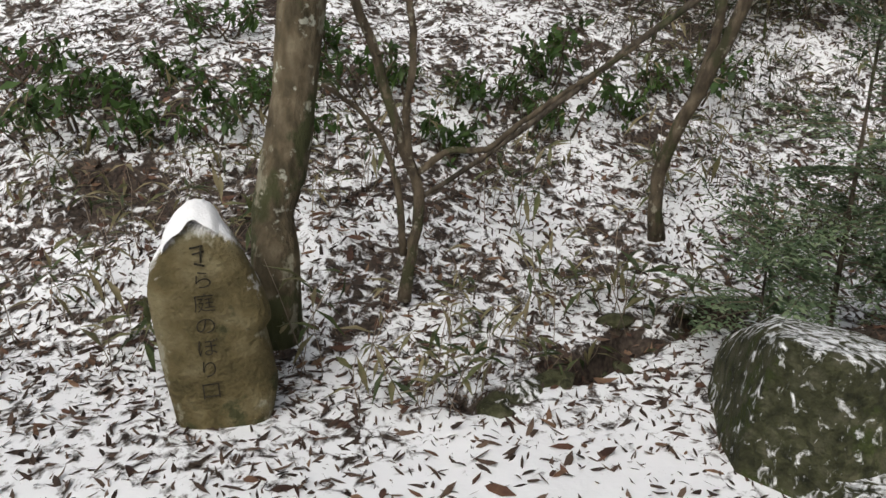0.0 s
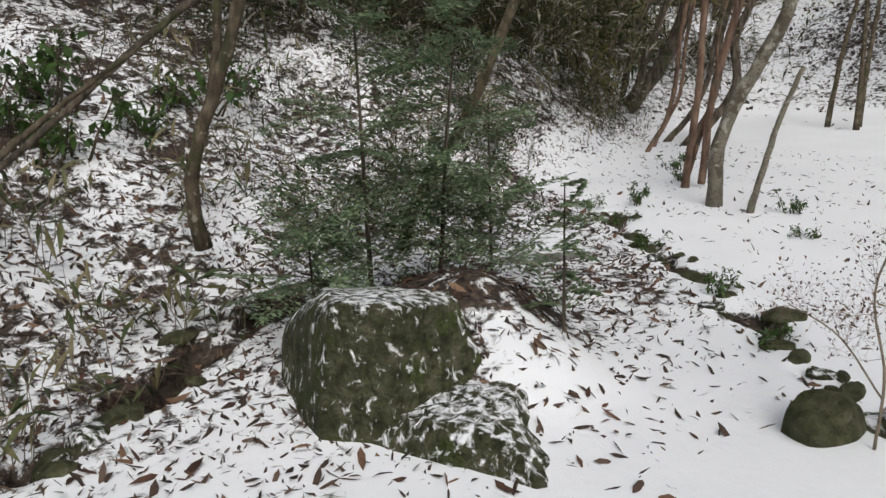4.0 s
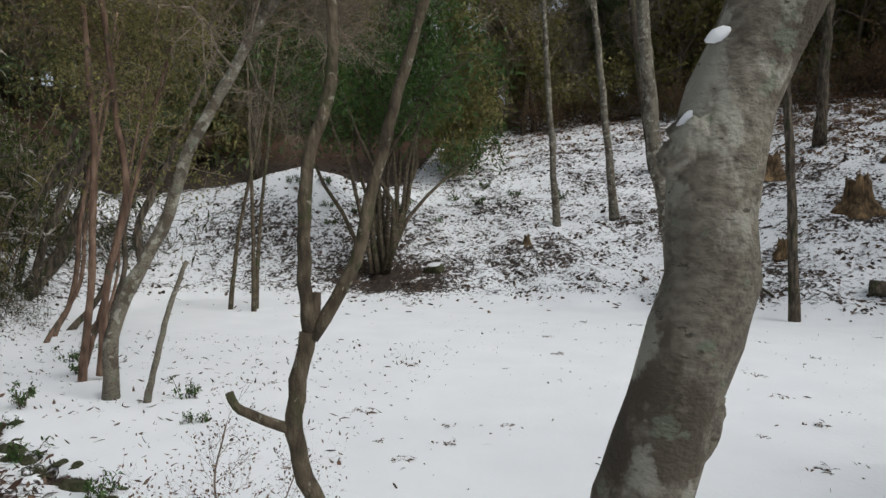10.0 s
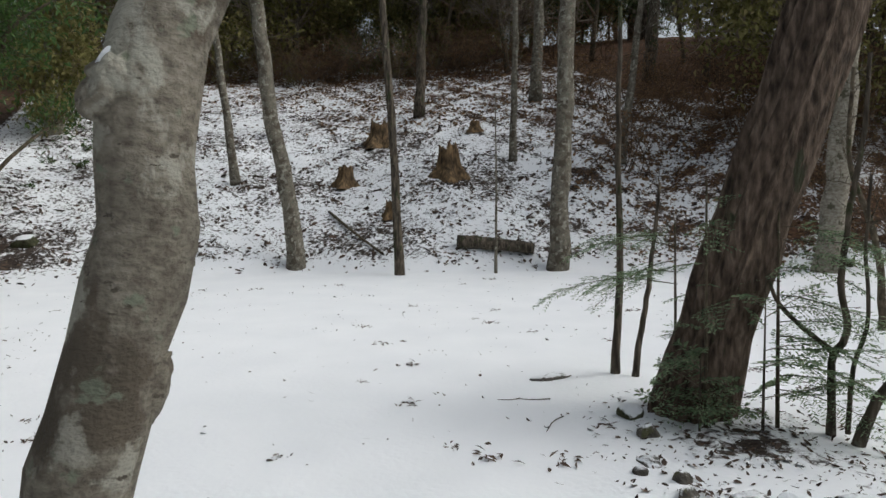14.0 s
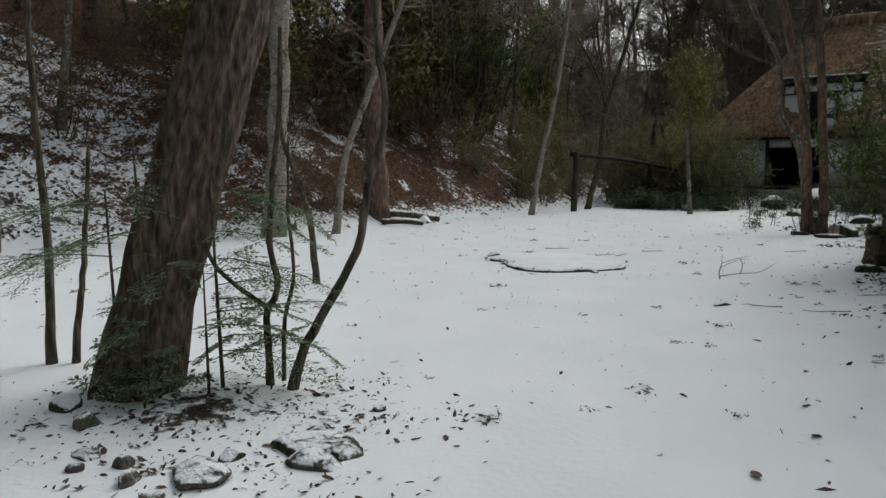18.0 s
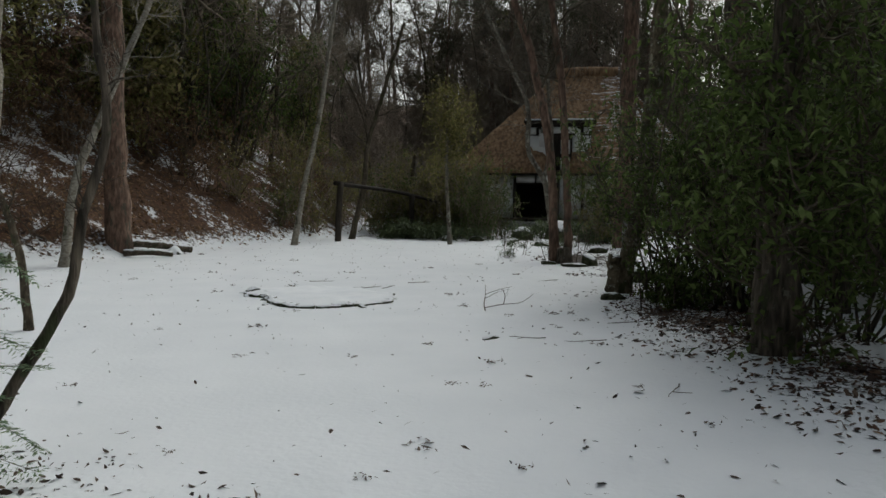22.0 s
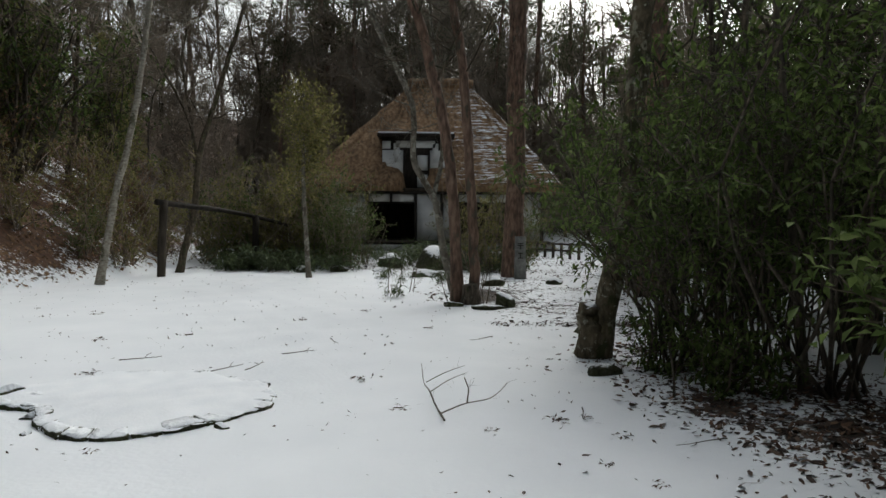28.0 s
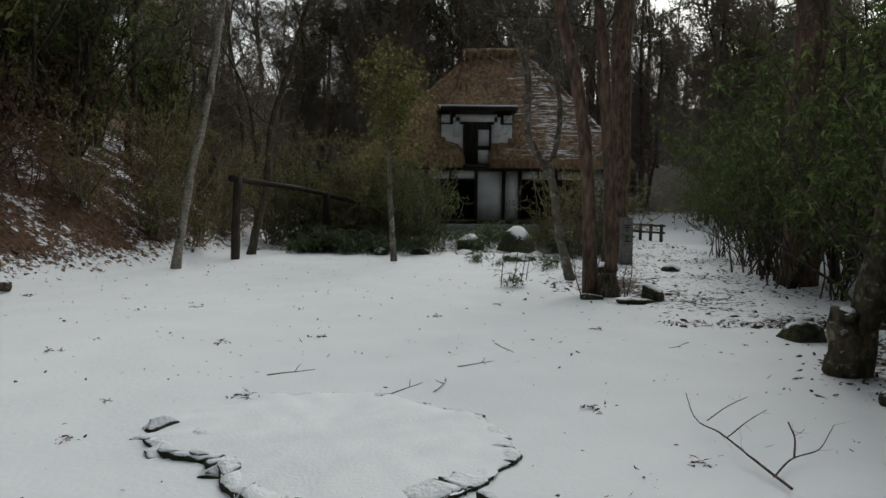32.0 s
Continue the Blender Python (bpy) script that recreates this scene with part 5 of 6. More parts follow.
def bush_geo(rng, n, size, per, long, wide, stem_r=0.012, first=2, shoots=5):
    """Stems that spread from one foot, and broad leaves in whorls at their ends."""
    stems, P, W = [], [], []
    for _ in range(n):
        d = np.array([np.clip(rng.normal(0, 0.45), -0.8, 0.8), np.clip(rng.normal(0, 0.45), -0.8, 0.8), 1.0]) * size
        q = limb(rng, rng.normal(0, 0.12, 3) * (1, 1, 0), d, np.linalg.norm(d) * rng.uniform(0.55, 1.05), 6, 0.26, 0.12)
        stems.append(tube(q, np.linspace(stem_r, stem_r * 0.4, 6), 4))
        for _ in range(shoots):
            k = rng.integers(first, 6)
            s = limb(rng, q[k], rng.normal(0, 1, 3) + (0, 0, 0.3), 0.28 * np.mean(size), 4, 0.25)
            stems.append(tube(s, np.linspace(stem_r * 0.4, stem_r * 0.2, 4), 3))
            for _ in range(per):
                P.append(s[rng.integers(1, 4)] + rng.normal(0, long * 0.25, 3))
                W.append(rng.normal(0, 1, 3) + (0, 0, -0.45))
    P, W = np.array(P), np.array(W)
    L = rng.uniform(0.65, 1.15, len(P)) * long
    return join(stems), leaves(P, W, rng.normal(0, 0.4, P.shape) + (0, 0, 1), L, L * wide, 0.2)


def plant(name, label, category, stem_mat, leaf_mat, geos, at, group="", stem_name="stem_clump"):
    root = thing(name, label, category, at, group)
    part(stem_name, geos[0], stem_mat, root, kind="stuff")
    part("foliage", geos[1], leaf_mat, root, smooth=False, kind="stuff")
    return root


def spread_copies(proto, spots, rng, lo=0.8, hi=1.25, sink=0.02, tilt=4):
    """Copies of a plant, turned and sized at random."""
    for x, y in spots:
        k = rng.uniform(lo, hi)
        copy_thing(proto, pose(x, y, ground_at(x, y) - sink, rng.normal(0, tilt), rng.normal(0, tilt), rng.uniform(0, 360)) @ Matrix.Diagonal((k, k, k * rng.uniform(0.9, 1.15), 1)))


rng = np.random.default_rng(310)
protos = [plant("bamboo_grass", "clump of bamboo grass with pale-edged green leaves", "bamboo grass", TWIG, SASA, sasa_geo(np.random.default_rng(311 + k), 6, 0.10, 0.42 + 0.1 * k), (x, y, ground_at(x, y)), "bamboo grass on the bank") for k, (x, y) in enumerate([(0.1, 2.72), (-1.6, 3.9), (0.75, 3.5)])]
spots = [(-1.05, 4.05), (-1.45, 4.2), (-0.75, 4.15), (-2.0, 4.3), (-1.7, 3.55), (0.4, 2.9), (0.75, 3.2), (1.15, 3.65), (-0.95, 3.55), (1.4, 3.75), (2.6, 4.6), (3.2, 4.9), (3.9, 5.3), (4.4, 5.2), (-1.9, 3.3), (-1.35, 3.1), (-0.55, 4.3), (-1.2, 4.6), (-2.4, 4.2), (0.3, 3.35), (0.55, 4.4), (1.0, 3.9), (1.7, 5.0), (2.2, 5.2), (0.9, 5.2), (0.0, 5.1), (-0.3, 3.0), (2.9, 5.0), (0.22, 2.65), (-2.9, 3.6), (3.6, 5.6)]
for k, (x, y) in enumerate(spots):
    spread_copies(protos[k % 3], [(x, y)], rng)

# dense dead bamboo grass over the northern slope
big = [plant("bamboo_thicket", "dense tangle of half-withered bamboo grass", "bamboo grass", CANE, SHADED_DRYSASA, sasa_geo(np.random.default_rng(321 + k), 62, 0.60, 1.0, 0.20, 0, 9), (x, y, ground_at(x, y)), "bamboo thicket on the slope") for k, (x, y) in enumerate([(3.4, 8.2), (5.6, 8.0), (7.5, 8.9)])]
spots = [(x, y) for x, y in zip(*scatter(rng, 500, (0.0, 17), (5.0, 21), lambda x, y: ((outside(x, y)[0] > 1.7 + 1.9 * np.clip((4.5 - x) / 2.5, 0, 1)) * (y > 5.4) * np.clip((outside(x, y)[0] - 1.0) / 2.2, 0.25, 1) * (outside(x, y)[0] < 14) * np.where(x > 12.5, 0.35, 1.0) * np.where((x > 13) & (y < 10), 0, 1))))]
for k, s in enumerate(spots):
    far_up = 1 + 0.13 * float(np.clip(outside(np.array([s[0]]), np.array([s[1]]))[0][0] - 4, 0, 9))
    spread_copies(big[k % 3], [s], rng, 0.9 * far_up, 1.55 * far_up)

for k, s in enumerate(zip(*scatter(rng, 120, (2.6, 11), (4.6, 10), lambda x, y: (outside(x, y)[0] > 0.5) * (outside(x, y)[0] < 3.0) * 0.6))):
    spread_copies(big[k % 3], [s], rng, 0.35, 0.6)
for k, s in enumerate(zip(*scatter(rng, 190, (1.5, 11), (4.5, 12), lambda x, y: (outside(x, y)[0] > 0.35) * (outside(x, y)[0] < 3.6) * 0.8))):
    spread_copies(protos[k % 3], [s], rng, 0.6, 1.3)

# low evergreen shrubs with fresh leaves up the bank
aucuba = [plant("evergreen_shrub", "low shrub with fresh green leaves above the snow", "shrub", BROWN, BRIGHT, bush_geo(np.random.default_rng(331 + k), 6, np.array([0.45, 0.45, 0.4]), 4, 0.12, 0.42), (x, y, ground_at(x, y)), "evergreen shrubs on the bank") for k, (x, y) in enumerate([(-1.25, 5.1), (0.9, 5.5)])]
for k, s in enumerate([(-2.5, 5.0), (-2.0, 5.5), (-0.5, 5.6), (0.3, 5.7), (-3.2, 5.6), (1.6, 5.9), (-3.6, 4.7), (0.9, 6.2), (2.2, 6.3), (-0.9, 6.2), (-1.8, 6.3)]):
    spread_copies(aucuba[k % 2], [s], rng)


for k, (x, y) in enumerate([(5.53, 2.72), (6.25, 3.2), (5.0, 4.05), (5.6, 4.4), (4.75, 4.9), (6.9, 4.9), (5.2, 4.6), (7.6, 5.5), (8.3, 5.9), (4.35, 3.3), (3.9, 2.35), (3.5, 1.75)]):
    spread_copies(aucuba[k % 2], [(x, y)], rng, 0.25, 0.45)
rg = np.random.default_rng(335)
for k, (x, y) in enumerate([(-1.5, 4.9), (-1.9, 4.8), (-0.8, 5.0), (-2.3, 5.3), (-1.2, 5.6), (0.2, 5.1), (-2.8, 4.9), (-0.2, 5.9), (0.7, 5.8)]):
    spread_copies(aucuba[k % 2], [(x, y)], rg, 0.6, 1.0)
    spread_copies(protos[k % 3], [(x + 0.35, y - 0.3)], rg)


# ---- young conifers ----
def fronds(rng, start, way, length, droop, out_s, out_p, needle=0.022, step=0.05, side=0.4):
    """A flat spray: a drooping shoot with side shoots, all set with short needles."""
    q = limb(rng, start, way, length, 8, 0.06, -droop)
    out_s.append(tube(q, np.linspace(0.004, 0.0015, 8), 3))
    s = np.linspace(0.12, 1, max(5, int(length / step)))
    flat = unit(np.cross(unit(np.asarray(way, float)), (rng.normal(0, 0.55), rng.normal(0, 0.55), 1)))
    for a in s:
        i = min(int(a * 7), 6)
        p = q[i] + (q[i + 1] - q[i]) * (a * 7 - i)
        for sg in (-1, 1):
            d = unit(unit(q[i + 1] - q[i]) * 0.8 + flat * sg + rng.normal(0, 0.12, 3) + (0, 0, -0.1))
            ln = length * side * (1.1 - a * 0.85) * rng.uniform(0.6, 1.1)
            m = max(4, int(ln / (needle * 0.55)))
            u = np.linspace(0.0, 1, m)[:, None]
            pts = p + d * u * ln + np.array([0, 0, -1]) * (u * ln) ** 2 * 0.5
            for tw in (-1, 1):
                out_p.append((pts, np.repeat((d * 0.75 + unit(np.cross(d, (0.1, 0.1, 1))) * tw)[None], m, 0) + rng.normal(0, 0.15, (m, 3)), needle * rng.uniform(0.7, 1.2, m)))


def conifer(name, label, seed, at, tall, reach, n, group="", lean=(0, 0), low=0.1, mat=None, needle=0.042, step=0.042):
    rng = np.random.default_rng(seed)
    root = thing(name, label, "conifer", at, group)
    stem = smooth_path([(0, 0, -0.05), (lean[0] * 0.4, lean[1] * 0.4, tall * 0.5), (lean[0], lean[1], tall)], 12)
    part("trunk", tube(stem, np.linspace(0.006 + tall * 0.005, 0.003, 12), 7), DARKBARK, root)
    S, P = [], []
    for k in range(n):
        a = low + (1 - low) * (k + rng.uniform(0, 1)) / n
        i = min(int(a * 11), 10)
        p = stem[i] + (stem[i + 1] - stem[i]) * (a * 11 - i)
        t = rng.uniform(0, 2 * np.pi)
        fronds(rng, p, (math.cos(t), math.sin(t), rng.uniform(-0.1, 1.0)), reach * (1.05 - 0.75 * a) * rng.uniform(0.6, 1.15), 0.05, S, P, needle, step)
    part("twigwork", join(S), TWIG, root, kind="stuff")
    pos, way, ln = (np.concatenate([p[k] for p in P]) for k in range(3))
    part("foliage", leaves(pos, way, np.tile((0.1, 0.05, 1.0), (len(pos), 1)) + rng.normal(0, 0.35, pos.shape), ln, ln * 0.4, 0.1), mat or FROND, root, smooth=False, kind="stuff")
    return root


conifer("young_cedar", "feathery blue-green young cedar behind the boulder", 401, (2.12, 3.3, ground_at(2.12, 3.3)), 2.0, 0.78, 46)
conifer("young_cedar", "feathery young cedar with drooping sprays", 402, (2.46, 3.12, ground_at(2.46, 3.12)), 1.7, 0.72, 40, lean=(0.15, -0.1))
conifer("young_cedar", "small young cedar beside the boulder", 403, (1.75, 3.25, ground_at(1.75, 3.25)), 0.75, 0.55, 24)
conifer("young_cedar", "young cedar with reddish lower twigs", 404, (2.85, 3.15, ground_at(2.85, 3.15)), 1.1, 0.65, 36)
conifer("young_cedar", "small open cedar seedling in the snow", 405, (2.58, 2.26, ground_at(2.58, 2.26)), 0.72, 0.32, 14)
conifer("young_fir", "young fir with flat dark sprays at the cedar's foot", 408, (4.0, -3.65, ground_at(4.0, -3.65)), 0.95, 0.85, 9, mat=FROND)
conifer("young_fir", "low dense fir tuft at the leaning cedar's foot", 410, (4.12, -3.28, ground_at(4.12, -3.28)), 0.5, 0.5, 12, mat=FROND)



def fir_sprays(label, seed, at, starts, toward, length):
    """Drooping flat sprays that reach out from a hidden low stem."""
    rg = np.random.default_rng(seed)
    root = thing("fir_sprays", label, "conifer", at, "fir sprays round the leaning cedar")
    S, P = [tube(smooth_path([(0, 0, -0.05), (0.01, 0.02, starts[1] + 0.05)], 6), np.linspace(0.014, 0.006, 6), 6)], []
    for k in range(starts[2]):
        z = starts[0] + (starts[1] - starts[0]) * (k + 0.5) / starts[2]
        a = math.atan2(toward[1], toward[0]) + rg.normal(0, 0.5) + (math.pi if k % starts[3] == starts[3] - 1 else 0)
        fronds(rg, (0, 0, z), (math.cos(a), math.sin(a), rg.uniform(-0.1, 0.3)), length * rg.uniform(0.65, 1.15), 0.09, S, P, 0.034, 0.042, 0.36)
    part("twigwork", join(S), BROWN, root, kind="stuff")
    pos, way, ln = (np.concatenate([p[k] for p in P]) for k in range(3))
    part("foliage", leaves(pos, way, np.tile((0.1, 0.05, 1.0), (len(pos), 1)) + rg.normal(0, 0.35, pos.shape), ln, ln * 0.3, 0.1), FROND, root, smooth=False, kind="stuff")


fir_sprays("drooping blue-green fir sprays beside the cedar trunk", 415, (4.02, -3.78, ground_at(4.02, -3.78)), (0.2, 1.3, 13, 9), (-0.85, -0.45), 0.72)
fir_sprays("dark fir sprays hanging before the cedar trunk", 416, (4.16, -3.36, ground_at(4.16, -3.36)), (0.15, 1.5, 10, 2), (-0.6, 0.5), 0.45)
fir_sprays("long flat fir sprays reaching out from the cedar", 417, (4.66, -3.5, ground_at(4.66, -3.5)), (0.78, 1.2, 5, 9), (0.85, 0.45), 0.95)

# twiggy seedling by the ditch, and the fallen twigs
tree("bare_shrub", "thin twiggy shrub with tiny buds by the ditch", [([(2.86, 0.98, 0.0), (2.84, 0.97, 0.29), (2.81, 1.02, 0.6), (2.82, 0.98, 0.8)], 0.006, 0.003), ([(2.85, 0.97, 0.15), (2.95, 0.85, 0.4), (3.05, 0.8, 0.6)], 0.004, 0.002), ([(2.85, 0.97, 0.2), (2.72, 1.1, 0.45), (2.6, 1.2, 0.55)], 0.004, 0.002)], TWIG, 411, count=15, length=0.28, depth=2, category="shrub", flare=False, leaf=(DEADLEAF, 1, 0.016, 0.008))
tree("fallen_twig", "forked dark twig lying on the snow", [([(2.04, -9.95, 0.02), (2.09, -10.2, 0.05), (2.14, -10.6, 0.08), (2.19, -11.0, 0.10), (2.2, -11.08, 0.2)], 0.008, 0.0025), ([(2.07, -10.08, 0.03), (1.86, -10.3, 0.05), (1.64, -10.42, 0.07), (1.56, -10.5, 0.11), (1.5, -10.55, 0.16)], 0.006, 0.002), ([(2.16, -10.8, 0.1), (2.0, -10.9, 0.16), (1.82, -11.0, 0.2)], 0.004, 0.0015), ([(2.13, -10.55, 0.08), (1.98, -10.62, 0.16), (1.82, -10.72, 0.2)], 0.004, 0.0015), ([(1.85, -10.31, 0.05), (1.84, -10.34, 0.16), (1.87, -10.36, 0.24)], 0.006, 0.004)], DARKBARK, 412, count=3, length=0.16, depth=1, category="twig", flare=False)
solid("upright_stick", tube(smooth_path([(0, 0, -0.04), (0.015, 0.01, 0.2), (0.05, -0.02, 0.46)], 8), np.linspace(0.012, 0.006, 8), 6, np.random.default_rng(9), 0.05), DARKBARK, "thin dark broken stick standing in the snow", "stick", at=(0.11, -10.6, ground_at(0.11, -10.6)))
for k, (x, y, a) in enumerate([(5.27, -12.12, 225), (4.23, -11.65, 220), (3.9, -11.72, 235), (3.7, -12.52, 200), (0.95, -10.3, 60), (1.2, -8.45, 30), (1.3, -13.6, 30), (0.6, -8.4, 60), (5.1, -2.75, 75), (4.7, -2.65, 100), (0.1, -6.8, 80), (3.3, -13.5, 75), (0.2, -9.4, 20)]):
    q = limb(np.random.default_rng(420 + k), (0, 0, 0), (1, 0.2, 0), 0.45, 6, 0.25) * (1, 1, 0.08)
    ob = solid("fallen_twig", join([tube(q, np.linspace(0.005, 0.002, 6), 4), tube(limb(np.random.default_rng(440 + k), q[3], (0.8, 0.7, 0.2), 0.15, 4, 0.2) * (1, 1, 0.5), np.linspace(0.004, 0.002, 4), 3)]), DARKBARK, "short dark twig lying on the snow", "twig", "twigs on the snow")
    ob.matrix_world = pose(x, y, ground_at(x, y) + 0.012, 0, 0, a)

tufts = []
for k in range(3):
    rg = np.random.default_rng(470 + k)
    n = 16
    tufts.append(solid("withered_plant", leaves(rg.normal(0, 0.05, (n, 3)) * (1, 1, 0) + (0, 0, 0.008), rg.normal(0, 1, (n, 3)) * (1, 1, 0.22) + (0, 0, 0.08), rg.normal(0, 0.5, (n, 3)) + (0, 0, 1), rg.uniform(0.03, 0.09, n), rg.uniform(0.008, 0.022, n)), DARKLEAF, "small dark withered plant poking through the snow", "plant", "withered plants in the snow", "stuff", at=(6.6 + k, -2.1, ground_at(6.6 + k, -2.1)), smooth=False))
for x, y in zip(*scatter(rng, 110, (0.5, 13), (-18, 3), lambda x, y: 0.85 * (outside(x, y)[2]))):
    k = rng.uniform(0.4, 1.2)
    copy_thing(tufts[int(x * 10) % 3], pose(x, y, ground_at(x, y), 0, 0, rng.uniform(0, 360)) @ Matrix.Diagonal((k, k, k, 1)))

for k, (x, y) in enumerate([(2.82, -7.17), (1.57, -6.48), (1.74, -8.34), (1.11, -4.91), (1.86, -4.59), (0.4, -6.73), (0.01, -5.91), (1.72, -9.72), (0.97, -10.02), (1.09, -9.03), (0.91, -8.71), (5.37, 1.18), (5.88, 0.78), (5.96, 0.32), (6.11, -1.58), (4.44, -1.79)]):
    copy_thing(tufts[k % 3], pose(x, y, ground_at(x, y), 0, 0, 77 * k) @ Matrix.Diagonal((0.55, 0.55, 0.7, 1)))

# ---- stumps and logs ----
for k, (x, y, r, h) in enumerate([(18.56, -6.4, 0.27, 0.72), (20.03, -3.89, 0.2, 0.48), (22.3, -5.36, 0.27, 0.62), (17.36, -4.51, 0.12, 0.36), (21.3, -8.16, 0.15, 0.3), (18.9, 1.3, 0.07, 0.25)]):
    rg = np.random.default_rng(450 + k)
    n, m = 24, 9
    a = np.linspace(0, 2 * np.pi, n, endpoint=False)
    zz = np.linspace(-0.3, 1, m)
    prof = np.interp(zz, [-0.3, 0, 0.3, 0.8, 1], [2.2, 1.75, 1.2, 1.0, 0.95])
    ridge = 1 + 0.22 * np.sin(a * 5 + k) * np.interp(zz, [0, 0.6], [1, 0.2])[:, None]
    rr = r * prof[:, None] * ridge
    V = np.stack([rr * np.cos(a), rr * np.sin(a), h * np.repeat(zz[:, None], n, 1) * 1.0], -1)
    V[-1, :, 2] += rg.normal(0, 0.12 * h, n)
    V[-2, :, 2] += rg.normal(0, 0.04 * h, n)
    inner = V[-1] * (0.55, 0.55, 1) - (0, 0, 0.25 * h)
    V = np.concatenate([V.reshape(-1, 3), inner, inner * (0.02, 0.02, 1)])
    i, j = np.meshgrid(np.arange(m + 1), np.arange(n), indexing="ij")
    F = np.stack([i * n + j, i * n + (j + 1) % n, (i + 1) * n + (j + 1) % n, (i + 1) * n + j], -1).reshape(-1, 4)
    solid("tree_stump", (V, F), STUMPWOOD, "rotting orange-brown tree stump on the snowy slope", "stump", "stumps on the slope", at=(x, y, ground_at(x, y)))


def log(name, label, a, b, r, mat, seed):
    za, zb = ground_at(*a) + r * 0.8, ground_at(*b) + r * 0.8
    q = smooth_path([(*a, za), ((a[0] + b[0]) / 2, (a[1] + b[1]) / 2 + 0.08, (za + zb) / 2 + 0.04), (*b, zb)], 14)
    rg = np.random.default_rng(seed)
    return solid(name, tube(q, np.linspace(r, r * 0.75, 14), 12, rg, 0.06), mat, label, "log")


log("fallen_log", "dark mossy log with snow on top", (15.1, -5.45), (14.5, -7.0), 0.16, DARKBARK, 461)
log("fallen_branch", "thin bare fallen branch on the slope", (18.25, -3.14), (15.42, -3.85), 0.035, BROWN, 462)
log("root", "dark root running out over the snow", (11.2, -15.7), (10.3, -16.9), 0.10, LOGSNOW, 464)
log("root", "dark root running out over the snow", (11.0, -15.3), (10.1, -15.8), 0.08, LOGSNOW, 465)
log("fallen_log", "short old log in the leaf litter", (-0.98, -9.05), (-1.36, -8.85), 0.055, LOGSNOW, 466)


# ---- thatched house ----
def box(x0, x1, y0, y1, z0, z1):
    x0, x1, y0, y1, z0, z1 = min(x0, x1), max(x0, x1), min(y0, y1), max(y0, y1), min(z0, z1), max(z0, z1)
    V = [(x0, y0, z0), (x1, y0, z0), (x1, y1, z0), (x0, y1, z0), (x0, y0, z1), (x1, y0, z1), (x1, y1, z1), (x0, y1, z1)]
    return np.array(V, float), np.array([[0, 3, 2, 1], [4, 5, 6, 7], [0, 1, 5, 4], [1, 2, 6, 5], [2, 3, 7, 6], [3, 0, 4, 7]])


HX, HY = 0.0, -38.0
house = thing("thatched_house", "old thatched farmhouse with white plaster and black timber", "house", (HX, HY, 0))


def hp(name, geo, mat, label="", parent=None):
    return part(name, geo, mat, parent or house, label, smooth=False)


hp("stone_footing", box(-4.1, 7.2, -9, 0.9, -0.2, 0.28), GREYSTONE)
hp("veranda_floor", box(-3.9, 7.0, -0.2, 0.75, 0.36, 0.45), OLDWOOD)
for x in np.arange(-3.6, 7, 1.5):
    hp("veranda_post", box(x - 0.05, x + 0.05, 0.55, 0.65, 0.28, 0.36), OLDWOOD)
for x in (6.3, 4.59, 2.36, 1.13, 0.4, -1.2, -2.4, -3.6):
    hp("post", box(x - 0.07, x + 0.07, -0.12, 0.05, 0.28, 2.72), TIMBER)
hp("lintel_beam", box(-3.7, 6.4, -0.1, 0.06, 2.62, 2.74), TIMBER)
for a, b in ((6.23, 4.66), (2.29, 1.20), (1.06, 0.47), (-2.47, -3.53)):
    hp("plaster_panel", box(a, b, -0.10, -0.02, 0.45, 2.62), PLASTER, "white plaster panel")
for a, b in ((4.52, 3.55), (3.47, 2.43), (0.33, -0.37), (-0.45, -1.13), (-1.27, -2.33)):
    hp("transom_panel", box(a, b, -0.10, -0.02, 2.26, 2.62), PLASTER, "white plaster transom")
    hp("transom_rail", box(a, b, -0.1, 0.02, 2.18, 2.26), TIMBER)
hp("transom_post", box(3.47, 3.55, -0.1, 0.02, 2.26, 2.62), TIMBER)
for a, b in ((-1.27, -2.33),):
    hp("sliding_door", box(a, b, -0.2, -0.14, 0.45, 2.18), OLDWOOD, "dark wooden sliding door")
hp("side_wall", box(6.2, 6.3, -8.5, -0.12, 0.28, 2.7), PLASTER)
hp("side_wall", box(-3.7, -3.6, -8.5, -0.12, 0.28, 2.7), PLASTER)
hp("rear_wall", box(-3.7, 6.3, -8.6, -8.5, 0.28, 2.7), OLDWOOD)
hp("inner_floor", box(-3.6, 6.2, -8.5, -0.2, 0.38, 0.44), OLDWOOD)
hp("inner_wall", box(-3.6, 6.2, -3.2, -3.1, 0.44, 2.7), TIMBER)
hp("ceiling_panel", box(-3.6, 6.2, -8.5, -0.12, 2.7, 2.76), TIMBER)
# the thatch: rings from the eave up to the ridge, notched where the upper window stands
EX0, EX1, EY0, EY1, RZ = -4.5, 7.8, -9.6, 0.85, 8.5
n, m = 240, 20
t = np.linspace(0, 4, n, endpoint=False)
side, f = t.astype(int), t - t.astype(int)
cx, cy = np.array([EX0, EX1, EX1, EX0, EX0]), np.array([EY1, EY1, EY0, EY0, EY1])
ex, ey = cx[side] + (cx[side + 1] - cx[side]) * f, cy[side] + (cy[side + 1] - cy[side]) * f
rx = np.clip(ex, -0.4, 2.5)
ry = np.full(n, -4.4)
rows = [np.stack([ex * 0.94 + 0.01, ey * 0.94 - 0.25, np.full(n, 2.78)], 1), np.stack([ex, ey, np.full(n, 2.72)], 1)]
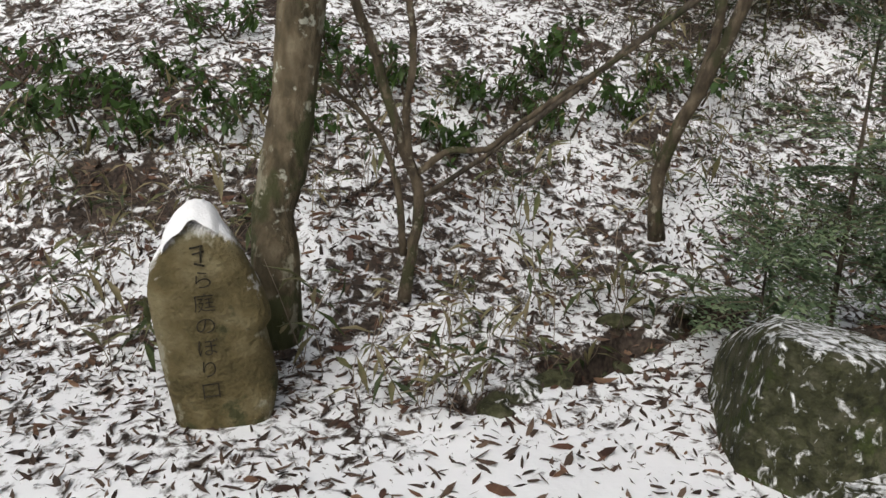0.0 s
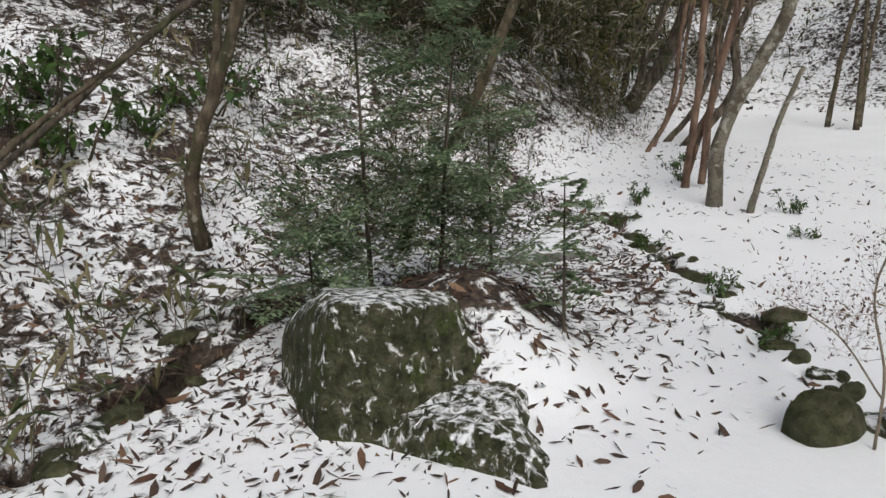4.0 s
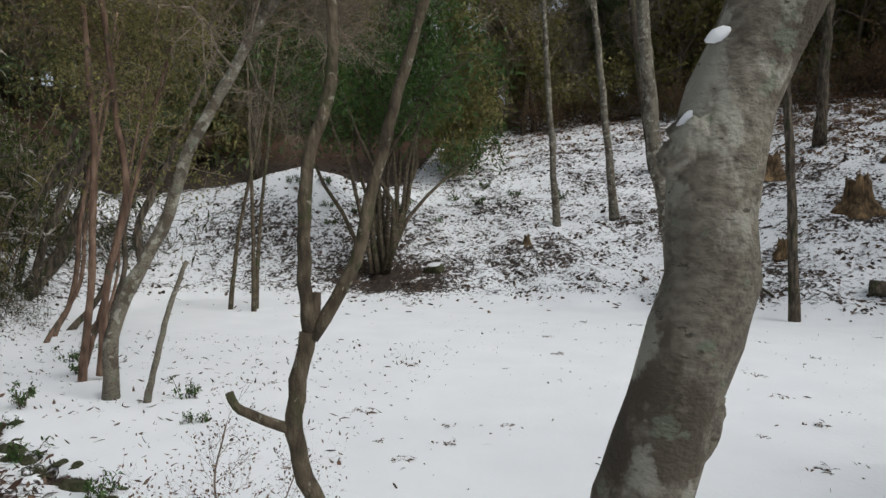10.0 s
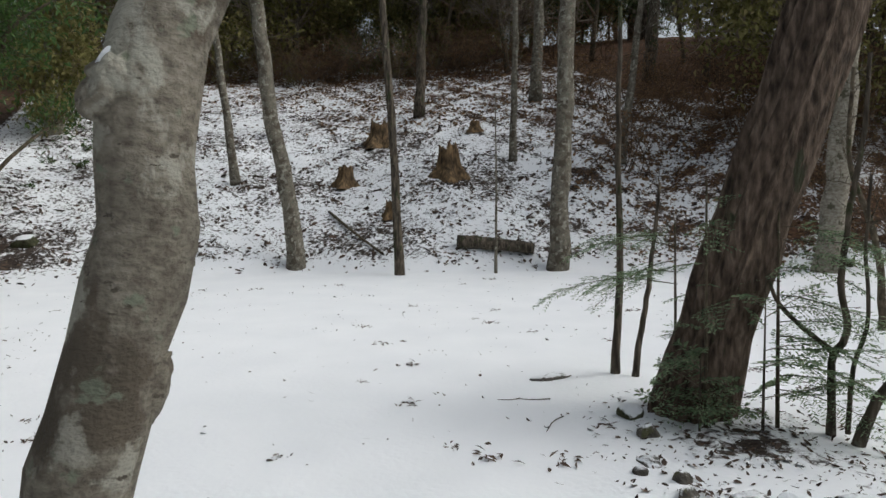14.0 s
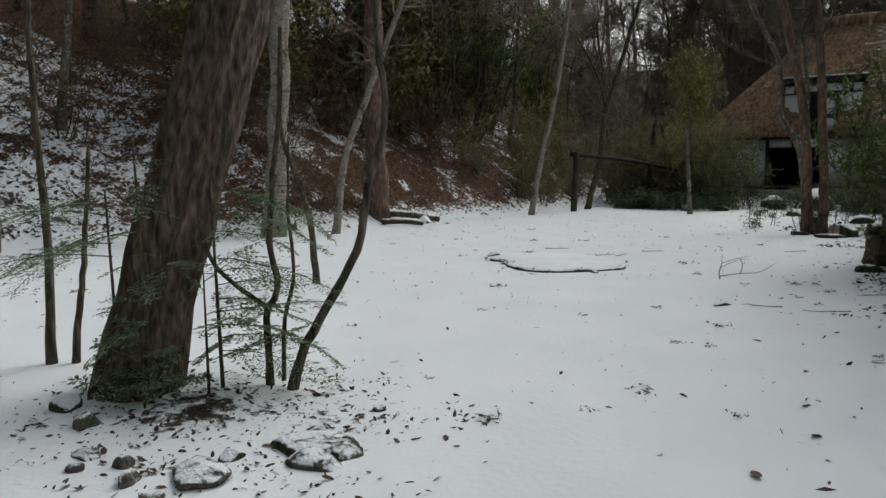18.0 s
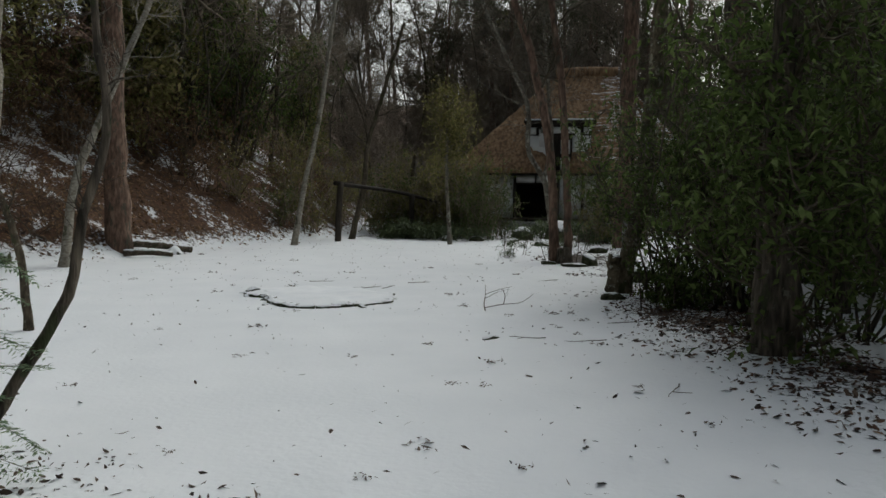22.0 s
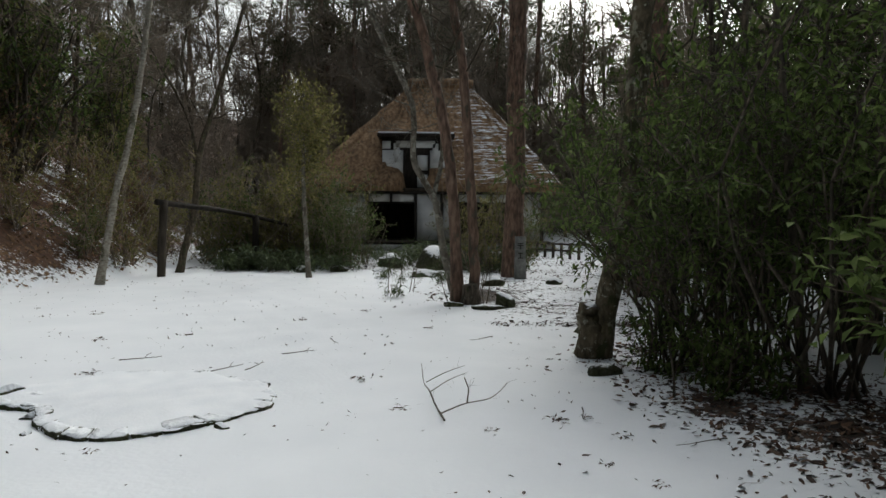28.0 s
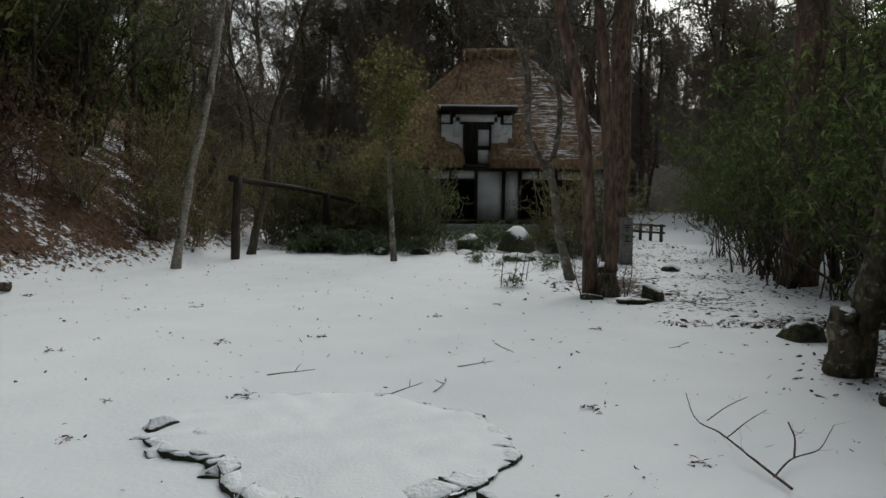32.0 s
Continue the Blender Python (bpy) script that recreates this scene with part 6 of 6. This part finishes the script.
for a in np.linspace(0, 1, m):
    b = a ** 0.95
    x, y = ex + (rx - ex) * b, ey + (ry - ey) * b
    z = 2.95 + (RZ - 2.95) * (1.14 * a - 0.14 * a * a)
    p = np.stack([x, y, np.full(n, z)], 1)
    p += np.random.default_rng(int(a * 1000)).normal(0, 0.035, p.shape)
    rows.append(p)
V = np.array(rows)
notch = (((V[..., 0] > 1.7) & (V[..., 0] < 2.95)) | ((V[..., 0] > 0.75) & (V[..., 0] < 3.95) & (V[..., 2] > 3.72 - 0.25 * np.cos((V[..., 0] - 2.3) * 2)))) & (V[..., 1] > -2.6) & (V[..., 2] < 5.4)
V[..., 1] = np.where(notch, np.minimum(V[..., 1], -0.35), V[..., 1])
i, j = np.meshgrid(np.arange(len(V) - 1), np.arange(n), indexing="ij")
F = np.stack([i * n + j, (i + 1) * n + j, (i + 1) * n + (j + 1) % n, i * n + (j + 1) % n], -1).reshape(-1, 4)
roof = part("thatch_roof", (V, F), THATCH_SNOW, house, "brown thatch with broken snow patches")
part("ridge_cap", tube(smooth_path([(-0.6, -4.4, 8.5), (1.0, -4.4, 8.57), (2.8, -4.4, 8.5)], 12), np.full(12, 0.32), 10, np.random.default_rng(3), 0.06), THATCH, house)
# the upper window under its small roof
up = part("upper_window", box(0.75, 3.95, -2.8, -0.25, 2.76, 5.3), TIMBER, house, "dark upper window bay", smooth=False)
for a, b, c, d in ((3.93, 3.55, 4.75, 5.1), (1.15, 0.77, 4.75, 5.1), (3.3, 1.45, 4.8, 5.12), (3.40, 3.12, 4.1, 5.0), (1.58, 1.30, 4.1, 5.0)):
    hp("plaster_panel", box(a, b, -0.27, -0.19, c, d), PLASTER, "white plaster panel", up)
for a, b in ((3.93, 2.9), (1.75, 0.77)):
    hp("plaster_shoulder", box(a, b, -0.28, -0.21, 3.3, 4.68), PLASTER, "grey plaster beside the window", up)
for a, b, c, d in ((2.3, 1.78, 3.75, 4.45), (2.3, 1.78, 2.95, 3.55)):
    hp("paper_screen", box(a, b, -0.26, -0.21, c, d), PLASTER, "pale paper screen", up)
for x in (2.9, 2.34, 1.75):
    hp("window_post", box(x - 0.05, x + 0.05, -0.25, -0.16, 2.8, 4.75), TIMBER, "", up)
hp("window_sill", box(1.0, 3.0, -0.25, 0.1, 2.78, 2.9), OLDWOOD, "", up)
hp("window_eave", box(0.55, 4.15, -2.4, 0.25, 5.3, 5.42), TIMBER, "", up)
hp("eave_snow", box(0.6, 4.1, -1.8, 0.2, 5.42, 5.5), SNOW, "strip of snow on the small roof", up)

# ---- gate, signs and boards ----
gate = thing("rustic_gate", "rustic gate of two dark posts with a sloping beam", "gate", (7.8, -24.3, 0))
off = np.array([7.8, -24.3, 0])
part("post", tube(smooth_path([(8.58, -22.5, -0.1), (8.55, -22.52, 0.9), (8.5, -22.55, 1.9)], 8) - off, np.full(8, 0.10), 10, np.random.default_rng(1), 0.05), OLDWOOD, gate, "grey weathered post")
part("post", tube(smooth_path([(7.09, -26.14, -0.1), (7.09, -26.15, 1.55)], 6) - off, np.full(6, 0.10), 8), TIMBER, gate)
part("beam", tube(smooth_path([(8.6, -22.3, 1.84), (7.09, -26.15, 1.5), (6.25, -27.3, 1.22)], 10) - off, np.linspace(0.075, 0.055, 10), 8), TIMBER, gate)
sign = thing("stone_signpost", "weathered grey upright stone post with carved writing", "stone marker", (-0.3, -22.3, ground_at(-0.3, -22.3)))
V, F = box(-0.14, 0.14, -0.09, 0.09, -0.1, 1.05)
V[4:, :2] *= 0.92
part("stone_post", (V, F), GREYSTONE, sign, smooth=False)
for k, (z, w, h) in enumerate([(0.88, 0.13, 0.02), (0.83, 0.15, 0.02), (0.78, 0.02, 0.08), (0.64, 0.12, 0.02), (0.58, 0.02, 0.10), (0.52, 0.12, 0.02)]):
    part("carved_stroke", box(-w / 2, w / 2, 0.085, 0.096, z - h / 2, z + h / 2), CARVED, sign, smooth=False)
sign.rotation_euler = (0, 0, radians(-4))
fence = thing("low_fence", "low dark wooden fence beside the snowy path", "fence", (-3.0, -32.0, ground_at(-3.0, -32.0)))
fence.rotation_euler = (0, 0, radians(118))
for k in range(7):
    part("post", box(-1.55 + k * 0.5, -1.47 + k * 0.5, -0.04, 0.04, -0.1, 0.6), OLDWOOD, fence, smooth=False)
for z in (0.3, 0.54):
    part("rail", box(-1.6, 1.6, 0.04, 0.08, z - 0.035, z + 0.035), OLDWOOD, fence, smooth=False)

# ---- evergreen thickets ----
rng = np.random.default_rng(500)
rhodo = [plant("rhododendron", "dense dark evergreen bush with glossy drooping leaves", "bush", DARKBARK, GREEN, bush_geo(np.random.default_rng(501 + k), 13, np.array([1.15, 1.15, 2.9]), 15, 0.085, 0.36, 0.016, 2 + (k != 1), 12), at, "evergreen thicket") for k, at in enumerate([(-1.0, -11.3, 0.0), (-1.6, -9.4, 0.0), (-1.5, -11.8, 0.0)])]
for k, (x, y) in enumerate([(-0.85, -12.0), (-1.2, -10.5), (-0.38, -11.75), (-0.75, -12.9), (-1.4, -13.2), (-3.6, -12), (-1.6, -15), (-2.8, -14.5), (-2.2, -17), (-3.6, -16.4), (-4.2, -13.8), (-3.2, -19), (-4.4, -18.3), (-4.0, -21.5), (-5.2, -20), (-4.6, -24), (-5.8, -23), (-5.4, -27), (-6.8, -26), (-4.6, -10), (-5.2, -12), (-6.6, -30), (-8, -28), (-2.5, -20.4), (-3.0, -22.2), (-3.9, -23.6), (-4.8, -25.4), (-5.8, -28.4), (-6.6, -31.5), (-2.1, -18.3), (-7.6, -34), (-2.3, -19.4), (-3.4, -24.6)]):
    spread_copies(rhodo[k % 3], [(x, y)], rng, 0.85, 1.3)
rim = plant("rhododendron", "low leafy evergreen shrub at the thicket's rim", "bush", DARKBARK, GREEN, bush_geo(np.random.default_rng(507), 9, np.array([0.62, 0.62, 0.75]), 9, 0.10, 0.34, 0.012, 1, 9), (-0.42, -10.75, ground_at(-0.42, -10.75)), "evergreen thicket")
spread_copies(rim, [(-3.3, -13.2), (-0.2, -11.7), (-3.7, -10.4), (-2.9, -15.4)], rng, 0.75, 1.1)
# high dark canopy over the thicket
canopy = plant("evergreen_tree", "tall dark broadleaf evergreen tree", "tree", DARKBARK, GREEN, bush_geo(np.random.default_rng(511), 14, np.array([1.7, 1.7, 4.6]), 15, 0.15, 0.38, 0.045, 2, 12), (-3.4, -10.6, 0.0), "tall evergreens")
spread_copies(rhodo[1], [(-1.75, -8.7), (-2.2, -7.4)], rng, 1.0, 1.2)
for x, y in [(-2.7, -12.6), (-4.4, -13.6), (-5.4, -9.5), (-4.8, -16), (-6.5, -11.5), (-5.8, -20), (-7, -15), (-7.5, -24), (-8.6, -30), (-4.6, -20.6), (-6.4, -26.5), (-3.4, -16.6), (-7.8, -32), (-9.5, -27), (14.6, -19.2), (13.2, -21.6), (12.8, -23.6), (13.6, -26.4), (12.6, -29.5), (15.8, -23), (16.2, -27)]:
    spread_copies(canopy, [(x, y)], rng, 0.9, 1.4)
# olive shrubs along the southern end and the steep bank
shrub = [plant("winter_shrub", "olive-green half-bare winter shrub", "shrub", TWIG, (OLIVE, OLIVE, GREEN)[k], bush_geo(np.random.default_rng(521 + k), 14, np.array([1.0, 1.0, 2.0]), 15, 0.07, 0.45, 0.014, 1, 10), at, "winter shrubs") for k, at in enumerate([(6.0, -28.8, 0.0), (9.8, -26.0, 0.3), (4.0, -27.5, 0.0)])]
for k, (x, y) in enumerate([(5.2, -27.6), (7.0, -28.6), (4.8, -26.6), (6.0, -29.5), (7.6, -28.5), (4.4, -25.4), (9.8, -23.2), (10.8, -24.5), (10.3, -22), (11.2, -21), (10.5, -27.5), (9.2, -29), (8.2, -30), (11.8, -26), (6.8, -30), (5.6, -30.5), (7.4, -29.4), (5.2, -28.6), (8.8, -27.4), (0.4, -24.6), (-0.8, -25.2), (-1.0, -27.5), (0.6, -28)]):
    spread_copies(shrub[k % 3], [(x, y)], rng, 0.8, 1.35)
for k, (x, y) in enumerate([(5.6, -27.2), (6.6, -27.8), (4.9, -28.2), (7.4, -27.6), (6.0, -28.6), (8.2, -28.4), (5.3, -29.2), (9.0, -28.8)]):
    spread_copies(shrub[k % 3], [(x, y)], rng, 1.5, 1.85)
for k, (x, y) in enumerate([(9.6, 8.8), (10.6, 10.6), (12.2, 10.8), (13.6, 11.2)]):
    spread_copies(shrub[k % 3], [(x, y)], rng, 0.9, 1.5)
# bare brush on the steep bank
brush = thing("bare_brush", "tangle of bare brown brush on the steep bank", "shrub", (12.0, -14.0, ground_at(12, -14)), "bare brush")
o, tp = [], []
rg = np.random.default_rng(531)
for k in range(16):
    q = limb(rg, rg.normal(0, 0.35, 3) * (1, 1, 0), (rg.normal(0, 0.7), rg.normal(0, 0.7), 1), rg.uniform(1.0, 2.2), 7, 0.2)
    o.append(tube(q, np.linspace(0.012, 0.004, 7), 4))
    twigs(rg, q, 0.008, 2, 6, 0.6, o, tp, sides=3)
part("twigwork", join(o), BRUSHWOOD, brush, kind="stuff")
T = np.array(tp)
part("dry_foliage", leaves(T, rg.normal(0, 1, T.shape), rg.normal(0, 1, T.shape), 0.07, 0.03), RUST, brush, kind="stuff")
for x, y in zip(*scatter(rng, 420, (9.5, 22), (-30, -10), lambda x, y: (outside(x, y)[0] > 1.4) * (outside(x, y)[0] < 10) * np.clip(0.075 * outside(x, y)[0], 0, 0.42) * np.clip((-11.5 - y) / 2, 0.15, 1))):
    spread_copies(brush, [(x, y)], rng, 0.7, 1.4)
for x, y in zip(*scatter(rng, 220, (20, 34), (-16, 10), lambda x, y: (outside(x, y)[0] > 15.5 - 1.5 * np.clip((-5 - y) / 4, 0, 1)) * (outside(x, y)[0] < 20) * 0.5)):
    spread_copies(brush, [(x, y)], rng, 0.8, 1.5)
for k, s in enumerate(zip(*scatter(rng, 150, (18, 38), (-14, 14), lambda x, y: (outside(x, y)[0] > 15.5) * (outside(x, y)[0] < 20) * 0.6))):
    spread_copies(shrub[k % 3], [s], rng, 0.9, 1.4)
# low garden plants before the house
low = plant("garden_grass", "clump of dark evergreen garden grass", "grass", CANE, NEEDLE, sasa_geo(np.random.default_rng(541), 24, 0.22, 0.5, 0.3), (3.0, -25.4, 0.0), "low plants in the garden")
for x, y in zip(*scatter(rng, 90, (-1, 8), (-33, -24.3), lambda x, y: 0.7 * (np.abs(x + 1.4) > 1.2) * ((np.abs(x - 2.5) > 1.8) | (y < -27)))):
    spread_copies(low, [(x, y)], rng, 0.6, 1.3)
for x, y in zip(*scatter(rng, 70, (-0.6, 7.6), (-26.2, -24.0), lambda x, y: 0.8 * (np.abs(x - 2.5) > 1.6))):
    spread_copies(low, [(x, y)], rng, 0.7, 1.2)
for x, y in zip(*scatter(rng, 18, (0.6, 3.2), (-24, -18.0), lambda x, y: 0.8 + 0 * x)):
    spread_copies(low, [(x, y)], rng, 0.3, 0.55)

# the round bush on the eastern slope
bushy = thing("stemmy_bush", "many-stemmed evergreen bush over bare leaf litter", "bush", (17.2, 4.7, ground_at(17.2, 4.7)))
rg = np.random.default_rng(551)
o, P = [], []
for k in range(17):
    a = rg.uniform(0, 6.28)
    q = limb(rg, np.array([math.cos(a), math.sin(a), 0]) * rg.uniform(0.05, 0.5), (math.cos(a) * 0.28, math.sin(a) * 0.28, 1), rg.uniform(5.0, 6.6), 8, 0.13)
    part("stem", tube(q, np.linspace(0.065, 0.02, 8), 7), BROWN, bushy)
    for c in q[5:]:
        for _ in range(7):
            s = limb(rg, c, rg.normal(0, 1, 3) + (0, 0, 0.1), rg.uniform(0.4, 1.0), 5, 0.2)
            o.append(tube(s, np.linspace(0.014, 0.005, 5), 3))
            P.append(np.repeat(s[2:], 9, 0) + rg.normal(0, 0.2, (27, 3)))
P = np.concatenate(P)
part("twigwork", join(o), BROWN, bushy, kind="stuff")
part("foliage", leaves(P, rg.normal(0, 1, P.shape), rg.normal(0, 0.5, P.shape) + (0, 0, 1), 0.17 * rg.uniform(0.7, 1.2, len(P)), 0.055), BRIGHT, bushy, smooth=False, kind="stuff")
for k, (x, y) in enumerate([(18.6, 6.6), (19.4, 6.2), (20.5, 4.0), (22, 3.0), (23, 2.0), (22.5, 0.6), (19.8, 8.2), (24, 3.2), (19.2, 6.9), (20.0, 7.2), (18.2, 7.2), (21, 5.0), (23, 4.0), (19.6, 7.7)]):
    spread_copies(aucuba[k % 2], [(x, y)], rng, 0.45, 0.8)


# ---- the woods ----
def wood_tree(kind, seed, tall):
    rg = np.random.default_rng(seed)
    root = thing({"bare": "bare_tree", "pine": "pine_tree", "fir": "conifer_tree", "broad": "evergreen_tree"}[kind], {"bare": "tall bare grey-brown winter tree", "pine": "tall slender red-barked pine", "fir": "dark dense forest conifer", "broad": "dark broadleaf evergreen tree"}[kind], "tree", (0, 0, 0), "woods round the clearing")
    q = limb(rg, (0, 0, -0.2), (0, 0, 1), tall, 12, 0.13 if kind == "bare" else 0.05, 0.1)
    r = tall * {"bare": 0.010, "pine": 0.011, "fir": 0.013, "broad": 0.014}[kind]
    part("trunk", tube(q, np.linspace(r, r * 0.25, 12), 8, rg, 0.05), {"bare": BROWN, "pine": REDBARK, "fir": DARKBARK, "broad": DARKBARK}[kind], root)
    o, tp = [], []
    if kind == "bare":
        twigs(rg, q, r * 0.95, 3, 18, tall * 0.27, o, tp, 0.9, 0.10, 4, 0.16)
        part("twigwork", join(o), TWIG, root, kind="stuff")
        return root
    P = []
    if kind == "pine":
        twigs(rg, q, r * 0.5, 2, 12, tall * 0.17, o, tp, 1.1, 0.05, 4, 0.5)
        T = np.repeat(np.array(tp), 12, 0)
        P, lo, wi, mat = T + rg.normal(0, 0.3, T.shape) * (1, 1, 0.5), 0.32, 0.06, PINE
    elif kind == "fir":
        for k in range(70):
            a = rg.uniform(0.10, 1)
            i = min(int(a * 11), 10)
            t = rg.uniform(0, 6.28)
            ln = tall * 0.20 * (1.12 - a) * rg.uniform(0.7, 1.2)
            s = limb(rg, q[i] + (q[i + 1] - q[i]) * (a * 11 - i), (math.cos(t), math.sin(t), 0.1), ln, 5, 0.1, -0.06)
            o.append(tube(s, np.linspace(0.03, 0.008, 5), 3))
            c = np.repeat(s[1:], 14, 0)
            P.append(c + rg.normal(0, 0.2, c.shape))
        P, lo, wi, mat = np.concatenate(P), 0.42, 0.10, NEEDLE
    else:
        twigs(rg, q, r * 0.6, 2, 22, tall * 0.28, o, tp, 1.1, 0.02, 4, 0.15)
        T = np.repeat(np.array(tp), 16, 0)
        P, lo, wi, mat = T + rg.normal(0, 0.3, T.shape), 0.24, 0.10, OLIVE
    part("twigwork", join(o), TWIG if kind != "fir" else DARKBARK, root, kind="stuff")
    way = rg.normal(0, 1, P.shape) + ((0, 0, -0.5) if kind == "fir" else (0, 0, 0.1))
    part("foliage", leaves(P, way, rg.normal(0, 0.6, P.shape) + (0, 0, 1), lo * rg.uniform(0.6, 1.2, len(P)), wi), mat, root, smooth=False, kind="stuff")
    return root


woods = {k: [wood_tree(k, 600 + 10 * q + s, h) for s, h in enumerate(hs)] for q, (k, hs) in enumerate({"bare": (11, 13, 9), "pine": (17, 20), "fir": (14, 17), "broad": (8, 10)}.items())}
homes = iter([(13, -27), (16, -25), (10.5, -33), (11, -52), (2, -56), (19, 13), (23, 11), (13.5, -20), (15, -14.5)])
for k in woods:
    for proto in woods[k]:
        x, y = next(homes)
        proto.location = (x, y, ground_at(x, y))


def plant_wood(kind, n, xs, ys, keep, lo=0.8, hi=1.25):
    for k, (x, y) in enumerate(zip(*scatter(rng, n, xs, ys, keep))):
        spread_copies(woods[kind][k % len(woods[kind])], [(x, y)], rng, lo, hi, 0.1, 2.5)


far = lambda a, b: (lambda x, y: (outside(x, y)[0] > a) * (outside(x, y)[0] < b) * 1.0)
house_free = lambda x, y: ~((x > -8.5) & (x < 8.5) & (y > -49) & (y < -34)) * ~((np.abs(x + 2.5 + (y + 20) * -0.18) < 1.8) & (y > -46))
plant_wood("fir", 84, (13, 60), (-18, 40), far(19, 40))
plant_wood("broad", 44, (13, 50), (-16, 30), far(17, 28))
plant_wood("bare", 40, (13, 56), (-16, 36), far(13, 34))
plant_wood("fir", 30, (2, 40), (12, 40), far(10, 34))
plant_wood("broad", 12, (8, 36), (2, 24), far(8.5, 20))
plant_wood("bare", 24, (16, 40), (-16, 16), far(14, 24))
plant_wood("broad", 26, (20, 44), (-22, -4), far(17, 26), 0.7, 1.1)
plant_wood("fir", 16, (22, 50), (-24, -4), far(19, 32))
for k, q in enumerate(zip(*scatter(rng, 90, (26, 46), (-14, 14), lambda x, y: (outside(x, y)[0] > 19) * (outside(x, y)[0] < 25) * 0.8))):
    spread_copies(shrub[k % 3], [q], rng, 1.3, 1.9)
plant_wood("fir", 46, (26, 54), (-26, 6), far(21, 32), 0.6, 0.9)
plant_wood("broad", 30, (24, 50), (-26, 6), far(19, 28), 0.4, 0.7)
plant_wood("bare", 30, (9.5, 34), (-44, -10), far(3, 16))
plant_wood("broad", 28, (9.5, 34), (-46, -20), far(4.5, 18), 0.6, 1.0)
plant_wood("fir", 7, (10, 40), (-48, -24), far(8, 24), 0.7, 1.1)
plant_wood("pine", 84, (-45, 40), (-110, -49), lambda x, y: house_free(x, y) * 0.9)
plant_wood("bare", 104, (-45, 34), (-95, -36), lambda x, y: house_free(x, y) * 0.9)
plant_wood("bare", 26, (-30, -3.5), (-60, -14), lambda x, y: house_free(x, y) * 0.9)
plant_wood("broad", 8, (-40, 40), (-85, -60), lambda x, y: 0.9 + 0 * x)
plant_wood("broad", 10, (-30, -9), (-50, -4), lambda x, y: house_free(x, y) * 0.9)
plant_wood("fir", 24, (-60, 60), (-130, -80), lambda x, y: 0.9 + 0 * x)
plant_wood("bare", 12, (5, 18), (-62, -48), lambda x, y: house_free(x, y) * 0.9)
plant_wood("bare", 14, (-26, 26), (-78, -50), lambda x, y: house_free(x, y) * 0.9, 0.9, 1.5)
plant_wood("fir", 10, (-40, -14), (-40, 20), lambda x, y: (outside(x, y)[0] >= 0) * 0.8)
plant_wood("bare", 26, (-6, 12), (-66, -49.5), lambda x, y: house_free(x, y) * 0.9, 1.1, 1.6)
plant_wood("pine", 10, (-6, 9), (-70, -50), lambda x, y: house_free(x, y) * 0.9)
plant_wood("bare", 6, (13, 21), (-58, -42), lambda x, y: house_free(x, y) * 0.9, 1.0, 1.4)
plant_wood("bare", 26, (-28, -2), (-64, -38), lambda x, y: house_free(x, y) * 0.9)
